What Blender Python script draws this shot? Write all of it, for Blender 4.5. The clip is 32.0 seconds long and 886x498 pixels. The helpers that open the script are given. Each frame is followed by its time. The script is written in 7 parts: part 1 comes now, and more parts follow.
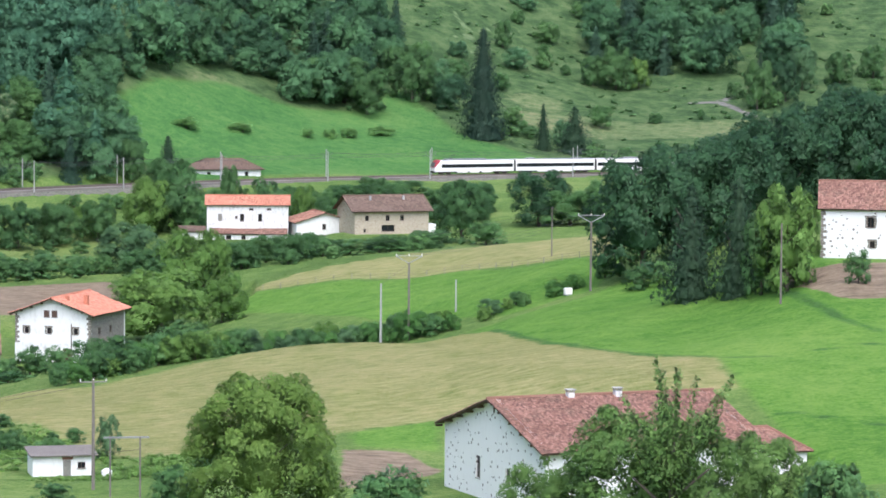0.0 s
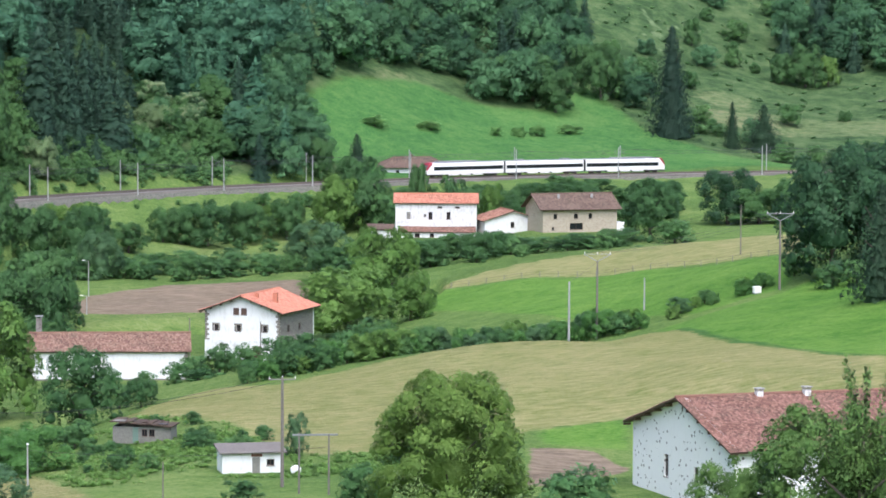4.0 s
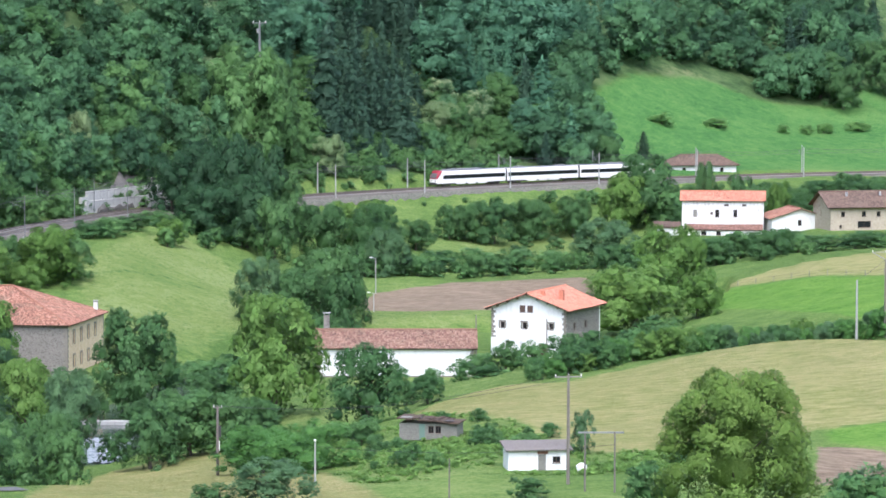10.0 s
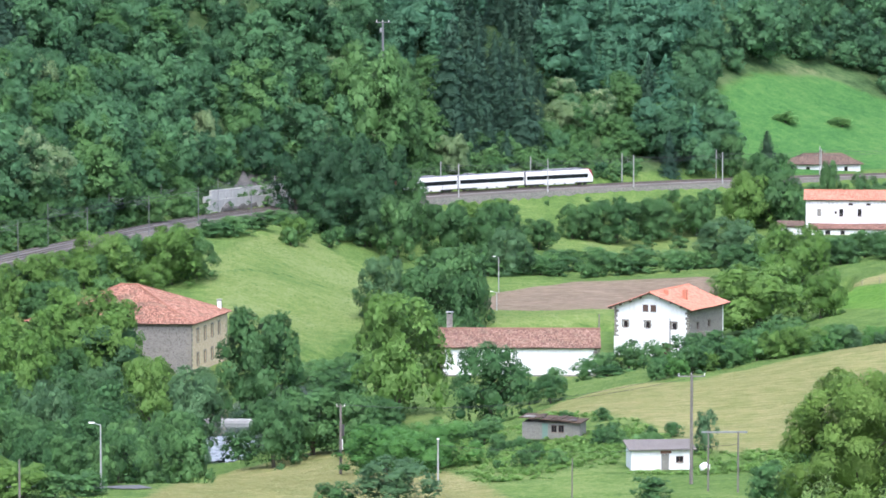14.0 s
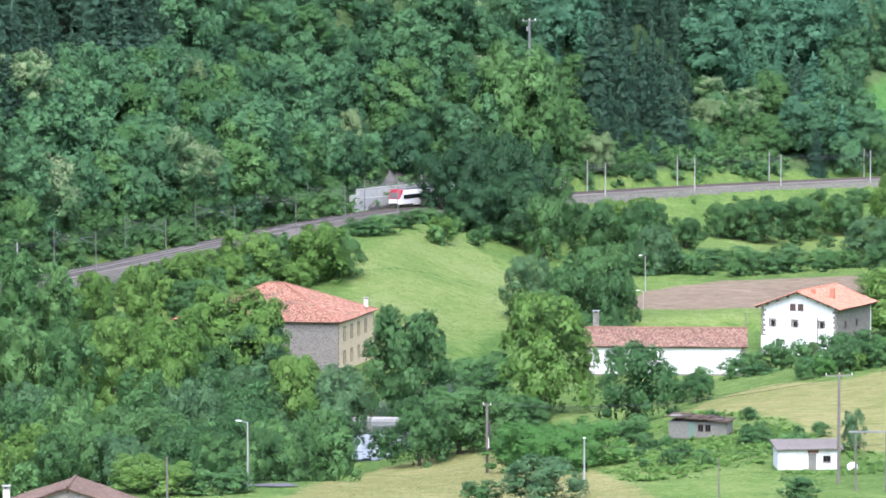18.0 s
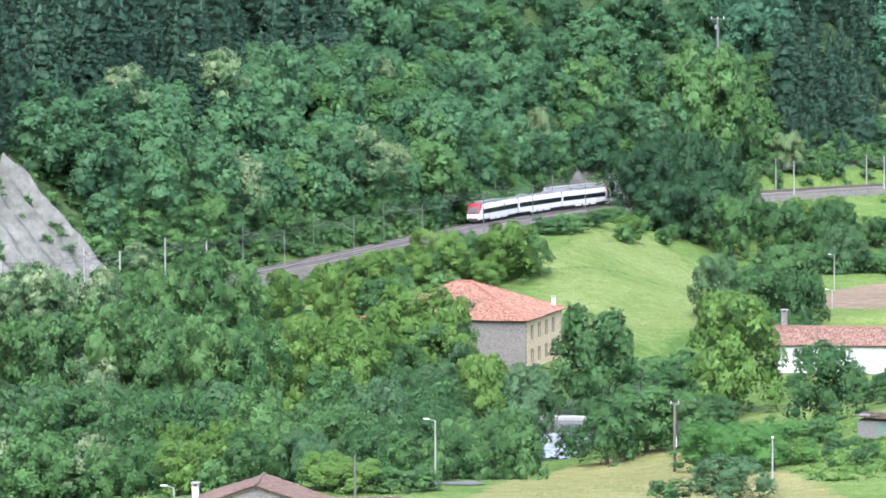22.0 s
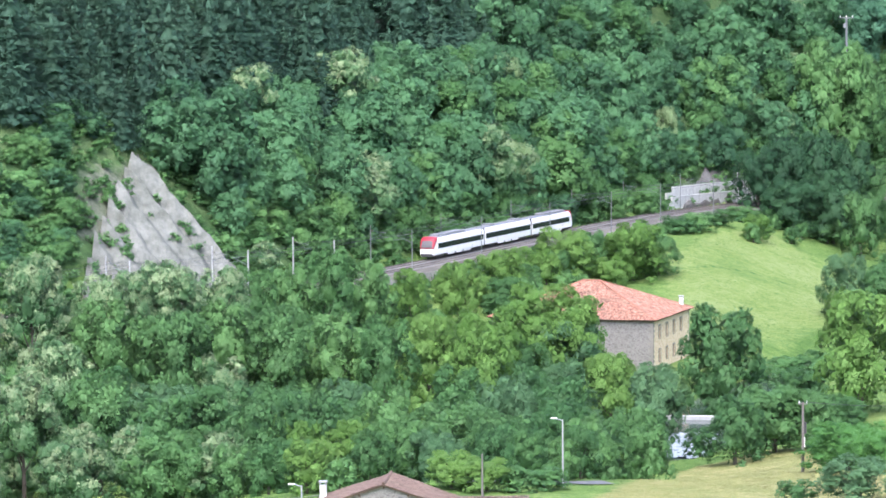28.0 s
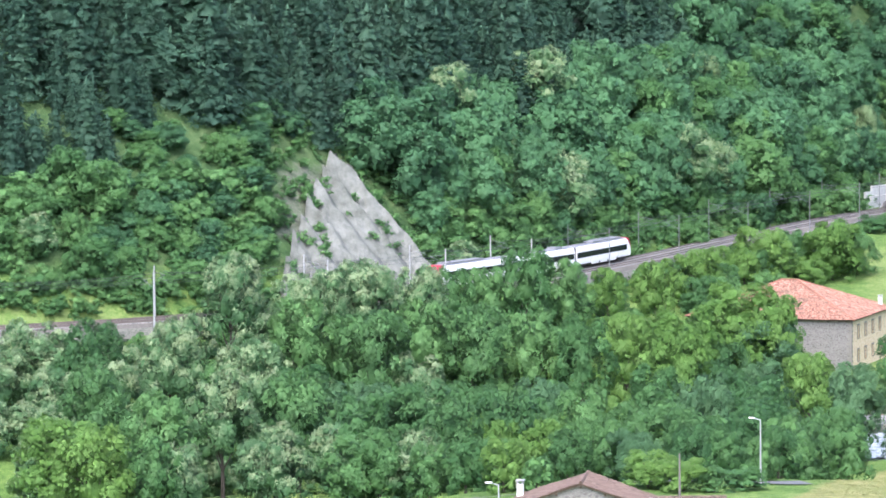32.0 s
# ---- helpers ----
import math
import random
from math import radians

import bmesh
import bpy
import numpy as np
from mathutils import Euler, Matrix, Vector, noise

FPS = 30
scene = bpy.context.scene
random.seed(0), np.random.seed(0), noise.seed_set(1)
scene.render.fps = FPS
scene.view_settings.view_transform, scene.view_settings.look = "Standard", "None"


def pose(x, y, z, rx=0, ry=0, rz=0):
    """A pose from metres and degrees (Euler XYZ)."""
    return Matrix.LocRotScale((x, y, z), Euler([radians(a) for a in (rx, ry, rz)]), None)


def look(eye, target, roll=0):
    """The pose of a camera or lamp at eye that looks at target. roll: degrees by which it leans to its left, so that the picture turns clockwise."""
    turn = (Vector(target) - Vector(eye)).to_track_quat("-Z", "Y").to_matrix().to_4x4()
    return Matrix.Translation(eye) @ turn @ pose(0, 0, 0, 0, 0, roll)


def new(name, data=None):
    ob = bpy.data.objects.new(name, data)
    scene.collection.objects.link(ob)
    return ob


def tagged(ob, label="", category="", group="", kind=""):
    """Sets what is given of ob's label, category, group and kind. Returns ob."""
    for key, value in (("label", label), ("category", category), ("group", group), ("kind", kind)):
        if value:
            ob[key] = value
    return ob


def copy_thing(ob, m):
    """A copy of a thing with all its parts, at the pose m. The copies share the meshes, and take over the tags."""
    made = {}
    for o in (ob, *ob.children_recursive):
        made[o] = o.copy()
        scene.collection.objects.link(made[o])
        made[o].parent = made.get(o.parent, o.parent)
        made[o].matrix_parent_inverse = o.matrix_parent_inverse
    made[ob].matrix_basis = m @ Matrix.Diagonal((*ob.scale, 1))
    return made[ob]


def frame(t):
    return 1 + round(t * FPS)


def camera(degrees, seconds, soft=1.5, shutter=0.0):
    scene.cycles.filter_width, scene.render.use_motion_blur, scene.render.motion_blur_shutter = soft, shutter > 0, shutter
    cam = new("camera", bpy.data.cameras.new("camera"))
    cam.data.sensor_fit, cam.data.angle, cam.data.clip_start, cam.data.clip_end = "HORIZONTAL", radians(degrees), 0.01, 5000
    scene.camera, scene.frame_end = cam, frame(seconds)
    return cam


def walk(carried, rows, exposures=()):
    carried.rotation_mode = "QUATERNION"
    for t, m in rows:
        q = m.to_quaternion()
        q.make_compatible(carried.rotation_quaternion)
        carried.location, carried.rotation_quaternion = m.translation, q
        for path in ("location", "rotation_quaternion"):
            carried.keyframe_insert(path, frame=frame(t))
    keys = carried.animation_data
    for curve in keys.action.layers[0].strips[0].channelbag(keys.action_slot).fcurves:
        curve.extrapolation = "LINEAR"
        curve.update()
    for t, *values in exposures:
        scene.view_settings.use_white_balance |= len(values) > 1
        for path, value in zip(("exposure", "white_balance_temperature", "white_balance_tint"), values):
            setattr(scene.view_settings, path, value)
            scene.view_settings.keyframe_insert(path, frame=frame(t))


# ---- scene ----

EYE = Vector((0.0, 0.0, 70.0))
SECONDS = 32.0


def aim(bearing, dip, roll):
    """Pose of the camera on its stand: bearing to the right of +y, dip below level, in degrees."""
    b, p = radians(bearing), radians(dip)
    way = Vector((math.sin(b) * math.cos(p), math.cos(b) * math.cos(p), -math.sin(p)))
    return look(EYE, EYE + way * 100.0, roll)


cam = camera(13.882, SECONDS, soft=1.7)
walk(cam, [(t, aim(b, p, r)) for t, b, p, r in (
    (0, 8.956, 4.184, 0.484), (0.5, 8.687, 4.193, 0.474), (1, 8.346, 4.198, 0.458), (1.5, 7.999, 4.202, 0.432),
    (2, 7.581, 4.208, 0.409), (2.5, 7.157, 4.219, 0.393), (3, 6.702, 4.223, 0.367), (3.5, 6.318, 4.228, 0.340),
    (5.5, 5.027, 4.246, 0.271), (6, 4.661, 4.249, 0.253), (6.5, 4.274, 4.255, 0.236), (7, 3.891, 4.259, 0.214),
    (7.5, 3.521, 4.265, 0.200), (8, 3.109, 4.270, 0.174), (8.5, 2.688, 4.274, 0.148), (9, 2.253, 4.278, 0.123),
    (9.5, 1.863, 4.281, 0.098), (10, 1.467, 4.287, 0.083), (10.5, 1.167, 4.286, 0.062), (11, 0.908, 4.291, 0.056),
    (11.5, 0.694, 4.292, 0.042), (12, 0.439, 4.294, 0.022), (12.5, 0.230, 4.294, 0.004), (13, 0.000, 4.297, 0.000),
    (13.5, -0.219, 4.301, -0.014), (14, -0.475, 4.302, -0.028), (14.5, -0.722, 4.303, -0.043), (16.5, -1.783, 4.314, -0.094),
    (17, -2.112, 4.313, -0.116), (17.5, -2.447, 4.316, -0.134), (18, -2.787, 4.319, -0.147), (18.5, -3.180, 4.322, -0.169),
    (19, -3.636, 4.323, -0.196), (19.5, -3.997, 4.323, -0.220), (20, -4.371, 4.323, -0.237), (20.5, -4.723, 4.328, -0.262),
    (21, -5.096, 4.330, -0.282), (21.5, -5.410, 4.329, -0.297), (22, -5.749, 4.331, -0.312), (22.5, -6.040, 4.331, -0.330),
    (23, -6.320, 4.331, -0.351), (23.5, -6.568, 4.330, -0.365), (24, -6.833, 4.330, -0.376), (24.5, -6.992, 4.334, -0.383),
    (26.5, -6.979, 4.321, -0.381), (27, -7.173, 4.332, -0.396), (27.5, -7.425, 4.332, -0.407), (28, -7.762, 4.330, -0.423),
    (28.5, -8.090, 4.328, -0.443), (29, -8.462, 4.327, -0.459), (29.5, -8.802, 4.328, -0.474), (30, -9.182, 4.328, -0.497),
    (30.5, -9.554, 4.327, -0.520), (31, -9.981, 4.326, -0.536), (31.5, -10.405, 4.322, -0.561), (32, -10.877, 4.320, -0.584),
)], [(0.0, 0.92, 5600, 13), (3.0, 0.88, 5580, 13), (6.0, 0.9, 5550, 13), (9.0, 1.06, 5520, 14), (14.0, 1.24, 5480, 14), (19.0, 1.46, 5480, 15), (23.0, 1.6, 5480, 15), (32.0, 1.66, 5480, 15)])

# ---- light: overcast sky, broad soft sun ----
world = bpy.data.worlds.new("overcast_sky")
scene.world = world
world.use_nodes = True
wn = world.node_tree.nodes
sky = wn.new("ShaderNodeTexSky")
sky.sky_type = "NISHITA"
sky.sun_disc = False
sky.sun_elevation = radians(59)
sky.sun_rotation = radians(178)
sky.dust_density = 6.0
sky.ozone_density = 0.6
wn["Background"].inputs["Strength"].default_value = 0.14
world.node_tree.links.new(sky.outputs["Color"], wn["Background"].inputs["Color"])
sun = new("sun", bpy.data.lights.new("sun", "SUN"))
sun.data.energy, sun.data.angle, sun.data.color = 1.0, radians(80), (1.0, 0.98, 0.95)
sun.matrix_world = look((5, -190, 320), (0, 0, 0))

# ---- materials ----


def material(name, build):
    """A node material; build(n, link, bsdf) sets it up."""
    m = bpy.data.materials.new(name)
    m.use_nodes = True
    nt = m.node_tree
    bsdf = nt.nodes["Principled BSDF"]
    build(nt.nodes, nt.links.new, bsdf)
    return m


def noise_tex(n, link, scale, detail=4.0, rough=0.6, space="Object", stretch=None):
    co = n.new("ShaderNodeTexCoord")
    tex = n.new("ShaderNodeTexNoise")
    tex.inputs["Scale"].default_value = scale
    tex.inputs["Detail"].default_value = detail
    tex.inputs["Roughness"].default_value = rough
    if stretch:
        mp = n.new("ShaderNodeMapping")
        mp.inputs["Scale"].default_value = stretch
        link(co.outputs[space], mp.inputs["Vector"])
        link(mp.outputs[0], tex.inputs["Vector"])
    else:
        link(co.outputs[space], tex.inputs["Vector"])
    return tex


def ramp(n, link, source, stops):
    r = n.new("ShaderNodeValToRGB")
    e = r.color_ramp.elements
    while len(e) < len(stops):
        e.new(0.5)
    for el, (pos, col) in zip(e, stops):
        el.position, el.color = pos, (*col, 1.0)
    link(source, r.inputs["Fac"])
    return r.outputs["Color"]


def mix(n, link, fac, a, b, mode="MIX"):
    m = n.new("ShaderNodeMix")
    m.data_type, m.blend_type = "RGBA", mode
    for sock, val in ((m.inputs["Factor"], fac), (m.inputs["A"], a), (m.inputs["B"], b)):
        if hasattr(val, "links"):
            link(val, sock)
        else:
            sock.default_value = val if isinstance(val, float) else (*val, 1.0)
    return m.outputs["Result"]


def maths(n, link, op, a, b=0.0):
    m = n.new("ShaderNodeMath")
    m.operation = op
    for sock, val in ((m.inputs[0], a), (m.inputs[1], b)):
        if hasattr(val, "links"):
            link(val, sock)
        else:
            sock.default_value = val
    return m.outputs[0]


def bump(n, link, bsdf, height, strength=0.4, distance=0.05):
    b = n.new("ShaderNodeBump")
    b.inputs["Strength"].default_value = strength
    b.inputs["Distance"].default_value = distance
    link(height, b.inputs["Height"])
    link(b.outputs[0], bsdf.inputs["Normal"])


def mat_speckled(name, dark, light, scale, rough=0.85, relief=0.3, big=0.08, metal=0.0, spread=0.0):
    """Two scales of variation between two tones, with fine relief; spread shifts the tone from object to object."""
    def build(n, link, b):
        fine = noise_tex(n, link, scale, 6.0, 0.7)
        wide = noise_tex(n, link, big, 3.0, 0.6)
        f2 = maths(n, link, "MULTIPLY", wide.outputs["Fac"], 0.4)
        s = maths(n, link, "ADD", maths(n, link, "MULTIPLY", fine.outputs["Fac"], 0.6), f2)
        if spread:
            info = n.new("ShaderNodeObjectInfo")
            s = maths(n, link, "ADD", s, maths(n, link, "MULTIPLY", maths(n, link, "SUBTRACT", info.outputs["Random"], 0.5), spread))
        col = ramp(n, link, s, ((0.33, dark), (0.66, light)))
        link(col, b.inputs["Base Color"])
        b.inputs["Roughness"].default_value = rough
        b.inputs["Metallic"].default_value = metal
        b.inputs["Specular IOR Level"].default_value = 0.3
        bump(n, link, b, fine.outputs["Fac"], relief, 0.03)
    return material(name, build)


def mat_leaves(name, dark, light, spread=0.5, gloss=0.5, bloom=None):
    """Foliage: tone varies from tree to tree, from spray to spray and in clumps; light shines through the leaves.
    The sprays shade with the rounded form of the crown that they belong to, kept on the mesh as "soft"."""
    def build(n, link, b):
        info = n.new("ShaderNodeObjectInfo")
        geo = n.new("ShaderNodeNewGeometry")
        clump = n.new("ShaderNodeTexNoise")
        clump.inputs["Scale"].default_value, clump.inputs["Detail"].default_value = 0.45, 3.0
        link(geo.outputs["Position"], clump.inputs["Vector"])
        ragged = n.new("ShaderNodeTexNoise")
        ragged.inputs["Scale"].default_value, ragged.inputs["Detail"].default_value = 4.4, 2.0
        link(geo.outputs["Position"], ragged.inputs["Vector"])
        tone = n.new("ShaderNodeAttribute")
        tone.attribute_name = "tone"
        tree = maths(n, link, "FRACT", maths(n, link, "ADD", tone.outputs["Fac"], info.outputs["Random"]))
        s = maths(n, link, "MULTIPLY", geo.outputs["Random Per Island"], 0.14)
        s = maths(n, link, "ADD", s, maths(n, link, "MULTIPLY", clump.outputs["Fac"], 0.4))
        s = maths(n, link, "ADD", s, maths(n, link, "MULTIPLY", tree, 0.6 * spread))
        leafy = n.new("ShaderNodeTexNoise")
        leafy.inputs["Scale"].default_value, leafy.inputs["Detail"].default_value, leafy.inputs["Roughness"].default_value = 2.3, 4.0, 0.65
        link(geo.outputs["Position"], leafy.inputs["Vector"])
        s = maths(n, link, "ADD", s, maths(n, link, "MULTIPLY", maths(n, link, "SUBTRACT", leafy.outputs["Fac"], 0.5), 0.45))
        col = ramp(n, link, s, ((0.15, dark), (0.85, light)))
        soft = n.new("ShaderNodeAttribute")
        soft.attribute_name = "soft"
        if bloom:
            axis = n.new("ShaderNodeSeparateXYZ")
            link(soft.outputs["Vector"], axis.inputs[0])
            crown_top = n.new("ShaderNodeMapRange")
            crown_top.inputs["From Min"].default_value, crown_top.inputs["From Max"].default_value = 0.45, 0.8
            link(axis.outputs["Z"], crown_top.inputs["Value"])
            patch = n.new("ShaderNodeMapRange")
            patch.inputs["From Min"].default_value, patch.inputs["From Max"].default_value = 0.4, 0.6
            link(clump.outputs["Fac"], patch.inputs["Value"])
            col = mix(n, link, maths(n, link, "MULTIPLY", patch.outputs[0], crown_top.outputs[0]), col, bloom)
        turn = n.new("ShaderNodeVectorTransform")
        turn.vector_type, turn.convert_from, turn.convert_to = "NORMAL", "OBJECT", "WORLD"
        wob = n.new("ShaderNodeVectorMath")
        wob.operation = "SUBTRACT"
        wob.inputs[1].default_value = (0.5, 0.5, 0.5)
        link(leafy.outputs["Color"], wob.inputs[0])
        wav = n.new("ShaderNodeVectorMath")
        wav.operation = "MULTIPLY_ADD"
        wav.inputs[1].default_value = (0.35, 0.35, 0.35)
        link(wob.outputs[0], wav.inputs[0])
        unit_ = n.new("ShaderNodeVectorMath")
        unit_.operation = "NORMALIZE"
        link(soft.outputs["Vector"], unit_.inputs[0])
        link(unit_.outputs[0], wav.inputs[2])
        link(wav.outputs[0], turn.inputs[0])
        link(turn.outputs[0], b.inputs["Normal"])
        link(col, b.inputs["Base Color"])
        b.inputs["Roughness"].default_value = gloss
        b.inputs["Specular IOR Level"].default_value = 0.15
        tr = n.new("ShaderNodeBsdfTranslucent")
        link(mix(n, link, 0.5, col, light), tr.inputs["Color"])
        ms = n.new("ShaderNodeMixShader")
        ms.inputs[0].default_value = 0.2
        link(b.outputs[0], ms.inputs[1])
        link(tr.outputs[0], ms.inputs[2])
        # the sprays are ragged: gaps between the leaves let one see through
        span = n.new("ShaderNodeVectorMath")
        span.operation = "LENGTH"
        link(soft.outputs["Vector"], span.inputs[0])
        spray = maths(n, link, "GREATER_THAN", span.outputs["Value"], 0.75)
        gap = maths(n, link, "MULTIPLY", spray, maths(n, link, "LESS_THAN", ragged.outputs["Fac"], 0.46))
        hole = n.new("ShaderNodeBsdfTransparent")
        cut = n.new("ShaderNodeMixShader")
        link(gap, cut.inputs[0])
        link(ms.outputs[0], cut.inputs[1])
        link(hole.outputs[0], cut.inputs[2])
        link(cut.outputs[0], n["Material Output"].inputs["Surface"])
    return material(name, build)


def mat_ground():
    """Grass with hay, lush, tilled, gravel and rock areas, set by signed distances kept on the mesh."""
    def build(n, link, b):
        wide = noise_tex(n, link, 0.03, 4.0, 0.6)
        mid = noise_tex(n, link, 0.35, 5.0, 0.65)
        fine = noise_tex(n, link, 1.7, 5.0, 0.75)
        tilt = noise_tex(n, link, 0.9, 4.0, 0.6, "Object", (0.35, 1.0, 1.0))
        s = maths(n, link, "ADD", maths(n, link, "MULTIPLY", wide.outputs["Fac"], 0.3), maths(n, link, "MULTIPLY", mid.outputs["Fac"], 0.27))
        s = maths(n, link, "ADD", s, maths(n, link, "MULTIPLY", fine.outputs["Fac"], 0.43))
        grass = ramp(n, link, s, ((0.42, (0.062, 0.118, 0.028)), (0.5, (0.112, 0.181, 0.042)), (0.58, (0.175, 0.229, 0.07))))
        lush = ramp(n, link, s, ((0.42, (0.0592, 0.1406, 0.0192)), (0.5, (0.0999, 0.2035, 0.0311)), (0.58, (0.1517, 0.2442, 0.0488))))
        meadow = ramp(n, link, s, ((0.42, (0.037, 0.111, 0.0296)), (0.5, (0.0703, 0.1665, 0.0407)), (0.58, (0.111, 0.2035, 0.0555))))
        mown = ramp(n, link, s, ((0.42, (0.0962, 0.1665, 0.0444)), (0.5, (0.155, 0.208, 0.056)), (0.58, (0.1961, 0.2442, 0.0925))))
        rank = ramp(n, link, s, ((0.42, (0.0296, 0.0814, 0.0185)), (0.58, (0.074, 0.1554, 0.037))))
        s2 = maths(n, link, "ADD", maths(n, link, "MULTIPLY", s, 0.6), maths(n, link, "MULTIPLY", tilt.outputs["Fac"], 0.4))
        rough_ = noise_tex(n, link, 0.16, 6.0, 0.72)
        s3 = maths(n, link, "ADD", maths(n, link, "MULTIPLY", s, 0.4), maths(n, link, "MULTIPLY", rough_.outputs["Fac"], 0.6))
        hay = ramp(n, link, s2, ((0.41, (0.148, 0.1776, 0.0503)), (0.5, (0.2294, 0.2309, 0.0873)), (0.59, (0.3108, 0.2812, 0.1317))))
        scrub = ramp(n, link, s3, ((0.42, (0.0333, 0.0666, 0.0237)), (0.5, (0.0629, 0.111, 0.0385)), (0.58, (0.1036, 0.148, 0.0592))))
        soil = ramp(n, link, s2, ((0.42, (0.1406, 0.1073, 0.0703)), (0.58, (0.2664, 0.2109, 0.148))))
        pale = ramp(n, link, s, ((0.36, (0.074, 0.1258, 0.0444)), (0.5, (0.1406, 0.1776, 0.074)), (0.62, (0.222, 0.1998, 0.111))))
        path = ramp(n, link, s, ((0.36, (0.1036, 0.1554, 0.0666)), (0.62, (0.1776, 0.222, 0.111))))
        stone = ramp(n, link, s, ((0.4, (0.074, 0.0962, 0.0518)), (0.6, (0.1924, 0.1924, 0.148))))
        gravel = ramp(n, link, s, ((0.36, (0.1184, 0.1073, 0.0962)), (0.62, (0.2442, 0.2294, 0.2146))))
        col = grass
        for attr, layer, soft in (("sd_scrub", scrub, 3.0), ("sd_path", path, 0.5), ("sd_pale", pale, 2.2), ("sd_hay", hay, 1.0), ("sd_meadow", meadow, 2.0), ("sd_mown", mown, 1.0), ("sd_lush", lush, 0.8), ("sd_rank", rank, 0.6), ("sd_soil", soil, 0.35), ("sd_gravel", gravel, 0.5), ("sd_rock", stone, 1.5)):
            at = n.new("ShaderNodeAttribute")
            at.attribute_name = attr
            w = maths(n, link, "ADD", at.outputs["Fac"], maths(n, link, "MULTIPLY", maths(n, link, "SUBTRACT", mid.outputs["Fac"], 0.5), 5.0 * soft))
            mr = n.new("ShaderNodeMapRange")
            mr.interpolation_type = "SMOOTHSTEP"
            mr.inputs["From Min"].default_value, mr.inputs["From Max"].default_value = -soft, soft
            link(w, mr.inputs["Value"])
            col = mix(n, link, mr.outputs[0], col, layer)
        link(col, b.inputs["Base Color"])
        b.inputs["Roughness"].default_value = 0.95
        b.inputs["Specular IOR Level"].default_value = 0.1
        h = maths(n, link, "ADD", fine.outputs["Fac"], maths(n, link, "MULTIPLY", mid.outputs["Fac"], 1.5))
        bump(n, link, b, h, 0.7, 0.35)
    return material("ground_cover", build)


def mat_plaster(name, tone=(0.8, 0.8, 0.78), stain=(0.5, 0.48, 0.44), amount=0.5, spots=0.0):
    """Whitewashed render with weather stains; spots lets the rubble stones show through."""
    def build(n, link, b):
        fine = noise_tex(n, link, 5.0, 5.0, 0.7)
        streak = noise_tex(n, link, 1.2, 4.0, 0.6, "Object", (1.3, 1.3, 0.6))
        f = maths(n, link, "MULTIPLY", ramp(n, link, streak.outputs["Fac"], ((0.5, (0, 0, 0)), (0.75, (1, 1, 1)))), amount)
        col = mix(n, link, f, tone, stain)
        if spots:
            co = n.new("ShaderNodeTexCoord")
            vo = n.new("ShaderNodeTexVoronoi")
            vo.inputs["Scale"].default_value = 1.5
            vo.inputs["Randomness"].default_value = 1.0
            link(co.outputs["Object"], vo.inputs["Vector"])
            wob = maths(n, link, "ADD", vo.outputs["Distance"], maths(n, link, "MULTIPLY", fine.outputs["Fac"], 0.15))
            pick = maths(n, link, "MULTIPLY", maths(n, link, "LESS_THAN", wob, 0.31), maths(n, link, "GREATER_THAN", maths(n, link, "MULTIPLY", vo.outputs["Color"], 1.0), 1.0 - spots))
            col = mix(n, link, pick, col, (0.17, 0.15, 0.13))
        link(col, b.inputs["Base Color"])
        b.inputs["Roughness"].default_value = 0.9
        bump(n, link, b, fine.outputs["Fac"], 0.25, 0.02)
    return material(name, build)


def mat_tiles(name, dark, mid_, light, moss=(0.12, 0.11, 0.07), amount=0.35):
    """Clay roof tiles: every tile of its own tone, lichen in patches."""
    def build(n, link, b):
        geo = n.new("ShaderNodeNewGeometry")
        wide = noise_tex(n, link, 0.5, 4.0, 0.65)
        fine = noise_tex(n, link, 4.0, 4.0, 0.7)
        s = maths(n, link, "ADD", maths(n, link, "MULTIPLY", geo.outputs["Random Per Island"], 0.5), maths(n, link, "MULTIPLY", fine.outputs["Fac"], 0.5))
        col = ramp(n, link, s, ((0.2, dark), (0.5, mid_), (0.8, light)))
        m = maths(n, link, "MULTIPLY", ramp(n, link, wide.outputs["Fac"], ((0.5, (0, 0, 0)), (0.7, (1, 1, 1)))), amount)
        link(mix(n, link, m, col, moss), b.inputs["Base Color"])
        b.inputs["Roughness"].default_value = 0.85
        bump(n, link, b, fine.outputs["Fac"], 0.3, 0.02)
    return material(name, build)


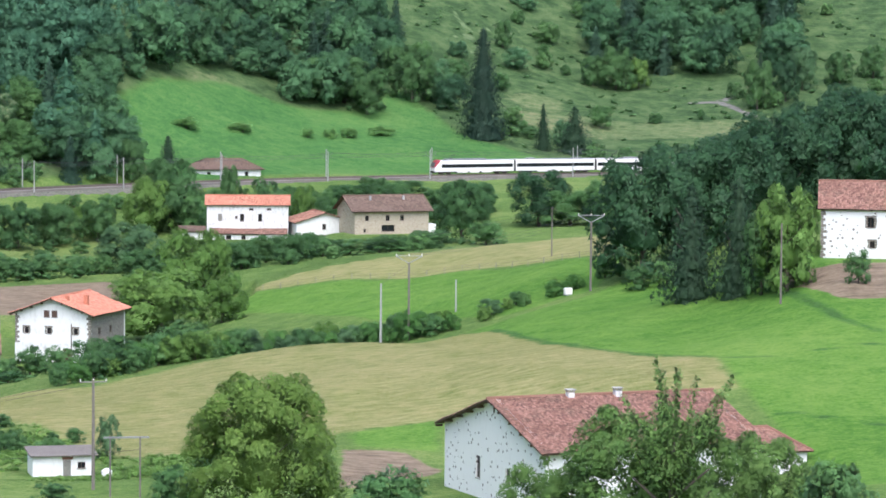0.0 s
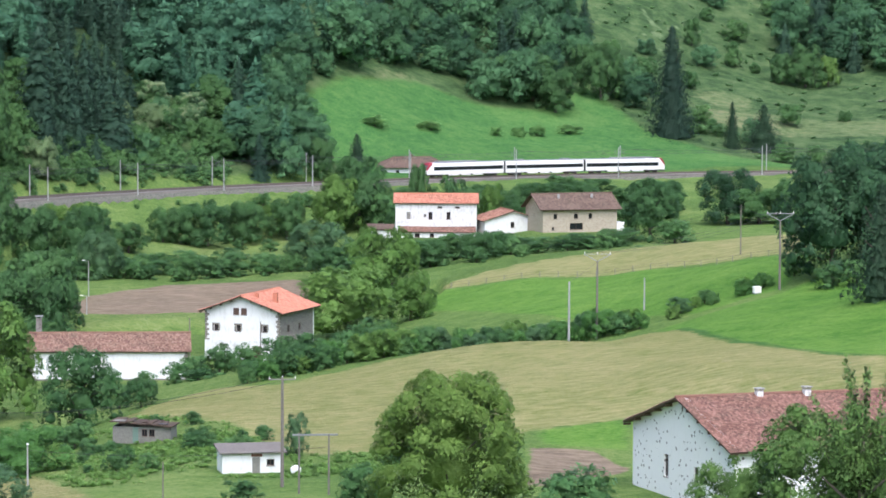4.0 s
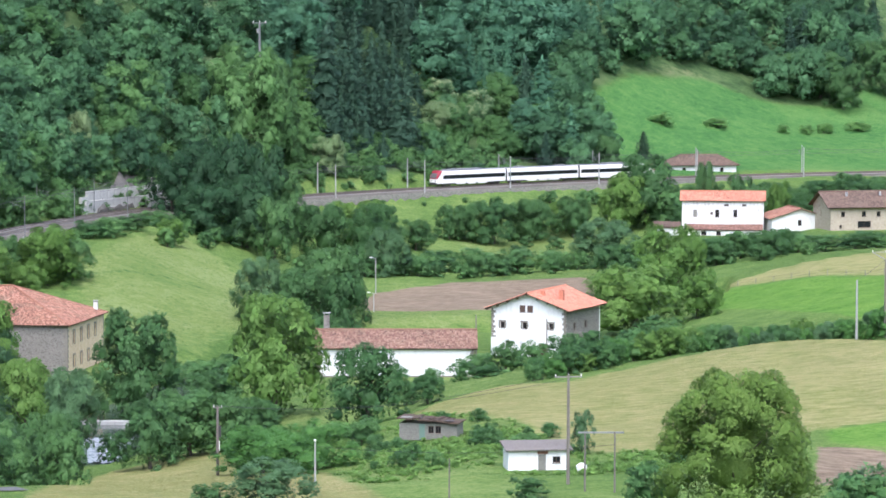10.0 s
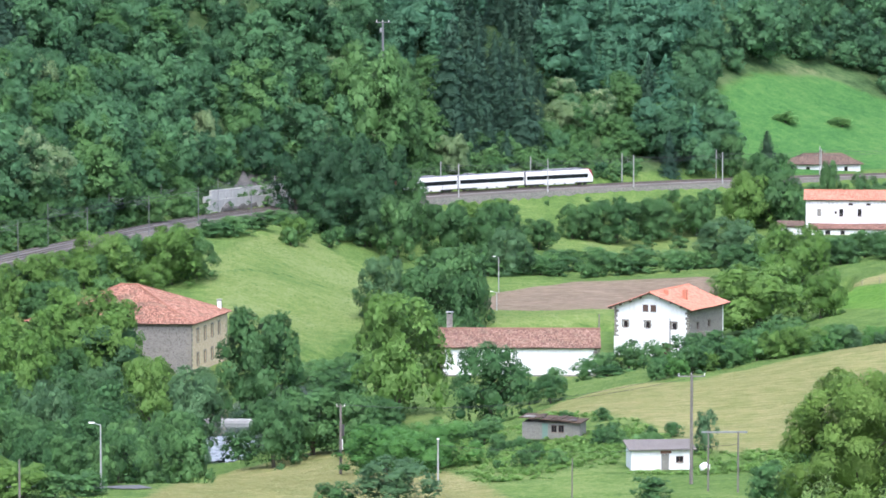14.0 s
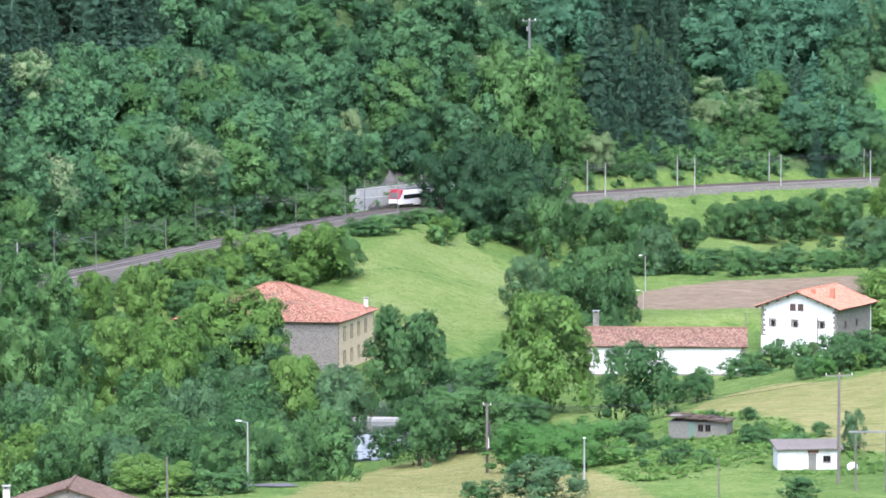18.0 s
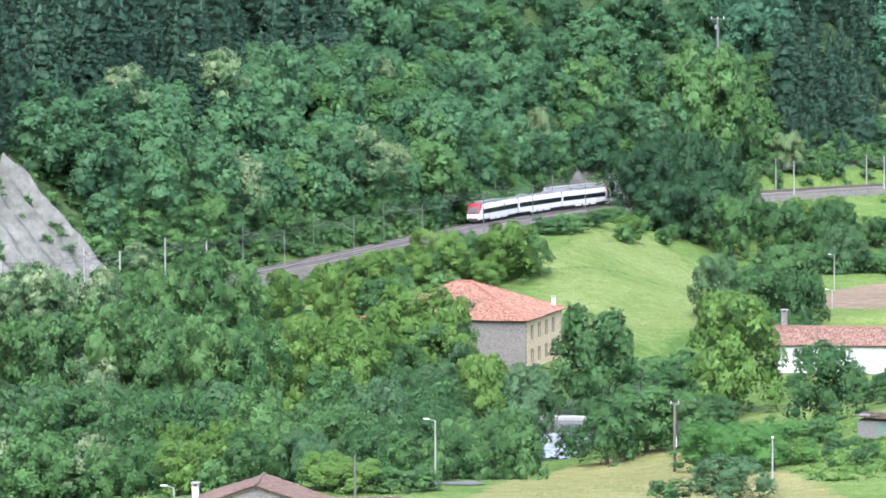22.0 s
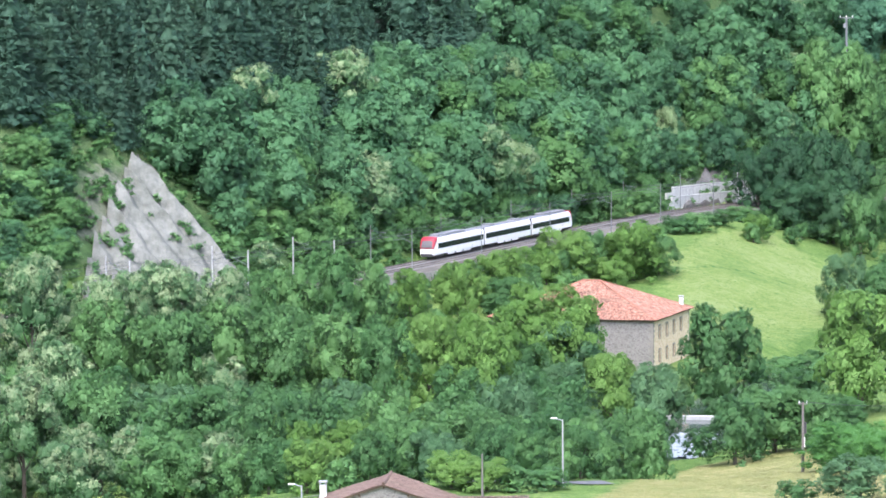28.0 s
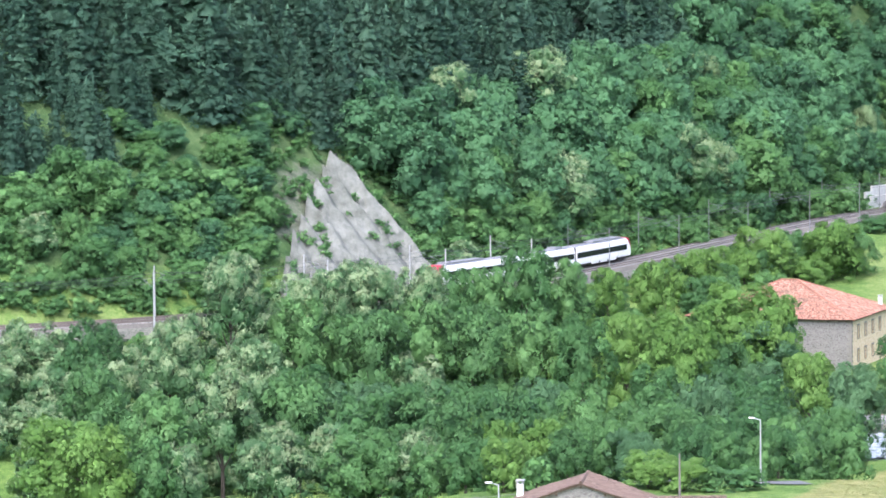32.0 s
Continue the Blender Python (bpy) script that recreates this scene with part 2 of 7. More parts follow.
def mat_rubble(name, dark, light, mortar, scale=2.2):
    """Rubble masonry with pale joints."""
    def build(n, link, b):
        co = n.new("ShaderNodeTexCoord")
        mp = n.new("ShaderNodeMapping")
        mp.inputs["Scale"].default_value = (1.0, 1.0, 1.5)
        link(co.outputs["Object"], mp.inputs["Vector"])
        vo = n.new("ShaderNodeTexVoronoi")
        vo.inputs["Scale"].default_value = scale
        link(mp.outputs[0], vo.inputs["Vector"])
        ed = n.new("ShaderNodeTexVoronoi")
        ed.feature = "DISTANCE_TO_EDGE"
        ed.inputs["Scale"].default_value = scale
        link(mp.outputs[0], ed.inputs["Vector"])
        fine = noise_tex(n, link, 6.0, 5.0, 0.7)
        s = maths(n, link, "ADD", maths(n, link, "MULTIPLY", vo.outputs["Color"], 0.6), maths(n, link, "MULTIPLY", fine.outputs["Fac"], 0.4))
        col = ramp(n, link, s, ((0.25, dark), (0.75, light)))
        j = maths(n, link, "LESS_THAN", ed.outputs["Distance"], 0.06)
        link(mix(n, link, j, col, mortar), b.inputs["Base Color"])
        b.inputs["Roughness"].default_value = 0.92
        bump(n, link, b, ed.outputs["Distance"], 0.5, 0.05)
    return material(name, build)


def mat_plain(name, tone, rough=0.5, metal=0.0, spec=0.5):
    def build(n, link, b):
        fine = noise_tex(n, link, 9.0, 3.0, 0.6)
        link(mix(n, link, maths(n, link, "MULTIPLY", fine.outputs["Fac"], 0.35), tone, tuple(c * 0.7 for c in tone)), b.inputs["Base Color"])
        b.inputs["Roughness"].default_value = rough
        b.inputs["Metallic"].default_value = metal
        b.inputs["Specular IOR Level"].default_value = spec
    return material(name, build)


M_GROUND = mat_ground()
M_OAK = mat_leaves("oak_leaves", (0.0444, 0.111, 0.037), (0.1295, 0.2516, 0.0777))
# bluer than the leaves are: distance haze mixed into the colour
M_WOODS = mat_leaves("hazed_woodland_leaves", (0.033, 0.086, 0.041), (0.106, 0.229, 0.094), 1.2)
M_FRESH = mat_leaves("fresh_leaves", (0.078, 0.165, 0.03), (0.205, 0.345, 0.082))
M_YOUNG = mat_leaves("young_leaves", (0.0555, 0.1369, 0.0427), (0.1517, 0.2886, 0.0894), 0.7)
M_WALNUT = mat_leaves("walnut_leaves", (0.125, 0.215, 0.04), (0.25, 0.37, 0.088), 0.0)
M_NEAR = mat_leaves("ash_leaves", (0.1, 0.195, 0.045), (0.23, 0.35, 0.1), 0.2)
M_WILLOW = mat_leaves("willow_leaves", (0.0629, 0.1406, 0.0577), (0.148, 0.2553, 0.1073))
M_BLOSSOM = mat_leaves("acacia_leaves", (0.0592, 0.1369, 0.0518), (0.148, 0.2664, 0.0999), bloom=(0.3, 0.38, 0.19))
M_SHRUB = mat_leaves("meadow_shrub_leaves", (0.11, 0.24, 0.06), (0.2, 0.35, 0.1), 0.2)
M_CREAM = mat_leaves("cream_blossom", (0.14, 0.23, 0.09), (0.34, 0.42, 0.21), 0.2)
M_HAZEL = mat_leaves("hazel_leaves", (0.075, 0.185, 0.04), (0.16, 0.33, 0.085), 0.2)
# needle green shifted to blue, for the haze over the slope
M_PINE = mat_leaves("hazed_pine_needles", (0.023, 0.058, 0.037), (0.072, 0.14, 0.08), 0.6, 0.6)
M_BEECH = mat_leaves("dark_beech_leaves", (0.0266, 0.0725, 0.0333), (0.0799, 0.1702, 0.0629), 0.3)
M_THUJA = mat_leaves("dark_conifer_needles", (0.0222, 0.0518, 0.0259), (0.0666, 0.1221, 0.0555), 0.3, 0.6)
# light conifer green, with far haze put into it as extra blue
M_LARCH = mat_leaves("hazed_larch_needles", (0.05, 0.135, 0.076), (0.125, 0.262, 0.136), 0.5, 0.6)
M_WEED = mat_leaves("weed_leaves", (0.12, 0.24, 0.046), (0.24, 0.385, 0.1), 0.4)
M_SPRUCE = mat_leaves("spruce_needles", (0.0192, 0.0459, 0.0296), (0.0459, 0.0903, 0.0518), 0.2, 0.6)
M_BARK = mat_speckled("bark", (0.048, 0.04, 0.032), (0.128, 0.108, 0.088), 6.0, 0.95, 0.6)
M_WHITEWASH = mat_plaster("whitewash", spots=0.0)
M_SPOTTED = mat_plaster("patchy_whitewash", amount=0.15, spots=0.8)
M_STAINED = mat_plaster("stained_whitewash", (0.74, 0.74, 0.72), (0.36, 0.35, 0.33), 0.8)
M_TILE = mat_tiles("old_clay_tiles", (0.12, 0.06, 0.042), (0.25, 0.125, 0.088), (0.38, 0.22, 0.165))
M_TILE_OLD = mat_tiles("faded_brown_red_tiles", (0.12, 0.06, 0.044), (0.24, 0.132, 0.09), (0.352, 0.236, 0.172), amount=0.4)
M_TILE_PINK = mat_tiles("weathered_pink_tiles", (0.12, 0.05, 0.03), (0.32, 0.148, 0.094), (0.5, 0.285, 0.195), amount=0.6)
M_TILE_NEW = mat_tiles("orange_clay_tiles", (0.3864, 0.1472, 0.092), (0.5336, 0.2116, 0.1288), (0.6072, 0.2944, 0.1932), amount=0.12)
M_TILE_BROWN = mat_tiles("brown_roof_tiles", (0.096, 0.06, 0.043), (0.145, 0.095, 0.068), (0.2, 0.138, 0.102), amount=0.25)
M_RUBBLE = mat_rubble("rubble_stone", (0.1248, 0.1131, 0.1014), (0.2418, 0.2223, 0.195), (0.2496, 0.234, 0.2106), 3.2)
M_BANK = mat_rubble("mossy_bank_stone", (0.07, 0.075, 0.055), (0.17, 0.165, 0.135), (0.15, 0.15, 0.12), 2.4)
M_SANDSTONE = mat_rubble("sandstone_wall", (0.47, 0.35, 0.2), (0.7, 0.56, 0.36), (0.66, 0.55, 0.38), 3.0)
M_OLD_STONE = mat_rubble("weathered_brown_stone", (0.33, 0.27, 0.2), (0.5, 0.43, 0.33), (0.46, 0.41, 0.33), 3.0)
M_PALE_WALL = mat_speckled("pale_concrete_panels", (0.34, 0.34, 0.3145), (0.527, 0.527, 0.493), 1.5, 0.9, 0.25, 0.2)
M_CONCRETE = mat_speckled("concrete", (0.255, 0.255, 0.2465), (0.442, 0.442, 0.425), 2.5, 0.9, 0.25, 0.25)
M_POLE = mat_speckled("weathered_pole", (0.12, 0.105, 0.09), (0.24, 0.2175, 0.195), 5.0, 0.9)
M_POLE_PALE = mat_speckled("pale_concrete_pole", (0.289, 0.289, 0.2805), (0.425, 0.425, 0.408), 5.0, 0.85)
M_MAST = mat_speckled("grey_steel_mast", (0.1445, 0.153, 0.153), (0.255, 0.2635, 0.2635), 8.0, 0.6, 0.1, 0.3, 0.3)
M_STEEL = mat_speckled("galvanised_steel", (0.255, 0.2635, 0.272), (0.408, 0.4165, 0.425), 8.0, 0.5, 0.1, 0.3, 0.6)
M_RUST = mat_speckled("rusty_rail", (0.065, 0.052, 0.043), (0.14, 0.115, 0.095), 8.0, 0.6, 0.2, 0.3, 0.4)
M_BALLAST = mat_speckled("track_ballast", (0.0715, 0.0633, 0.0523), (0.1705, 0.154, 0.1293), 3.5, 0.95, 0.9, 0.1)
M_SLEEPER = mat_speckled("concrete_sleeper", (0.156, 0.1495, 0.1365), (0.26, 0.247, 0.2275), 5.0, 0.9)
M_WOOD = mat_speckled("dark_timber", (0.05, 0.035, 0.025), (0.13, 0.09, 0.06), 6.0, 0.85)
M_PLANK = mat_speckled("grey_weathered_planks", (0.125, 0.122, 0.104), (0.32, 0.312, 0.275), 5.0, 0.9)
M_GLASS = mat_plain("dark_window_glass", (0.015, 0.017, 0.02), 0.2, 0.0, 0.3)
# glass with a grey base: part of the sky's reflection is in the colour
M_SCREEN = mat_plain("sky_toned_windscreen", (0.15, 0.14, 0.14), 0.12, 0.0, 0.8)
M_WHITE = mat_plain("white_coach_paint", (0.93, 0.905, 0.86), 0.3)
M_RED = mat_plain("red_coach_paint", (0.33, 0.022, 0.04), 0.35)
M_GREY = mat_plain("grey_coach_paint", (0.22, 0.22, 0.23), 0.5)
M_DARK = mat_plain("dark_underframe", (0.045, 0.043, 0.042), 0.7)
M_WATER = mat_speckled("river_water", (0.04, 0.056, 0.048), (0.096, 0.112, 0.096), 0.8, 0.12, 0.35, 0.2)
M_FOAM = mat_speckled("white_water", (0.1, 0.13, 0.13), (0.42, 0.45, 0.45), 2.0, 0.4, 0.6, 0.4)
M_CLIFF = mat_speckled("brown_grey_rock", (0.06, 0.057, 0.05), (0.18, 0.17, 0.155), 0.9, 0.95, 0.6, 0.15)
M_ROAD = mat_speckled("asphalt", (0.08, 0.08, 0.08), (0.16, 0.16, 0.16), 4.0, 0.9, 0.2)
M_ROCK = mat_speckled("grey_limestone", (0.075, 0.08, 0.06), (0.21, 0.212, 0.185), 0.55, 0.95, 0.5, 0.12)

# ---- mesh helpers ----


def part(name, bm, mat, parent=None, label=""):
    """Links a bmesh as one mesh object, under a thing or part when one is given."""
    me = bpy.data.meshes.new(name)
    bm.to_mesh(me)
    bm.free()
    for m in (mat if isinstance(mat, (list, tuple)) else [mat]):
        me.materials.append(m)
    ob = new(name, me)
    ob.parent = parent
    if label:
        tagged(ob, label)
    return ob


def piece(name, me, parent, m=None):
    ob = new(name, me)
    ob.parent = parent
    if m is not None:
        ob.matrix_basis = m
    return ob


def empty(name, m, label, category, group=""):
    e = new(name)
    e.matrix_basis = m
    return tagged(e, label, category, group)


def box(bm, x0, x1, y0, y1, z0, z1):
    v = [bm.verts.new(p) for p in ((x0, y0, z0), (x1, y0, z0), (x1, y1, z0), (x0, y1, z0), (x0, y0, z1), (x1, y0, z1), (x1, y1, z1), (x0, y1, z1))]
    for f in ((3, 2, 1, 0), (4, 5, 6, 7), (0, 1, 5, 4), (1, 2, 6, 5), (2, 3, 7, 6), (3, 0, 4, 7)):
        bm.faces.new([v[i] for i in f])
    return v


def boxed(*dims, bevel=0.0):
    bm = bmesh.new()
    box(bm, *dims)
    if bevel:
        bmesh.ops.bevel(bm, geom=bm.edges[:], offset=bevel, segments=1, affect="EDGES")
    return bm


def rod(bm, a, b, r0, r1=None, sides=8):
    """A tapered round bar from a to b."""
    a, b = Vector(a), Vector(b)
    r1 = r0 if r1 is None else r1
    q = (b - a).to_track_quat("Z", "Y")
    rings = []
    for p, r in ((a, r0), (b, r1)):
        rings.append([bm.verts.new(p + q @ Vector((r * math.cos(k * math.tau / sides), r * math.sin(k * math.tau / sides), 0))) for k in range(sides)])
    for k in range(sides):
        j = (k + 1) % sides
        bm.faces.new((rings[0][k], rings[0][j], rings[1][j], rings[1][k]))
    bm.faces.new(rings[0][::-1])
    bm.faces.new(rings[1])


def array_mesh(name, verts, faces, mats, smooth=False, soft=None, tone=None):
    """A mesh from numpy arrays; faces all have the same number of corners."""
    me = bpy.data.meshes.new(name)
    verts, faces = np.asarray(verts, np.float32), np.asarray(faces, np.int32)
    k = faces.shape[1]
    me.vertices.add(len(verts))
    me.vertices.foreach_set("co", verts.ravel())
    me.loops.add(faces.size)
    me.loops.foreach_set("vertex_index", faces.ravel())
    me.polygons.add(len(faces))
    me.polygons.foreach_set("loop_start", np.arange(0, faces.size, k, dtype=np.int32))
    me.polygons.foreach_set("loop_total", np.full(len(faces), k, np.int32))
    for m in (mats if isinstance(mats, (list, tuple)) else [mats]):
        me.materials.append(m)
    if smooth:
        me.polygons.foreach_set("use_smooth", np.ones(len(faces), bool))
    if soft is not None:
        me.attributes.new("soft", "FLOAT_VECTOR", "POINT").data.foreach_set("vector", np.asarray(soft, np.float32).ravel())
    if tone is not None:
        me.attributes.new("tone", "FLOAT", "POINT").data.foreach_set("value", np.asarray(tone, np.float32))
    me.update(calc_edges=True)
    return me


# ---- plan: the railway, the valley's cross-sections, the fields ----
# PLAN-BEGIN


def spline(points, step=1.0):
    """Catmull-Rom curve through points, sampled about every step metres."""
    p = np.asarray(points, float)
    p = np.vstack([2 * p[0] - p[1], p, 2 * p[-1] - p[-2]])
    out = []
    for i in range(1, len(p) - 2):
        a, b, c, d = p[i - 1], p[i], p[i + 1], p[i + 2]
        k = max(2, int(np.linalg.norm(c - b) / step))
        t = (np.arange(k) / k)[:, None]
        out.append(0.5 * (2 * b + (c - a) * t + (2 * a - 5 * b + 4 * c - d) * t ** 2 + (3 * b - a - 3 * c + d) * t ** 3))
    return np.vstack(out + [p[-2:-1]])


# the far track, on which the train runs: x, y, rail height
RAIL = spline([(470, 1038, 16.0), (380, 1036, 16.1), (294, 1025, 16.4), (216, 1015, 16.7), (153, 998, 16.8), (103, 977, 16.8), (49, 943, 16.8), (0, 895, 17.1), (-37, 842, 17.5),
               (-61.5, 781, 18.0), (-80, 705, 18.2), (-92, 658, 17.9), (-102, 622, 17.9), (-116, 580, 18.3), (-130, 550, 18.8), (-152, 522, 19.0), (-190, 496, 19.2), (-260, 470, 19.3), (-340, 455, 19.4)])
# cross-sections from the camera's hill outward: bearing, then (distance, height); None is the railway
SECTIONS = [
    (-17.9, [(380, 14), (430, 6), (470, 4), (490, 6), (510, 11), None, (600, 58), (750, 140)]),
    (-12.3, [(380, 14), (440, 6), (480, 3.5), (510, 6), (538, 11), None, (640, 60), (790, 140)]),
    (-7.9, [(390, 14.7), (450, 6), (510, 2.3), (570, 5), (612, 11), None, (740, 68), (890, 145)]),
    (-3.9, [(395, 14), (470, 5.5), (545, 1.6), (620, 5.6), (740, 14.5), None, (900, 66), (1050, 140)]),
    (-0.75, [(395, 14.7), (480, 8), (560, 5.8), (700, 4.5), (810, 7), None, (985, 64), (1130, 128)]),
    (2.8, [(395, 15.9), (500, 13.2), (600, 6.5), (710, 4.8), (840, 5), None, (1060, 52), (1230, 112)]),
    (7.8, [(395, 16.1), (515, 18.9), (560, 13.6), (690, 16), (790, 12.2), None, (1140, 39), (1330, 98)]),
    (11.7, [(385, 15.3), (450, 21.5), (565, 22.4), (660, 23.9), (800, 14), None, (1180, 32), (1390, 90)]),
    (15.3, [(380, 17.4), (450, 23.7), (505, 30.4), (570, 34.6), (760, 21), None, (1190, 34), (1400, 90)]),
]
_rail_b = np.degrees(np.arctan2(RAIL[:, 0], RAIL[:, 1]))
_rail_d = np.hypot(RAIL[:, 0], RAIL[:, 1])
_o = np.argsort(_rail_b)


def rail_at(bearing):
    return np.interp(bearing, _rail_b[_o], _rail_d[_o]), np.interp(bearing, _rail_b[_o], RAIL[_o, 2])


def _section(b):
    """Knots (distance, height) of the cross-section at a bearing."""
    bs = [s[0] for s in SECTIONS]
    b = min(max(b, bs[0]), bs[-1])
    i = min(max(int(np.searchsorted(bs, b)) - 1, 0), len(bs) - 2)
    t = (b - bs[i]) / (bs[i + 1] - bs[i])
    t = t * t * (3 - 2 * t) * 0.5 + t * 0.5
    rd, rz = rail_at(b)
    knots = [(0.0, 68.3), (2.5, 68.1), (30.0, 59.0), (150.0, 39.0), (290.0, 22.0)]
    for ka, kb in zip(SECTIONS[i][1], SECTIONS[i + 1][1]):
        knots.append((rd, rz - 0.6) if ka is None else (ka[0] + (kb[0] - ka[0]) * t, ka[1] + (kb[1] - ka[1]) * t))
    knots += [(1900.0, 215.0), (4200.0, 330.0)]
    return np.array(knots)


def _hermite(k, d):
    """Monotone cubic through the knots k."""
    x, y = k[:, 0], k[:, 1]
    h, s = np.diff(x), np.diff(y) / np.diff(x)
    m = np.zeros(len(x))
    m[0], m[-1] = s[0], s[-1]
    for i in range(1, len(x) - 1):
        if s[i - 1] * s[i] > 0:
            w1, w2 = 2 * h[i] + h[i - 1], h[i] + 2 * h[i - 1]
            m[i] = (w1 + w2) / (w1 / s[i - 1] + w2 / s[i])
    i = np.clip(np.searchsorted(x, d) - 1, 0, len(x) - 2)
    t = (d - x[i]) / h[i]
    return (1 + 2 * t) * (1 - t) ** 2 * y[i] + t * (1 - t) ** 2 * h[i] * m[i] + t * t * (3 - 2 * t) * y[i + 1] + t * t * (t - 1) * h[i] * m[i + 1]


TABLE_B = np.arange(-19.0, 17.01, 0.2)
TABLE_D = np.concatenate([np.arange(0, 360, 6.0), np.arange(360, 1250, 2.0), np.arange(1250, 4201, 50.0)])
TABLE = np.array([_hermite(_section(b), TABLE_D) for b in TABLE_B])


def rail_near(x, y):
    """Distance from the line's middle (the two tracks), and rail height there."""
    mid = RAIL[::3] + MIDWAY
    x, y = np.asarray(x, float), np.asarray(y, float)
    best, z = np.full(x.shape, 1e9), np.zeros(x.shape)
    for px, py, pz in mid:
        d = (x - px) ** 2 + (y - py) ** 2
        hit = d < best
        best = np.where(hit, d, best)
        z = np.where(hit, pz, z)
    return np.sqrt(best), z


_dir = np.gradient(RAIL[:, :2], axis=0)
_dir /= np.linalg.norm(_dir, axis=1)[:, None]
RAIL_SIDE = np.stack([-_dir[:, 1], _dir[:, 0], np.zeros(len(_dir))], 1)   # towards the viewer
MIDWAY = (RAIL_SIDE * 1.9)[::3]


# levelled yards: x, y, half size, height
PADS = [(33, 611, 13, 6.6), (7, 588, 17, 5.6), (-52, 602, 18, 4.6), (85, 846, 13, 10.4), (104, 838, 9, 10.6), (120, 830, 13, 12.0), (74, 386, 20, 15.0), (147, 508, 14, 31.2), (20.5, 396, 6, 16.3), (-53, 331, 13, 14.4)]


RIVER = spline([(-260, 440), (-180, 446), (-120, 456), (-75, 470), (-48, 492), (-37, 515), (-35.5, 556), (-29, 592), (-16, 640), (6, 668), (60, 690)], 3.0)


def waves(x, y):
    return 0.35 * np.sin(x * 0.071 + 1.3 * np.sin(y * 0.031)) + 0.3 * np.sin(y * 0.083 + x * 0.023) + 0.16 * np.sin(x * 0.21 - y * 0.13) + 0.1 * np.sin(x * 0.33 + y * 0.41)


def ground(x, y, bed=True):
    """Height of the ground."""
    x, y = np.atleast_1d(np.asarray(x, float)), np.atleast_1d(np.asarray(y, float))
    b, d = np.degrees(np.arctan2(x, y)), np.hypot(x, y)
    bi = np.clip((np.clip(b, -19, 17) + 19) / 0.2, 0, len(TABLE_B) - 1.001)
    i0 = bi.astype(int)
    ft = bi - i0
    di = np.interp(d, TABLE_D, np.arange(len(TABLE_D)))
    j0 = np.minimum(di.astype(int), len(TABLE_D) - 2)
    fd = di - j0
    z = (TABLE[i0, j0] * (1 - ft) + TABLE[i0 + 1, j0] * ft) * (1 - fd) + (TABLE[i0, j0 + 1] * (1 - ft) + TABLE[i0 + 1, j0 + 1] * ft) * fd
    z = z + waves(x, y) * np.clip((d - 20) / 200, 0, 1)
    for px, py, half, pz in PADS:
        r = np.hypot(x - px, y - py)
        w = np.clip((half * 1.7 - r) / (half * 0.7), 0, 1)
        z = z + (pz - z) * w * w * (3 - 2 * w)
    near = np.nonzero((d > 400) & (d < 720) & (b < 6))[0]
    if len(near):
        r = np.min([np.hypot(x[near] - q[0], y[near] - q[1]) for q in RIVER], axis=0)
        z[near] = np.minimum(z[near], 0.9 + np.maximum(r - 4.5, 0) * 0.55)
    if bed:
        r, rz = rail_near(x, y)
        low = rz - 1.1 - np.maximum(r - 5.0, 0) * 0.62 - 1.9 * np.clip((r - 5.5) / 0.8, 0, 1)
        high = rz - 1.1 + np.maximum(r - 5.6, 0) * 0.95
        z = np.where(r < 60, np.clip(z, low, high), z)
    return z


# PLAN-END

# ---- fields: outlines in plan ----
HAY = [[(8, 485), (14, 508), (30, 506), (42, 517), (74, 545), (90, 552), (90.5, 507), (93, 478), (97.5, 459), (104.5, 443), (103, 425), (87, 418), (68, 433), (55, 430), (28, 411), (21, 450)],
       [(69, 675), (85, 694), (105, 726), (125, 745), (150, 740), (128, 612), (103, 643)],
       [(-35, 360), (-33, 468), (-22, 492), (-14, 470), (6, 360)]]
LUSH = [[(61, 655), (68, 672), (103, 641), (127, 605), (112, 559), (99, 561), (81, 597)],
        [(90.5, 552), (110, 553), (119, 566), (131, 526), (142, 500), (190, 500), (190, 380), (102, 370), (103.5, 425), (105, 443), (98, 459), (93.5, 478), (91, 507)],
        [(56, 428), (68, 433), (65, 415), (56, 417)],
        [(66, 990), (68, 1032), (82, 1057), (104, 1080), (125, 1082), (143, 1090), (162, 1124), (174, 1078), (195, 1052), (215, 1030), (132, 1003), (83, 972)]]
SOIL = [[(1.8, 734), (5.4, 752), (21, 768), (49, 771), (52, 737), (45, 701), (27, 702), (3, 706)],
        [(125, 505), (132, 495), (160, 497), (160, 470), (135, 473), (129, 473)],
        [(54, 416), (61, 414), (64, 402), (50, 388)]]
PALE_HILL = [[(198, 1120), (222, 1126), (243, 1122), (282, 1122), (276, 1102), (228, 1092), (200, 1098)],
             [(90, 1066), (96, 1080), (105, 1084), (108, 1078), (102, 1067), (95, 1066)], [(199, 1138), (209, 1149), (218, 1146), (215, 1131), (204, 1128)]]
ROCK = [[(-124, 588), (-130, 578), (-137, 568), (-140, 588), (-134, 606)]]
TRAIL = np.vstack([spline([(262, 1150), (271, 1149), (277, 1156)], 1.5), spline([(271, 1148), (274, 1139), (277, 1126)], 1.5)])

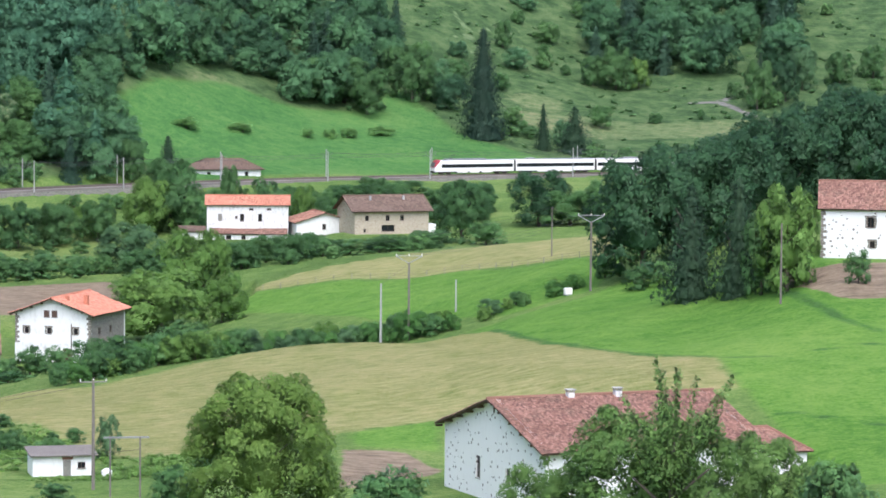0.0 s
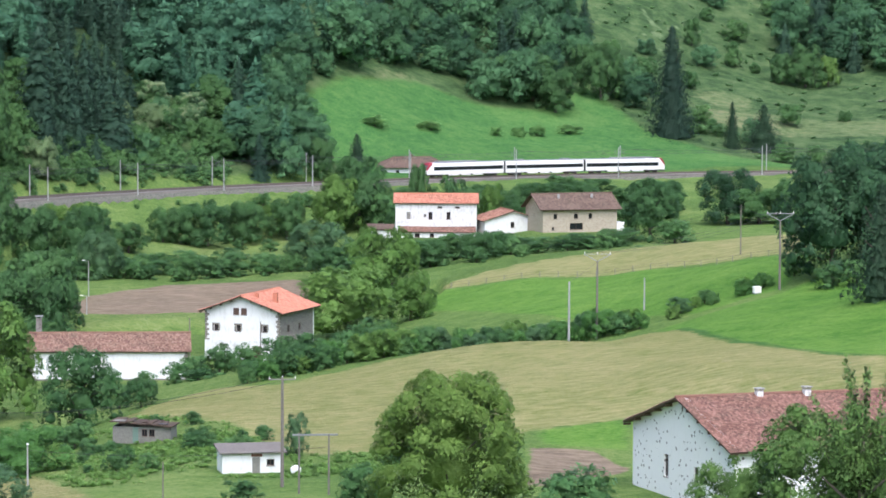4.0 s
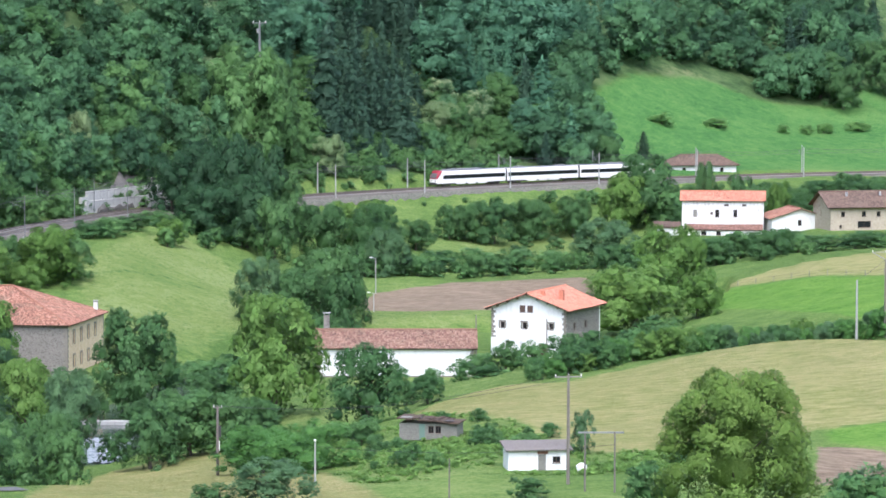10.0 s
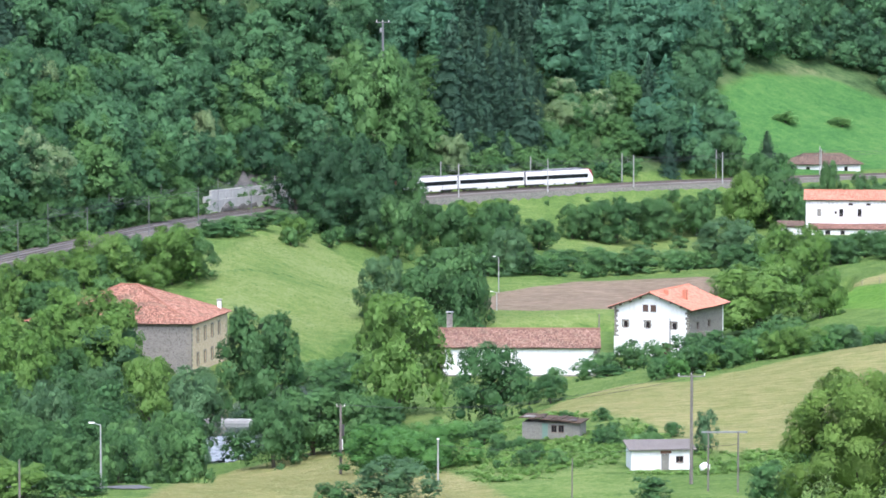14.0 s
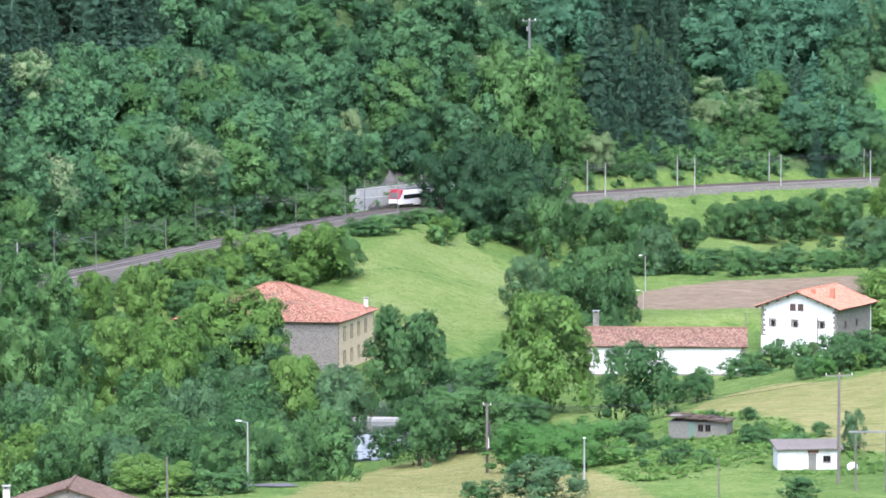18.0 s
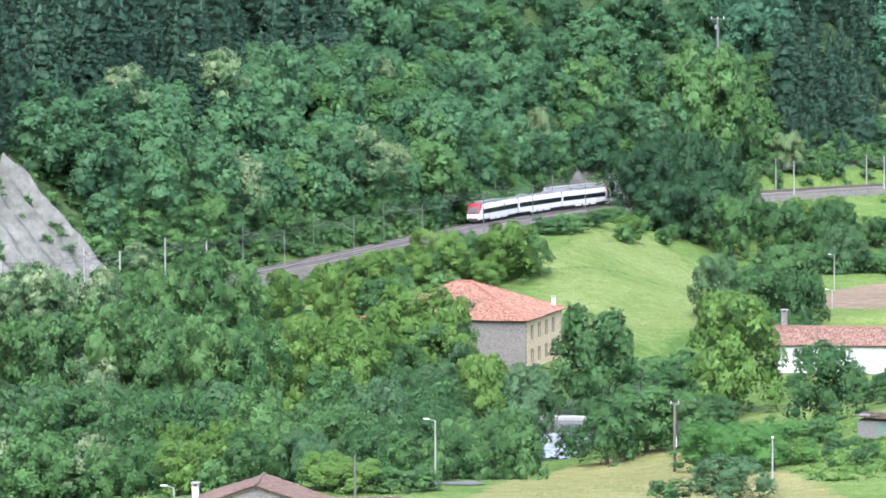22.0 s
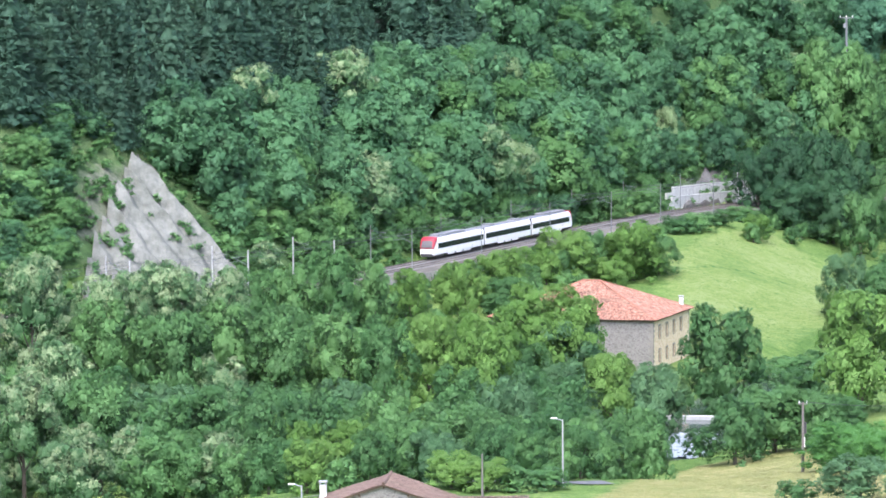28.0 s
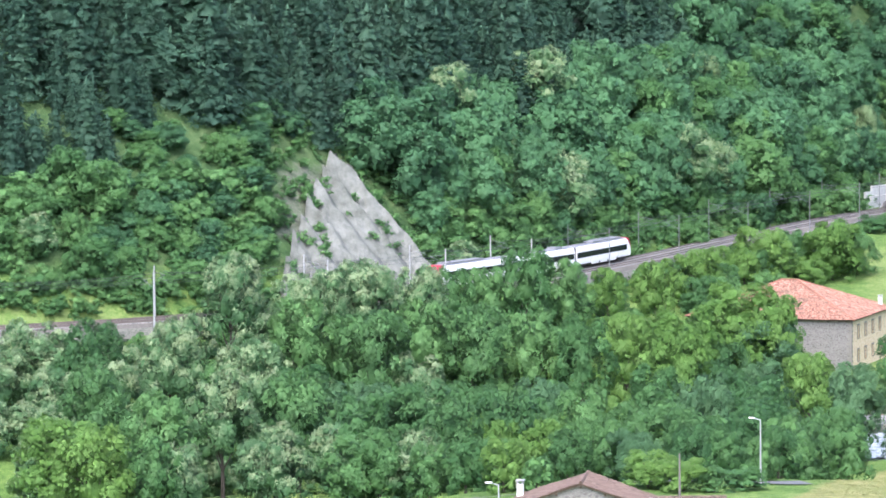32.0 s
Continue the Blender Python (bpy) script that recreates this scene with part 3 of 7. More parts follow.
MOWN = [[(-52.6, 703.0), (-47.7, 765.5), (-36.9, 790.1), (-28.1, 777.5), (-22.2, 751.7), (-19.3, 681.7), (-25.9, 639.5), (-44.0, 624.4)], [(26.8, 878.6), (41.0, 889.1), (55.2, 886.3), (53.8, 851.3), (41.3, 840.0), (27.3, 849.6)], [(4.0, 706), (27.1, 704), (26.4, 688.5), (22.1, 686.6), (3.3, 680.0)], [(28, 700), (52, 735), (55, 720), (34, 686)]]
BANKS = np.vstack([spline(q, 1.0) for q in ([(90.6, 530), (91, 507), (93.4, 478), (97.8, 459), (104.8, 444), (113.9, 441.6), (126.1, 443.4)], [(119.0, 514.4), (124.5, 505.9), (125.2, 486.1), (125.5, 463.3), (128.0, 450.2)], [(104.5, 409.9), (108.8, 405.7), (114.2, 401.1)], [(-52, 700), (-38, 722), (-23, 730)])])
PATHS = np.vstack([spline(q, 1.5) for q in ([(187, 1189), (206, 1215), (226, 1244), (250, 1272)], [(194, 1181), (213, 1215), (234, 1237), (245, 1237)], [(265, 1220), (280, 1213), (295, 1212), (309, 1205)], [(195, 1221), (198, 1204), (199, 1188)])])


def outside(poly, x, y):
    """Signed distance to an outline, positive inside."""
    p = np.asarray(poly, float)
    best = np.full(x.shape, 1e9)
    inside = np.zeros(x.shape, bool)
    for (ax, ay), (bx, by) in zip(p, np.roll(p, -1, 0)):
        dx, dy = bx - ax, by - ay
        t = np.clip(((x - ax) * dx + (y - ay) * dy) / (dx * dx + dy * dy), 0, 1)
        best = np.minimum(best, np.hypot(x - ax - t * dx, y - ay - t * dy))
        inside ^= ((ay > y) != (by > y)) & (x < dx * (y - ay) / (dy if dy else 1e-9) + ax)
    return np.where(inside, best, -best)


def area(polys, x, y):
    return np.max([outside(p, x, y) for p in polys], axis=0)


def build_ground():
    b = np.concatenate([np.arange(-180, -20, 8.0), np.arange(-20, 18.5, 0.125), np.arange(18.5, 180.1, 8.0)])
    b[-1] = 180.0
    d = np.concatenate([np.arange(0.0, 330, 11), np.arange(330, 1240, 2.9), np.geomspace(1240, 4200, 40)])
    d[0] = 0.0
    bb, dd = np.meshgrid(np.radians(b), d, indexing="ij")
    x, y = (np.sin(bb) * dd).ravel(), (np.cos(bb) * dd).ravel()
    z = ground(x, y)
    nb, nd = len(b), len(d)
    i, j = np.meshgrid(np.arange(nb - 1), np.arange(nd - 1), indexing="ij")
    a = (i * nd + j).ravel()
    faces = np.stack([a, a + 1, a + nd + 1, a + nd], 1)[:, ::-1]
    me = array_mesh("ground", np.stack([x, y, z], 1), faces, M_GROUND, True)
    r, _ = rail_near(x, y)
    uphill = np.hypot(x, y) - rail_at(np.degrees(np.arctan2(x, y)))[0]
    meadow = area(LUSH[3:], x, y)
    trail = np.min([np.hypot(x - p[0], y - p[1]) for p in TRAIL], axis=0)
    layers = {"sd_hay": area(HAY, x, y), "sd_pale": np.minimum(area(PALE_HILL, x, y), 1.0), "sd_path": 0.9 - np.min([np.hypot(x - p[0], y - p[1]) for p in PATHS], axis=0), "sd_lush": area(LUSH[:3], x, y), "sd_soil": area(SOIL, x, y), "sd_gravel": np.maximum(5.3 - r, 1.5 - trail), "sd_meadow": meadow, "sd_mown": area(MOWN, x, y), "sd_rank": 0.8 - np.min([np.hypot(x - p[0], y - p[1]) for p in BANKS], axis=0),
              "sd_rock": area(ROCK, x, y), "sd_scrub": np.minimum(uphill - 14.0, 1.0 - meadow)}
    for name, v in layers.items():
        me.attributes.new(name, "FLOAT", "POINT").data.foreach_set("value", np.clip(v, -20, 20).astype(np.float32))
    return tagged(new("ground", me), "rolling green valley floor and hillsides with hay, pasture and tilled strips", "ground", kind="structure")


build_ground()

# ---- railway ----
RAIL_S = np.concatenate([[0], np.cumsum(np.linalg.norm(np.diff(RAIL[:, :2], axis=0), axis=1))])


def on_rail(s):
    """Point on the far track, and its heading in degrees."""
    p = [float(np.interp(s, RAIL_S, RAIL[:, k])) for k in range(3)]
    q = [float(np.interp(s + 0.5, RAIL_S, RAIL[:, k])) for k in range(2)]
    return Vector(p), math.degrees(math.atan2(q[1] - p[1], q[0] - p[0]))


def ribbon(name, profile, mat, label, category="railway"):
    """Sweeps a cross-section (offset towards the viewer, height above rail top) along the line."""
    pts, k = RAIL[::2], len(profile)
    side = RAIL_SIDE[::2]
    v = np.concatenate([(pts + side * o + np.array([0, 0, h]))[:, None, :] for o, h in profile], 1).reshape(-1, 3)
    i, j = np.meshgrid(np.arange(len(pts) - 1), np.arange(k - 1), indexing="ij")
    a = (i * k + j).ravel()
    f = np.stack([a, a + 1, a + k + 1, a + k], 1)
    return tagged(new(name, array_mesh(name, v, f, mat, False)), label, category, kind="structure")


def build_track():
    ribbon("track_bed", [(-3.4, -1.3), (-2.2, -0.42), (1.5, -0.36), (1.9, -0.42), (2.3, -0.36), (6.0, -0.42), (7.2, -1.6)], M_BALLAST, "grey brown stone ballast bed of a double-track railway")
    ribbon("bank_wall", [(7.3, -0.75), (7.75, -0.72), (7.95, -3.9)], M_BANK, "grey rubble wall holding the railway bank")
    for k, o in enumerate((-0.83, 0.83, 2.97, 4.63)):
        ribbon("rail", [(o - 0.08, -0.19), (o - 0.035, -0.16), (o - 0.036, 0.0), (o + 0.036, 0.0), (o + 0.035, -0.16), (o + 0.08, -0.19)], M_RUST, "rusty brown steel running rail")
    verts, faces = [], []
    for s in np.arange(120, 1020, 0.65):
        p, h = on_rail(s)
        c, w = Vector((math.cos(math.radians(h)), math.sin(math.radians(h)), 0)), Vector((-math.sin(math.radians(h)), math.cos(math.radians(h)), 0))
        for o in (0.0, 3.8):
            n = len(verts)
            for dz in (-0.42, -0.2):
                for a, b in ((-0.13, -1.3), (0.13, -1.3), (0.13, 1.3), (-0.13, 1.3)):
                    verts.append(p + c * a + w * (b + o) + Vector((0, 0, dz)))
            faces += [(n + 4, n + 5, n + 6, n + 7), (n, n + 1, n + 5, n + 4), (n + 2, n + 3, n + 7, n + 6), (n + 1, n + 2, n + 6, n + 5), (n + 3, n, n + 4, n + 7)]
    me = array_mesh("sleepers", [tuple(v) for v in verts], faces, M_SLEEPER)
    tagged(new("sleepers", me), "rows of pale concrete sleepers in the ballast", "sleepers", kind="stuff")


build_track()

# ---- trees ----


def ico(level):
    bm = bmesh.new()
    bmesh.ops.create_icosphere(bm, subdivisions=level, radius=1.0)
    v = np.array([p.co[:] for p in bm.verts])
    f = np.array([[q.index for q in p.verts] for p in bm.faces])
    bm.free()
    return v, f


ICO1, ICO2 = ico(1), ico(2)


def unit(v):
    return v / (np.linalg.norm(v, axis=-1, keepdims=True) + 1e-9)


def leaf_cards(rng, pos, nrm, size, jitter=0.25):
    """Small three-cornered leaf sprays at pos, facing about nrm; gives corners, faces and shading directions."""
    n = len(pos)
    face = unit(nrm + rng.normal(0, 0.6, (n, 3)) + np.array([0, 0, 0.2]))
    a = unit(np.cross(face, rng.normal(0, 1, (n, 3))))
    b = np.cross(face, a)
    s = size * rng.uniform(0.5, 1.4, (n, 1))
    e = rng.uniform(0.4, 0.75, (n, 1))
    v = np.stack([pos - a * s * e, pos + a * s * e, pos + b * s * rng.uniform(0.8, 1.4, (n, 1))], 1).reshape(-1, 3)
    soft = unit(unit(nrm) + rng.normal(0, jitter, (n, 3)) + np.array([0, 0, 0.55]))
    return v, np.arange(n * 3).reshape(-1, 3), np.repeat(soft, 3, 0)


def join(parts):
    vs, fs, ns, n = [], [], [], 0
    for v, f, s in parts:
        vs.append(v)
        fs.append(f + n)
        ns.append(s)
        n += len(v)
    return np.concatenate(vs), np.concatenate(fs), np.concatenate(ns)


def broadleaf(seed, lobes, cards, card, width=0.5, core=ICO1, low=0.16, peak=0.5, lump=(0.12, 0.2)):
    """A crown of unit height: rounded boughs set over a domed form, each a leafy puff with gaps between; width is its radius, peak the height of its widest part."""
    rng = np.random.default_rng(seed)
    parts, centres = [], []
    grow = 0.75 + 0.5 * width
    for k in range(lobes):
        t = (k + rng.uniform(0.2, 0.8)) / lobes
        r = rng.uniform(*lump) * rng.uniform(0.75, 1.25) * grow
        z = low + 0.5 * r + (0.98 - low - 1.3 * r) * t ** 0.85
        q = (z - peak) / ((1.02 - peak) if z > peak else (peak - low + 0.4))
        reach = max(0.0, width * math.sqrt(max(0.0, 1 - q * q)) * rng.uniform(0.78, 1.12) - 0.8 * r)
        ang = k * 2.4 + rng.uniform(-0.6, 0.6)
        centres.append((np.array([reach * math.cos(ang), reach * math.sin(ang), z]), r))
    mid = np.array([0, 0, 0.42])
    inner = [(np.array([0.02, 0, 0.34]), 0.7 * width), (np.array([0, 0.02, 0.62]), 0.5 * width)]
    for c, r in centres + inner:
        jag = 1 + rng.normal(0, 0.13, (len(core[0]), 1))
        p = core[0] * r * 0.52 * jag * [1, 1, 0.85] + c
        parts.append((p, core[1], 0.5 * unit(core[0] * 0.6 + unit(p - mid) * 0.4 + np.array([0, 0, 0.3]))))
    C, R = np.array([c for c, r in centres]), np.array([r for c, r in centres])
    # loose leaves over the inner boughs
    for c, r in inner:
        d = unit(rng.normal(0, 1, (cards // 6, 3)))
        p = c + d * r * rng.uniform(0.5, 1.0, (len(d), 1))
        p = p[p[:, 2] > 0.02]
        parts.append(leaf_cards(rng, p, unit(p - mid), card, 0.2))
    share = R ** 2 * (0.5 + C[:, 2])
    share = share / np.sum(share)
    for (c, r), w in zip(centres, share):
        per = max(4, int(cards * w))
        out = unit(c - mid + [0, 0, 0.15])
        d = unit(rng.normal(0, 1, (per * 3, 3)) + out * 0.55 + np.array([0, 0, 0.25]))
        p = c + d * r * rng.uniform(0.7, 1.2, (len(d), 1)) * [1, 1, 0.85]
        free = np.all(np.linalg.norm(p[:, None] - C[None], axis=2) > R * 0.62, axis=1) & (p[:, 2] > 0.03)
        p, d = p[free][:per], d[free][:per]
        if len(p):
            parts.append(leaf_cards(rng, p, d * 0.55 + unit(p - mid) * 0.45, card, 0.12))
    return join(parts)


def conifer(seed, levels, arms, sprays, card, width=0.2, ragged=0.3):
    """A spire of drooping tiers set with needle sprays, of unit height."""
    rng = np.random.default_rng(seed)
    parts = []
    ring = 10
    ang = np.arange(ring) * math.tau / ring
    tops = []
    for k in range(levels):
        t = k / levels
        z = 0.06 + 0.9 * t
        tier = width * (1 - t) ** 0.75 * rng.uniform(1 - ragged, 1.08) + 0.014
        tops.append((z, tier))
        whorl = max(4, int(arms * (1 - 0.5 * t)))
        for q in range(whorl):
            a = (q + rng.uniform(-0.35, 0.35)) * math.tau / whorl + k * 1.1
            rr = tier * rng.uniform(0.65, 1.15)
            u = rng.uniform(0.35, 1, (sprays, 1)) ** 0.7
            o = np.array([math.cos(a), math.sin(a), 0])
            p = np.array([0, 0, z]) + o * rr * u + np.array([0, 0, -0.35]) * rr * u ** 1.6 * min(1.0, 0.25 / width) + rng.normal(0, 0.1 * rr + 0.003, (sprays, 3)) * [1, 1, 0.4]
            parts.append(leaf_cards(rng, p, np.tile(o * 0.75 + np.array([0, 0, 0.3]), (sprays, 1)) + np.array([0, 0, 0.55]) * (1 - u), card * (0.6 + 0.4 * (1 - t)), 0.14))
    # closed boughs within: one skirt a tier
    for (z, tier) in tops[::2]:
        rad = tier * 0.55 * rng.uniform(0.8, 1.2, (ring, 1))
        o = np.stack([np.cos(ang), np.sin(ang), np.zeros(ring)], 1)
        v = np.concatenate([o * rad + [0, 0, z - 0.22 * tier], [[0, 0, min(0.99, z + 1.5 * 0.9 / levels + 0.35 * tier)]]])
        parts.append((v, np.array([[i, (i + 1) % ring, ring] for i in range(ring)]), 0.5 * unit(np.concatenate([o + [0, 0, 0.2], [[0, 0, 1.0]]]))))
    return join(parts)


def scatter_mesh(name, templates, spots, mat, seed):
    """One mesh of many trees: spots are (x, y, z, height, spread)."""
    rng = np.random.default_rng(seed)
    parts, tones = [], []
    for x, y, z, h, w in spots:
        v, f, s = templates[rng.integers(len(templates))]
        a = rng.uniform(0, math.tau)
        m = np.array([[math.cos(a), math.sin(a), 0], [-math.sin(a), math.cos(a), 0], [0, 0, 1.0]])
        parts.append(((v * [h * w, h * w, h]) @ m + [x, y, z], f, s @ m))
        tones.append(np.full(len(v), rng.random()))
    v, f, s = join(parts)
    return new(name, array_mesh(name, v, f, mat, soft=s, tone=np.concatenate(tones)))


FAR_BROAD = [broadleaf(k, 21, 2300, 0.042, 0.4, ICO1, 0.08, 0.45, (0.085, 0.165)) for k in range(8)]
FAR_PINE = [conifer(20 + k, 17, 11, 11, 0.045, 0.25, 0.35) for k in range(4)]
LOW_BUSH = [broadleaf(40 + k, 5, 190, 0.12, 0.5, ICO1, -0.1, 0.3, (0.15, 0.24)) for k in range(4)]
FERN = [broadleaf(50 + k, 2, 70, 0.2, 0.5, ICO1, 0.05, 0.4, (0.2, 0.3)) for k in range(4)]


def sight(d, v):
    """Height at distance d on the sight line that dips as given by v (0 at the top, 882 at the bottom)."""
    return 70 - d * (0.075 + (v - 441) / 6440.0)


def build_forest():
    rng = np.random.default_rng(5)
    broad, pine, bloom, young, larch = [], [], [], [], []
    for b in np.arange(-19.6, 17.4, 0.5):
        rd, rz = rail_at(b)
        for d in np.arange(rd + 12, rd + 330, 7.8):
            bj, dj = b + rng.uniform(-0.24, 0.24), d + rng.uniform(-3.4, 3.4)
            x, y = dj * math.sin(radians(bj)), dj * math.cos(radians(bj))
            up = dj - rd
            if rng.random() > min(1.0, 730 / dj * 1.08):
                continue
            z = float(ground(x, y)[0])
            if z > sight(dj, -70) + 3 or float(area(ROCK, np.array([x]), np.array([y]))[0]) > -1:
                continue
            if -4.15 < bj < -2.5 and up < 27:
                continue
            h = rng.uniform(8.0, 15.0) * (1.35 if rng.random() < 0.2 else 1.0)
            q = (bj + 14.1) / 3.45
            if 0 < q < 1 and up < 9 + 50 * min(min(1, q / 0.4) ** 1.1, min(1, (1 - q) / 0.6) ** 0.75):
                continue
            if bj < 2.9 + rng.uniform(-0.3, 0.3):
                if up < 22:
                    h *= rng.uniform(0.3, 0.62)
                elif bj < -14.2 and z < 46:
                    h *= rng.uniform(0.35, 0.85)
                v_at = 441 + ((70 - z) / dj - 0.075) * 6440
                if -16.2 < bj < -12.55 and v_at > 225 + 40 * noise.noise(Vector((x * 0.05, y * 0.05, 6.0))):
                    for _ in range(4):
                        xx, yy = x + rng.uniform(-3.5, 3.5), y + rng.uniform(-4, 4)
                        if float(area(ROCK, np.array([xx]), np.array([yy]))[0]) < -1:
                            (young if rng.random() < 0.5 else broad).append((xx, yy, float(ground(xx, yy)[0]) - 0.3, rng.uniform(1.4, 5.4), rng.uniform(1.1, 1.8)))
                    continue
                dark = noise.noise(Vector((x * 0.014, y * 0.014, 3.0)))
                tall = (-0.4 < bj < 1.0 and z < 70 and up > 25) or (bj < -7 and v_at < np.interp(radians(bj) * 6440 + 1655, [-600, -180, 0, 250, 400, 700, 900, 1000], [320, 330, 270, 265, 240, 185, 95, -100]) + 45 * dark)
                if -1.7 < bj < 2.9 and up < 62 and not tall:
                    pick = rng.random()
                    (young if pick < 0.6 else bloom if pick < 0.76 else broad).append((x, y, z - 0.6, h * rng.uniform(0.5, 0.85), rng.uniform(0.95, 1.3)))
                    for _ in range(2):
                        xx, yy = x + rng.uniform(-4, 4), y + rng.uniform(-4, 4)
                        young.append((xx, yy, float(ground(xx, yy)[0]) - 0.5, h * rng.uniform(0.35, 0.65), rng.uniform(1.0, 1.4)))
                    continue
                if (tall or (bj > -1.4 and z > 36 + 9 * dark)) and rng.random() < 0.85:
                    xx, yy = x + rng.uniform(2.5, 4.5), y + rng.uniform(-4, 4)
                    (pine if tall else larch).append((xx, yy, float(ground(xx, yy)[0]) - 0.5, h * rng.uniform(0.8, 1.25), rng.uniform(1.0, 1.4)))
                if bj > -1.4 and z > 36 + 9 * dark and not tall:
                    larch.append((x, y, z - 0.5, h * 1.25, rng.uniform(0.95, 1.35)))
                elif tall:
                    pine.append((x, y, z - 0.5, h * 1.4, rng.uniform(1.0, 1.4)))
                elif rng.random() < 0.06 and up < 90:
                    bloom.append((x, y, z - 0.6, h, rng.uniform(0.95, 1.25)))
                elif rng.random() < (0.22 if up < 80 else 0.07) or up < 22 or (bj < -14.2 and z < 46):
                    young.append((x, y, z - 0.6, h, rng.uniform(0.9, 1.3)))
                else:
                    broad.append((x, y, z - 1.2, h * rng.uniform(0.8, 1.2), rng.uniform(0.85, 1.15)))
            else:
                m = float(area(LUSH[3:], np.array([x]), np.array([y]))[0])
                if m > -2 or (up < 25 and bj > 4.1):
                    continue
                if m > -13 and bj < 9.5:
                    broad.append((x, y, z - 0.8, h * rng.uniform(0.8, 1.15), rng.uniform(0.95, 1.25)))
                    continue
                v_here = 441 + ((70 - z) / dj - 0.075) * 6440
                wood = (bj < 8.2 and v_here < 190) or bj < 4.1 or (11.3 < bj < 14.6 and v_here < 118)
                if wood:
                    kind = rng.random()
                    if bj < 4.8 and kind < 0.6:
                        larch.append((x, y, z - 0.5, h * 1.25, rng.uniform(0.95, 1.35)))
                    elif kind < 0.35 or (bj < 4.8 and kind < 0.75):
                        pine.append((x, y, z - 0.8, h * 1.3, rng.uniform(0.9, 1.2)))
                    else:
                        broad.append((x, y, z - 0.8, h * 1.1, rng.uniform(0.95, 1.3)))
                elif noise.noise(Vector((x * 0.03, y * 0.03, 8.0))) > 0.12 and rng.random() < 0.6:
                    (young if rng.random() < 0.6 else broad).append((x, y, z - 0.6, h * rng.uniform(0.25, 0.6), rng.uniform(1.0, 1.5)))
    low = []
    for b in np.arange(-19.8, 2.6, 0.11):
        for _ in range(4 if b > -13.7 else 5):
            up = rng.uniform(6.5, 34) if b > -13.7 or rng.random() < 0.55 else rng.uniform(5.0, 11.0)
            if (-4.2 < b < -2.5 and up < 10) or (-13.7 < b < -11.2 and up > 8):
                continue
            dd, bj = rail_at(b)[0] + up, b + rng.uniform(-0.06, 0.06)
            x, y = dd * math.sin(radians(bj)), dd * math.cos(radians(bj))
            if rail_near(np.array([x]), np.array([y]))[0][0] < 4.9:
                continue
            low.append((x, y, float(ground(x, y)[0]) - 0.2, rng.uniform(0.8, 2.2) + 0.1 * up, rng.uniform(0.9, 1.6)))
    for _ in range(520):
        b, up = rng.uniform(-14.6, -10.7), rng.uniform(5, 60)
        side = (b + 12.7) / (1.0 if b < -12.7 else 1.75)
        if abs(side) < 0.9 - up / 62 and not (b < -12.75 and rng.random() < 0.5) and rng.random() < 0.8:
            continue
        dd = rail_at(b)[0] + up
        x, y = dd * math.sin(radians(b)), dd * math.cos(radians(b))
        low.append((x, y, float(ground(x, y)[0]) + 0.3, rng.uniform(0.7, 2.4), rng.uniform(0.9, 1.6)))
    weeds = []
    while len(weeds) < 1900:
        x, y = rng.uniform(-24, 52), rng.uniform(388, 486)
        if noise.noise(Vector((x * 0.09, y * 0.05, 1.0))) > rng.uniform(-0.5, 0.25) and area(HAY + SOIL, np.array([x]), np.array([y]))[0] < -0.5 and all(math.hypot(x - a, y - c) > r * 0.85 for a, c, r, _ in PADS) and np.min(np.hypot(RIVER[:, 0] - x, RIVER[:, 1] - y)) > 6:
            weeds.append((x, y, float(ground(x, y)[0]) - 0.1, rng.uniform(0.3, 0.8), rng.uniform(1.0, 2.2)))
    fern = []
    while len(fern) < 520:
        b = rng.uniform(8.2, 16.9)
        dd = rail_at(b)[0] + rng.uniform(22, 260)
        x, y = dd * math.sin(radians(b)), dd * math.cos(radians(b))
        if noise.noise(Vector((x * 0.05, y * 0.05, 4.0))) > rng.uniform(-0.5, 0.25) and area(PALE_HILL + LUSH[3:], np.array([x]), np.array([y]))[0] < -1:
            fern.append((x, y, float(ground(x, y)[0]) - 0.15, rng.uniform(0.5, 1.5), rng.uniform(1.3, 2.6)))
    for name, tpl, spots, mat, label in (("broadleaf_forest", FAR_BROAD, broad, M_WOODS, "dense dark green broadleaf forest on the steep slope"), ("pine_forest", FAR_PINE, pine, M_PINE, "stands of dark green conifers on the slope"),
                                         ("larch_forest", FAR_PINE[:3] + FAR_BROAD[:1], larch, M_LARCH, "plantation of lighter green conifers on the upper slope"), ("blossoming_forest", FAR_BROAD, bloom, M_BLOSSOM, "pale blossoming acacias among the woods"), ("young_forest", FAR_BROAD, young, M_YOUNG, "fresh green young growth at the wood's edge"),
                                         ("weeds", FERN, weeds, M_WEED, "tall weeds and brambles on the rough valley floor"), ("bracken", FERN, fern, M_OAK, "low bracken and brambles over the hillside"), ("lineside_scrub", LOW_BUSH, low, M_YOUNG, "low green scrub on the bank above the railway")):
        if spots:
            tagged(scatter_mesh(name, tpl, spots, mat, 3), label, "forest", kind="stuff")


build_forest()

# ---- train: three coaches, each a thing of its own ----
CAR_LEN = 24.9


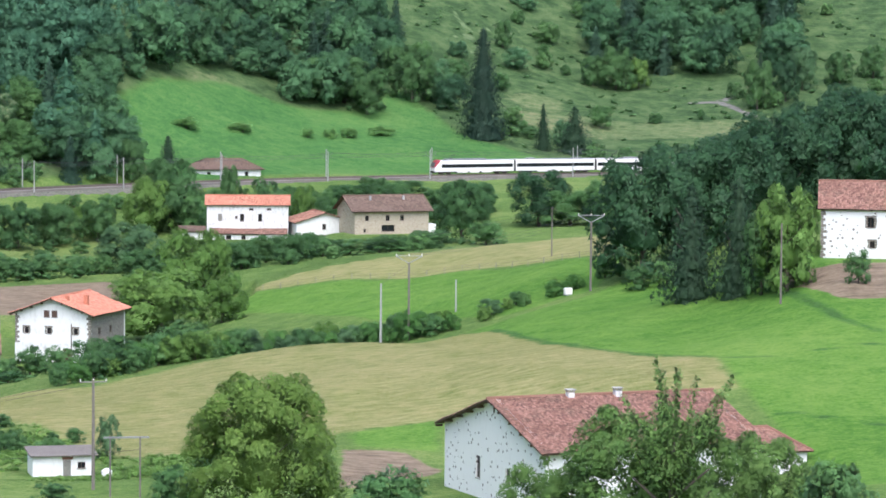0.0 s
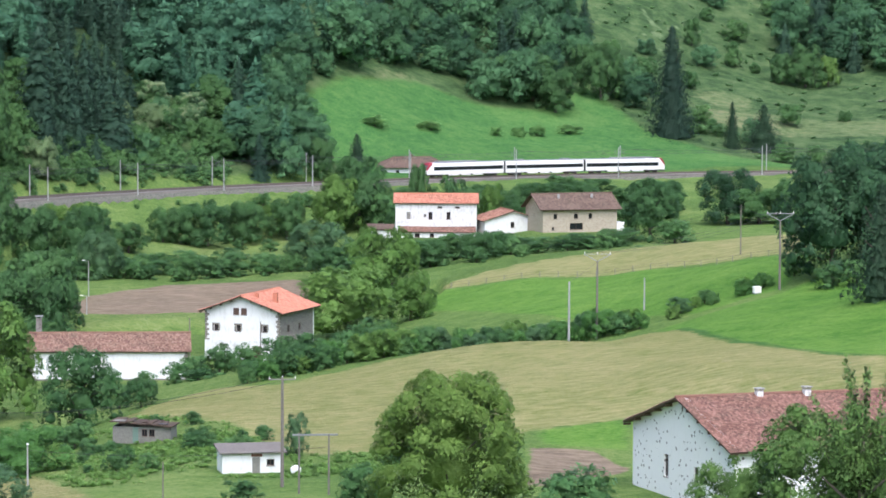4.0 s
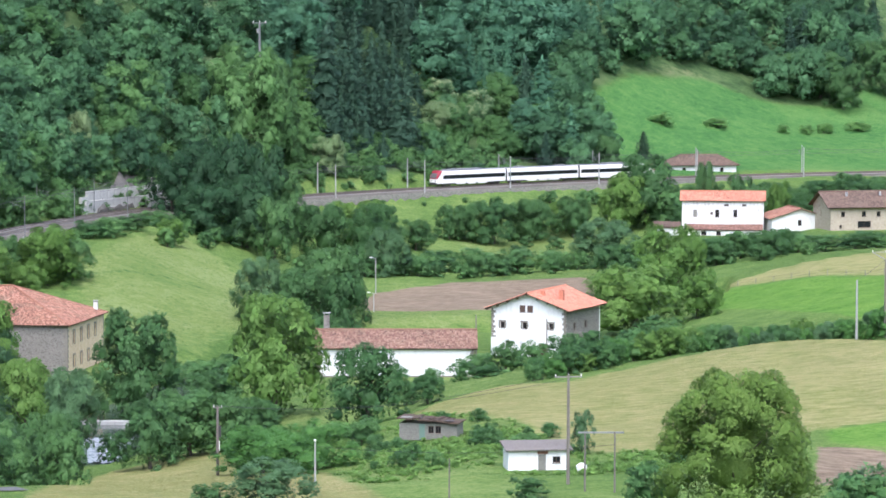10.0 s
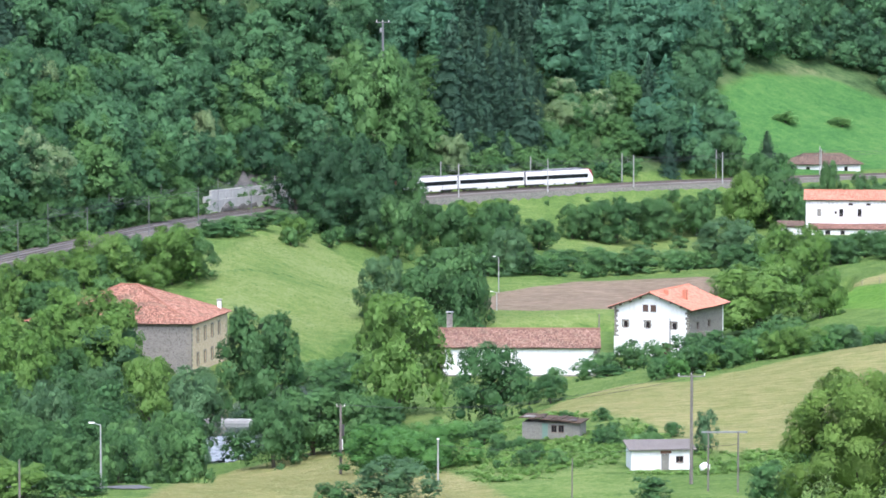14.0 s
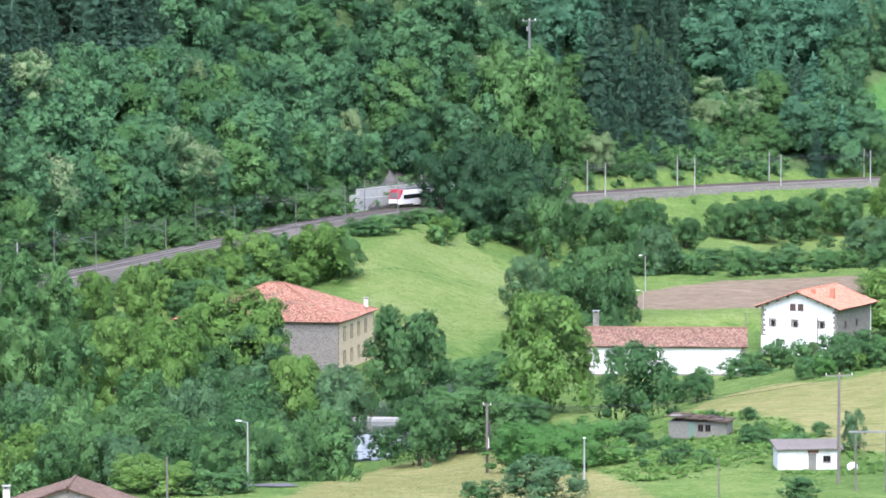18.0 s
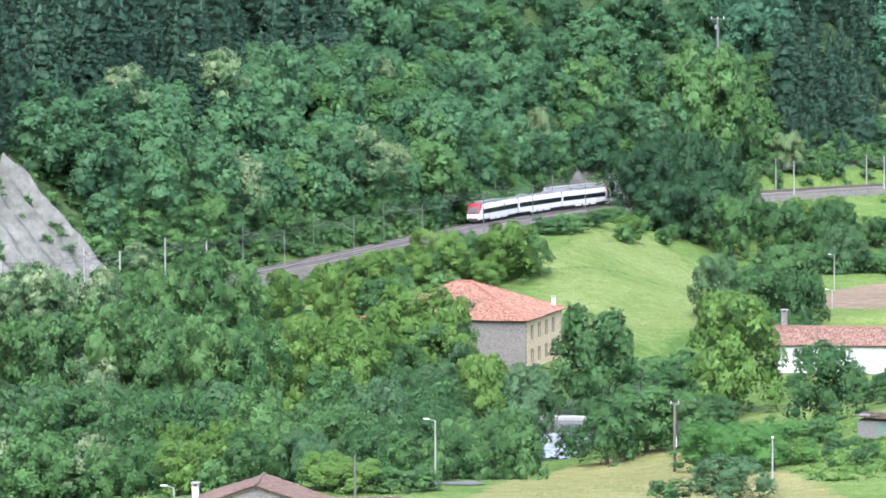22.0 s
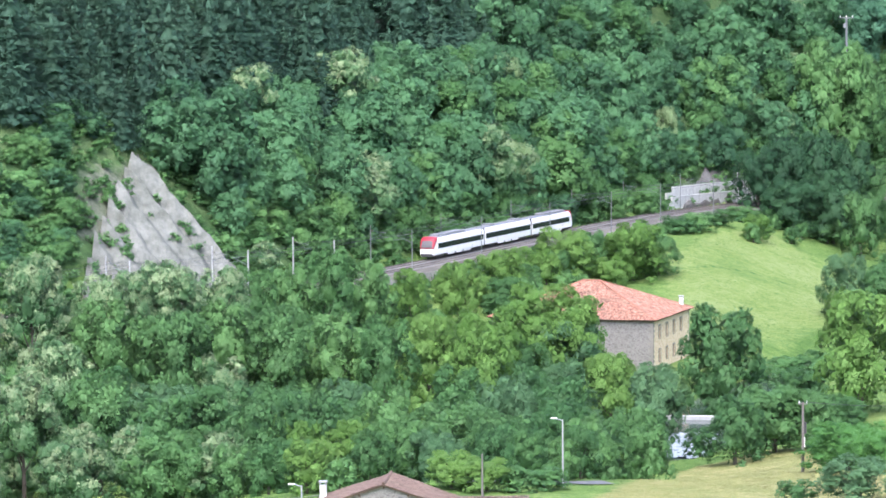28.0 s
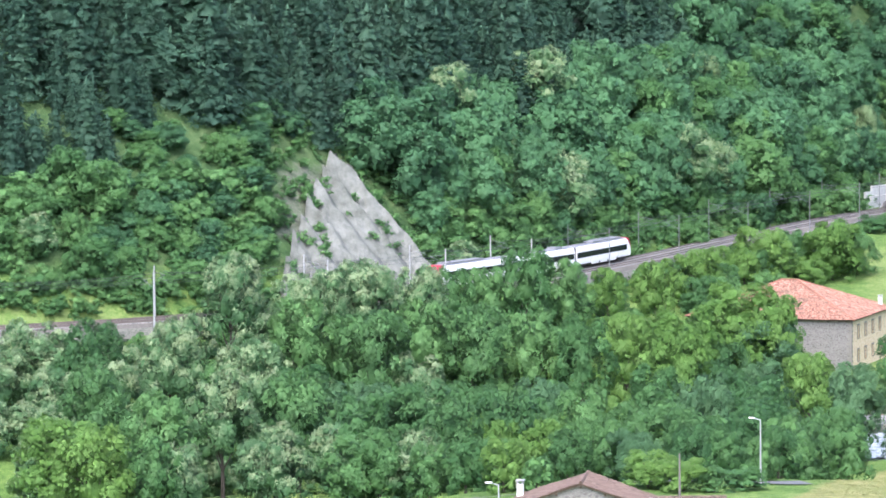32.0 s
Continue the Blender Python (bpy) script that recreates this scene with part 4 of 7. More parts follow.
def section_loft(bm, rings):
    """Skins closed rings of points of equal count, and caps the ends."""
    loops = [[bm.verts.new(p) for p in r] for r in rings]
    n = len(loops[0])
    for a, b in zip(loops, loops[1:]):
        for k in range(n):
            bm.faces.new((a[k], a[(k + 1) % n], b[(k + 1) % n], b[k]))
    bm.faces.new(loops[0][::-1])
    bm.faces.new(loops[-1])
    return loops


def coach_ring(x, w, z0, z1, lean=0.0):
    """Cross-section of a coach: straight sides, rounded shoulders."""
    pts = []
    for y, z in ((-0.94, 0), (-1, 0.06), (-1, 0.74), (-0.93, 0.88), (-0.74, 0.97), (-0.35, 1.0), (0.35, 1.0), (0.74, 0.97), (0.93, 0.88), (1, 0.74), (1, 0.06), (0.94, 0)):
        pts.append((x - lean * z * z, y * w, z0 + (z1 - z0) * z))
    return pts


def bogie(parent, x):
    bm = bmesh.new()
    for y in (-1.12, 1.12):
        box(bm, -1.55, 1.55, y - 0.07, y + 0.07, 0.42, 0.7)
        for ax in (-1.15, 1.15):
            box(bm, ax - 0.2, ax + 0.2, y - 0.12, y + 0.12, 0.3, 0.62)
    box(bm, -0.3, 0.3, -1.1, 1.1, 0.45, 0.75)
    b = part("bogie", bm, M_DARK, parent)
    b.location = (x, 0, 0)
    for ax in (-1.15, 1.15):
        bm = bmesh.new()
        for y in (-0.76, 0.76):
            rod(bm, (ax, y - 0.06, 0.45), (ax, y + 0.06, 0.45), 0.45, sides=14)
        rod(bm, (ax, -0.76, 0.45), (ax, 0.76, 0.45), 0.08)
        part("wheelset", bm, M_RUST, b)


def build_coach(front, back, pantograph, label):
    """Origin at rail top under the coach's middle, x the way it runs. front/back: driving cab at that end."""
    car = empty("railway_coach", Matrix(), label, "train", "coaches of the train")
    hx = CAR_LEN / 2
    bm = bmesh.new()
    z0, z1, w = 0.74, 4.02, 1.45
    nose = ((0.0, 0.86, 0.12, 2.3), (0.15, 0.93, 0.0, 2.75), (0.6, 0.97, 0.0, 3.6), (1.3, 1.0, 0.0, z1))
    rings = [coach_ring(-hx + a, w * k, z0 + up, top) for a, k, up, top in nose] if back else [coach_ring(-hx + 0.22, w, z0, z1)]
    for x in np.linspace(-hx + 3.2, hx - 3.2, 6):
        rings.append(coach_ring(x, w, z0, z1))
    rings += [coach_ring(hx - a, w * k, z0 + up, top) for a, k, up, top in nose[::-1]] if front else [coach_ring(hx - 0.22, w, z0, z1)]
    section_loft(bm, rings)
    part("body", bm, M_WHITE, car, "white painted coach body")
    # grey roof skin and equipment
    a0, a1 = (-hx + 2.4 if back else -hx + 0.3), (hx - 2.4 if front else hx - 0.3)
    bm = bmesh.new()
    ring = lambda x: [(x, y * w, z) for y, z in ((-0.8, 3.9), (-0.7, 4.04), (-0.36, 4.1), (0.36, 4.1), (0.7, 4.04), (0.8, 3.9), (0.5, 3.66), (-0.5, 3.66))]
    section_loft(bm, [ring(a0), ring(a1)])
    part("roof", bm, M_GREY, car, "grey roof skin")
    lead = 1 if front else -1
    units = ((lead * 2.4, 12.6),) if pantograph else ((-7.0, 2.4), (7.2, 2.2))
    for x, ln in units:
        part("roof_unit", boxed(x - ln / 2, x + ln / 2, -0.95, 0.95, 4.04, 4.36, bevel=0.06), M_GREY, car)
    # window strips, doors
    for side in (-1, 1):
        y = side * (w + 0.012)
        e0, e1 = (-hx + 2.1 if back else -hx + 0.5), (hx - 2.1 if front else hx - 0.5)
        win = part("window_strip", boxed(e0, e1, y - 0.02, y + 0.02, 1.9, 2.86, bevel=0.012), M_GLASS, car, "dark tinted window strip")
        for x in np.arange(e0 + 1.5, e1 - 0.5, 1.62):
            part("mullion", boxed(x - 0.03, x + 0.03, y - 0.024, y + 0.024, 1.9, 2.86), M_DARK, win)
        for d in (-6.2, 6.2):
            dr = part("door", boxed(d - 0.68, d + 0.68, y - 0.014, y + 0.018, 0.9, 1.895, bevel=0.01), M_WHITE, car)
            part("door_gap", boxed(d - 0.02, d + 0.02, y - 0.02, y + 0.022, 0.95, 1.88), M_DARK, dr)
        for x0, x1 in ((-5.6, -2.2), (-1.5, 1.5), (2.2, 5.6)):
            part("skirt", boxed(x0, x1, y * 0.93 - 0.03, y * 0.93 + 0.03, 0.46, 0.75, bevel=0.02), M_WHITE, car)
    # underframe boxes and bogies
    for x0, x1 in ((-5.2, -2.4), (-1.6, 1.2), (2.0, 5.2)):
        part("equipment_box", boxed(x0, x1, -1.25, 1.25, 0.38, 0.76, bevel=0.04), M_DARK, car)
    for x in (-8.75, 8.75):
        bogie(car, x)
    for end, is_cab in ((1, front), (-1, back)):
        if is_cab:
            bm = bmesh.new()
            rings = []
            for a, k, low, top in ((-0.03, 0.87, 1.95, 2.36), (0.14, 0.945, 2.0, 2.82), (0.58, 0.985, 2.5, 3.68), (1.1, 1.012, 3.1, 4.08), (1.7, 1.012, 3.65, 4.12)):
                rings.append([(end * (hx - a), y * w * k, low + (top - low) * z) for y, z in ((-1, 0), (-1, 0.55), (-0.86, 0.85), (-0.4, 1.0), (0.4, 1.0), (0.86, 0.85), (1, 0.55), (1, 0))])
            section_loft(bm, rings)
            part("cab_hood", bm, M_RED, car, "red cab hood round the windscreen")
            bm = bmesh.new()
            v = [bm.verts.new((end * (hx + a), y, z)) for a, y, z in ((0.1, -1.08, 2.2), (0.1, 1.08, 2.2), (-0.34, 1.0, 3.42), (-0.34, -1.0, 3.42), (-0.2, -1.08, 2.2), (-0.2, 1.08, 2.2), (-0.6, 1.0, 3.42), (-0.6, -1.0, 3.42))]
            for f in ((0, 1, 2, 3), (4, 7, 6, 5), (0, 4, 5, 1), (2, 6, 7, 3), (1, 5, 6, 2), (0, 3, 7, 4)):
                bm.faces.new([v[i] for i in f])
            bmesh.ops.recalc_face_normals(bm, faces=bm.faces[:])
            part("windscreen", bm, M_SCREEN, car, "sloping windscreen with the pale sky's reflection put into its grey tone")
            for y in (-0.78, 0.78):
                bm = bmesh.new()
                rod(bm, (end * (hx - 0.3), y, 1.5), (end * (hx + 0.04), y, 1.5), 0.13, 0.12, 10)
                part("headlight", bm, M_GLASS, car)
            part("buffer_beam", boxed(min(end * (hx - 0.7), end * (hx + 0.02)), max(end * (hx - 0.7), end * (hx + 0.02)), -1.2, 1.2, 0.45, 1.12, bevel=0.08), M_DARK, car)
        else:
            part("gangway", boxed(min(end * (hx - 0.24), end * (hx + 0.17)), max(end * (hx - 0.24), end * (hx + 0.17)), -1.3, 1.3, 0.75, 3.9, bevel=0.06), M_DARK, car, "black ribbed gangway bellows")
    if pantograph:
        bm = bmesh.new()
        for y in (-0.5, 0.5):
            rod(bm, (5.4, y, 4.05), (7.3, y * 0.7, 4.6), 0.04)
            rod(bm, (7.3, y * 0.7, 4.6), (5.9, y * 0.9, 5.55), 0.03)
        rod(bm, (5.9, -0.85, 5.58), (5.9, 0.85, 5.58), 0.05)
        part("pantograph", bm, M_DARK, car)
    return car


TRAIN = [build_coach(True, False, True, "white commuter coach with red cab end and dark windows"),
         build_coach(False, False, False, "white middle coach with dark window strip on the rails"),
         build_coach(False, True, True, "white trailing coach with red cab end and dark windows")]

# ---- houses ----


def slab_wall(w, h, t, holes=(), gable=0.0):
    """A wall in the xz plane, outer face at y = 0, thickness inward, with real openings (x, z, width, height)."""
    bm = bmesh.new()
    xs = sorted({0.0, w, *[a for x, z, ww, hh in holes for a in (x, x + ww)]})
    zs = sorted({0.0, h, *[a for x, z, ww, hh in holes for a in (z, z + hh)]})
    void = lambda cx, cz: any(x < cx < x + ww and z < cz < z + hh for x, z, ww, hh in holes)

    def quad(*p):
        bm.faces.new([bm.verts.new(q) for q in p])
    for x0, x1 in zip(xs, xs[1:]):
        for z0, z1 in zip(zs, zs[1:]):
            if z1 <= h and not void((x0 + x1) / 2, (z0 + z1) / 2):
                quad((x0, 0, z0), (x1, 0, z0), (x1, 0, z1), (x0, 0, z1))
                quad((x1, t, z0), (x0, t, z0), (x0, t, z1), (x1, t, z1))
    for x, z, ww, hh in holes:
        quad((x, 0, z), (x, t, z), (x, t, z + hh), (x, 0, z + hh))
        quad((x + ww, t, z), (x + ww, 0, z), (x + ww, 0, z + hh), (x + ww, t, z + hh))
        quad((x, 0, z), (x + ww, 0, z), (x + ww, t, z), (x, t, z))
        quad((x, t, z + hh), (x + ww, t, z + hh), (x + ww, 0, z + hh), (x, 0, z + hh))
    quad((0, t, 0), (0, 0, 0), (0, 0, h), (0, t, h))
    quad((w, 0, 0), (w, t, 0), (w, t, h), (w, 0, h))
    if gable:
        quad((0, 0, h), (w, 0, h), (w / 2, 0, h + gable))
        quad((w, t, h), (0, t, h), (w / 2, t, h + gable))
        quad((0, t, h), (0, 0, h), (w / 2, 0, h + gable), (w / 2, t, h + gable))
        quad((w, 0, h), (w, t, h), (w / 2, t, h + gable), (w / 2, 0, h + gable))
    else:
        quad((0, 0, h), (w, 0, h), (w, t, h), (0, t, h))
    bmesh.ops.remove_doubles(bm, verts=bm.verts[:], dist=0.0005)
    return bm


M_SHUTTER = mat_plain("brown_window_wood", (0.1, 0.06, 0.045), 0.7)
M_SURROUND = mat_speckled("cut_stone", (0.15, 0.135, 0.1125), (0.27, 0.2475, 0.21), 4.0)


def fit_window(parent, x, z, w, h, t=0.45, surround=None, m=None):
    """A wooden window set back in its opening, with panes, sill and an optional cut-stone surround."""
    fr = 0.07
    bm = bmesh.new()
    y0, y1 = t * 0.45, t * 0.45 + 0.07
    for x0, x1, z0, z1 in ((x, x + fr, z, z + h), (x + w - fr, x + w, z, z + h), (x + fr, x + w - fr, z, z + fr), (x + fr, x + w - fr, z + h - fr, z + h), (x + w / 2 - 0.03, x + w / 2 + 0.03, z + fr, z + h - fr)):
        box(bm, x0, x1, y0, y1, z0, z1)
    win = part("window", bm, M_SHUTTER, parent)
    if m is not None:
        win.matrix_basis = m
    for a, b in ((x + fr, x + w / 2 - 0.03), (x + w / 2 + 0.03, x + w - fr)):
        part("pane", boxed(a, b, y0 + 0.02, y0 + 0.035, z + fr, z + h - fr), M_GLASS, win)
    part("sill", boxed(x - 0.1, x + w + 0.1, -0.07, y0, z - 0.1, z - 0.004), surround or M_SURROUND, win)
    if surround:
        rng = random.Random(int(x * 50 + z * 7))
        for x0, x1, z0, z1 in ((x - 0.24, x - 0.003, z, z + h), (x + w + 0.003, x + w + 0.24, z, z + h), (x - 0.3, x + w + 0.3, z + h + 0.003, z + h + 0.27)):
            k = max(1, round((z1 - z0) / 0.4))
            for i in range(k):
                e = rng.uniform(0, 0.12)
                part("surround_stone", boxed(x0 - (e if x0 < x else 0), x1 + (e if x0 > x else 0), -0.03, 0.02, z0 + (z1 - z0) * i / k + 0.01, z0 + (z1 - z0) * (i + 1) / k - 0.01), surround, win)


def tile_slope(bm_name, parent, origin, u, v, length, rise_len, mat, tile=(0.26, 0.4), inset=(0.0, 0.0), label=""):
    """One roof slope of overlapping round tiles: u runs along the eave, v up the slope; inset narrows the top at either end."""
    o, u, v = np.array(origin, float), np.array(u, float), np.array(v, float)
    u, v = u / np.linalg.norm(u), v / np.linalg.norm(v)
    n = np.cross(u, v)
    rng = np.random.default_rng(int(length * 10 + rise_len * 100))
    nu, nv = max(1, int(round(length / tile[0]))), max(1, int(round(rise_len / tile[1])))
    du, dv = length / nu, rise_len / nv
    i, j = np.meshgrid(np.arange(nu), np.arange(nv), indexing="ij")
    i, j = i.ravel(), j.ravel()
    cu, cv = (i + 0.5) * du, (j + 0.5) * dv
    keep = (cu > inset[0] * cv / rise_len - du * 0.4) & (cu < length - inset[1] * cv / rise_len + du * 0.4)
    i, j = i[keep], j[keep]
    m = len(i)
    sag = 0.05 * np.sin(i * 0.13 + j * 0.3) + rng.normal(0, 0.012, m)
    pts = []
    for a, lift in ((-0.02, 0.0), (0.5, 0.075), (1.02, 0.0)):
        for b, up in ((-0.12, 0.045), (1.02, 0.0)):
            p = o + ((i + a) * du)[:, None] * u + ((j + b) * dv)[:, None] * v + (lift + up + sag + 0.02)[:, None] * n
            pts.append(p)
    V = np.stack(pts, 1).reshape(-1, 3)
    k = np.arange(m)[:, None] * 6
    F = np.concatenate([k + [[0, 2, 3, 1]], k + [[2, 4, 5, 3]]])
    tiles = new(bm_name, array_mesh(bm_name, V, F, mat))
    tiles.parent = parent
    if label:
        tagged(tiles, label)
    # boarding under the tiles
    bm = bmesh.new()
    c = [o, o + u * length, o + u * (length - inset[1]) + v * rise_len, o + u * inset[0] + v * rise_len]
    top = [bm.verts.new(p) for p in c]
    low = [bm.verts.new(p - n * 0.14) for p in c]
    bm.faces.new(top)
    bm.faces.new(low[::-1])
    for a in range(4):
        b = (a + 1) % 4
        bm.faces.new((top[a], low[a], low[b], top[b]))
    bmesh.ops.remove_doubles(bm, verts=bm.verts[:], dist=0.001)
    bmesh.ops.dissolve_degenerate(bm, edges=bm.edges[:], dist=0.0005)
    part("boarding", bm, M_WOOD, tiles)
    return tiles


RIDGE_TILE = {}


def ridge_tiles(parent, a, b, mat, r=0.17):
    """Mortar bed with its half-round ridge tiles, each a piece."""
    a, b = Vector(a), Vector(b)
    bm = bmesh.new()
    rod(bm, a, b, r * 0.7, r * 0.7, 6)
    ridge = part("ridge", bm, mat, parent)
    if mat.name not in RIDGE_TILE:
        bm = bmesh.new()
        rod(bm, (0, 0, 0), (0.5, 0, 0), 0.155, 0.185, 7)
        me = bpy.data.meshes.new("ridge_tile")
        bm.to_mesh(me)
        bm.free()
        me.materials.append(mat)
        RIDGE_TILE[mat.name] = me
    k = max(1, int((b - a).length / 0.45))
    turn = (b - a).to_track_quat("X", "Z").to_matrix().to_4x4()
    for i in range(k):
        piece("ridge_tile", RIDGE_TILE[mat.name], ridge).matrix_basis = Matrix.Translation(a.lerp(b, i / k)) @ turn
    return ridge


def gable_roof(house, w, d, eave, rise, over, mat, across=False, hips=(0.0, 0.0), tile=(0.26, 0.4)):
    """Two slopes over a w x d plan; the ridge runs into depth, or along the front when across. hips cut the ridge's ends back."""
    if across:
        run, ln = d / 2, w
    else:
        run, ln = w / 2, d
    pitch = rise / run
    drop = over * pitch
    sl = math.hypot(run + over, rise + drop)
    L = ln + 2 * over
    if across:
        tile_slope("roof_slope", house, (-over, -over, eave - drop), (1, 0, 0), (0, run + over, rise + drop), L, sl, mat, tile, hips)
        tile_slope("roof_slope", house, (w + over, d + over, eave - drop), (-1, 0, 0), (0, -run - over, rise + drop), L, sl, mat, tile, hips[::-1])
        r0, r1 = (-over + hips[0], d / 2, eave + rise + 0.08), (w + over - hips[1], d / 2, eave + rise + 0.08)
        ends = [((-over, d + over), (-over, -over), (1, 0)), ((w + over, -over), (w + over, d + over), (-1, 0))]
    else:
        tile_slope("roof_slope", house, (-over, d + over, eave - drop), (0, -1, 0), (run + over, 0, rise + drop), L, sl, mat, tile, hips[::-1])
        tile_slope("roof_slope", house, (w + over, -over, eave - drop), (0, 1, 0), (-run - over, 0, rise + drop), L, sl, mat, tile, hips)
        r0, r1 = (w / 2, -over + hips[0], eave + rise + 0.08), (w / 2, d + over - hips[1], eave + rise + 0.08)
        ends = [((-over, -over), (w + over, -over), (0, 1)), ((w + over, d + over), (-over, d + over), (0, -1))]
    ridge_tiles(house, r0, r1, mat)
    for k, (a, b, inward) in enumerate(ends):
        if hips[k]:
            wide = 2 * (run + over)
            s = math.hypot(hips[k], rise + drop)
            o, q = Vector((*a, eave - drop)), Vector((*b, eave - drop))
            tile_slope("roof_slope", house, o, q - o, (inward[0] * hips[k], inward[1] * hips[k], rise + drop), wide, s, mat, tile, (wide / 2, wide / 2))
            for c in (o, q):
                ridge_tiles(house, c, r0 if k == 0 else r1, mat, 0.14)


def four_walls(house, w, d, h, mat, front=(), right=(), left=(), gable=0.0, across=False, t=0.45, surround=None, side_mat=None, rear_gable=True):
    """The walls of a w x d house with windows let into three of them."""
    gf, gs = (0.0, gable) if across else (gable, 0.0)
    for name, ww, m, holes, g in (("front_wall", w, Matrix(), front, gf), ("right_wall", d - 2 * t, pose(w, t, 0, 0, 0, 90), right, gs), ("rear_wall", w, pose(w, d, 0, 0, 0, 180), (), gf if rear_gable else 0.0), ("left_wall", d - 2 * t, pose(0, d - t, 0, 0, 0, -90), left, gs)):
        wall = part(name, slab_wall(ww, h, t, holes, g), side_mat if side_mat and name in ("right_wall",) else mat, house)
        wall.matrix_basis = m
        for x, z, a, b in holes:
            fit_window(house, x, z, a, b, t, surround, m)


def quoins(house, x, y, h, mat, sx=1, sy=1, bottom=0.0):
    """Cut corner stones, long and short by turns."""
    k = int((h - bottom) / 0.42)
    rng = random.Random(int(h * 31 + x))
    for i in range(k):
        a, b = (0.75, 0.4) if i % 2 else (0.4, 0.75)
        a, b = a * rng.uniform(0.75, 1.15), b * rng.uniform(0.75, 1.15)
        z = bottom + i * 0.42
        x0, x1 = sorted((x + sx * 0.03, x - sx * a))
        y0, y1 = sorted((y + sy * 0.03, y - sy * b))
        part("quoin", boxed(x0, x1, y0, y1, z + 0.012, z + 0.408), mat, house)


def chimney(house, x, y, z0, z1, w=0.7, mat=None, cap=True):
    c = part("chimney", boxed(x - w / 2, x + w / 2, y - w / 2, y + w / 2, z0, z1), mat or M_STAINED, house)
    if cap:
        bm = bmesh.new()
        for sx in (-1, 1):
            for sy in (-1, 1):
                box(bm, x + sx * w * 0.42 - 0.07, x + sx * w * 0.42 + 0.07, y + sy * w * 0.42 - 0.07, y + sy * w * 0.42 + 0.07, z1, z1 + 0.28)
        box(bm, x - w * 0.68, x + w * 0.68, y - w * 0.68, y + w * 0.68, z1 + 0.28, z1 + 0.37)
        part("chimney_cap", bm, M_CONCRETE, c)


def white_house():
    h = empty("farmhouse", pose(23.65, 605.6, 6.8, 0, 0, -25.5), "whitewashed farmhouse with orange tiled roof and stone-framed windows", "house")
    w, d, ev, rise = 13.4, 15.4, 8.24, 2.4
    wins = [(1.6, 4.65, 0.75, 1.05), (5.6, 4.65, 0.75, 1.05), (10.35, 4.65, 0.75, 1.05)]
    four_walls(h, w, d, ev, M_WHITEWASH, wins, [(3, 4.4, 1.0, 1.2), (8, 4.4, 1.0, 1.2)], (), rise, surround=M_SURROUND, side_mat=M_RUBBLE)
    part("plinth", boxed(-0.06, w + 0.06, -0.07, 0.0, 0, 3.1), M_STAINED, h, "grey stained ground floor")
    part("cellar_door", boxed(8.6, 10.2, -0.12, -0.07, 0, 2.3, bevel=0.02), M_WOOD, h, "dark wooden cellar door")
    quoins(h, 0, 0, 8.1, M_SURROUND, -1, -1)
    quoins(h, w, 0, 8.1, M_SURROUND, 1, -1)
    gable_roof(h, w, d, ev, rise, 0.95, M_TILE_NEW)
    for k in range(9):
        x = -0.6 + k * (w + 1.2) / 8
        z = ev + rise * (1 - abs(x - w / 2) / (w / 2)) - 0.3
        part("rafter_end", boxed(x - 0.08, x + 0.08, -0.85, 0.0, z - 0.1, z + 0.1), M_WOOD, h)
    for x in (5.1, 6.5):
        sh = part("attic_shutter", boxed(x, x + 1.0, -0.06, 0.0, 7.45, 8.55, bevel=0.01), M_SHUTTER, h, "dark brown wooden attic shutter")
        part("shutter_frame", boxed(x - 0.06, x + 1.06, -0.03, 0.0, 7.32, 7.44), M_SURROUND, sh)
    chimney(h, 10.6, 5.0, ev + 0.6, 10.9, 0.7, M_TILE_NEW, False)
    chimney(h, 8.2, 2.6, ev + 1.6, 10.9, 0.6, M_TILE_NEW, False)
    part("stair_parapet", boxed(w + 0.0, w + 2.4, 3.5, 4.0, 0, 4.2), M_RUBBLE, h)


def long_barn():
    h = empty("long_barn", pose(-5.2, 583.0, 5.5, 0, 0, -0.8), "long white barn with old red tile roof and bare corner stones", "barn")
    w, d = 25.2, 9.5
    four_walls(h, w, d, 5.0, M_WHITEWASH, (), (), (), 2.3, across=True)
    quoins(h, w, 0, 4.9, M_SURROUND, 1, -1)
    quoins(h, 0, 0, 4.9, M_SURROUND, -1, -1)
    part("plinth", boxed(-0.03, w + 0.03, -0.06, 0.0, -0.3, 0.35), M_RUBBLE, h)
    gable_roof(h, w, d, 5.0, 2.3, 0.55, M_TILE_OLD, across=True)
    chimney(h, 1.3, 6.2, 6.3, 9.6, 0.95, M_RUBBLE)


def stone_mill():
    h = empty("stone_house", pose(-73.6, 599.6, 4.15, 0, 0, -10.7), "large rubble and sandstone house with hipped red tile roof", "house")
    w, d = 27.8, 23.6
    four_walls(h, w, d, 9.0, M_RUBBLE, [(4, 5.2, 1.0, 1.3), (9, 5.2, 1.0, 1.3)], [(3.2 + 4.6 * k, 5.4, 1.05, 2.1) for k in range(4)] + [(3.2 + 4.6 * k, 1.6, 1.05, 1.9) for k in range(4)], (), 0, across=True, side_mat=M_SANDSTONE, surround=M_SURROUND)
    quoins(h, w, 0, 8.9, M_SURROUND, 1, -1)
    gable_roof(h, w, d, 9.0, 5.05, 0.6, M_TILE_PINK, across=True, hips=(13.1, 13.1))
    chimney(h, w - 1.0, d - 1.5, 8.8, 10.6, 0.6)


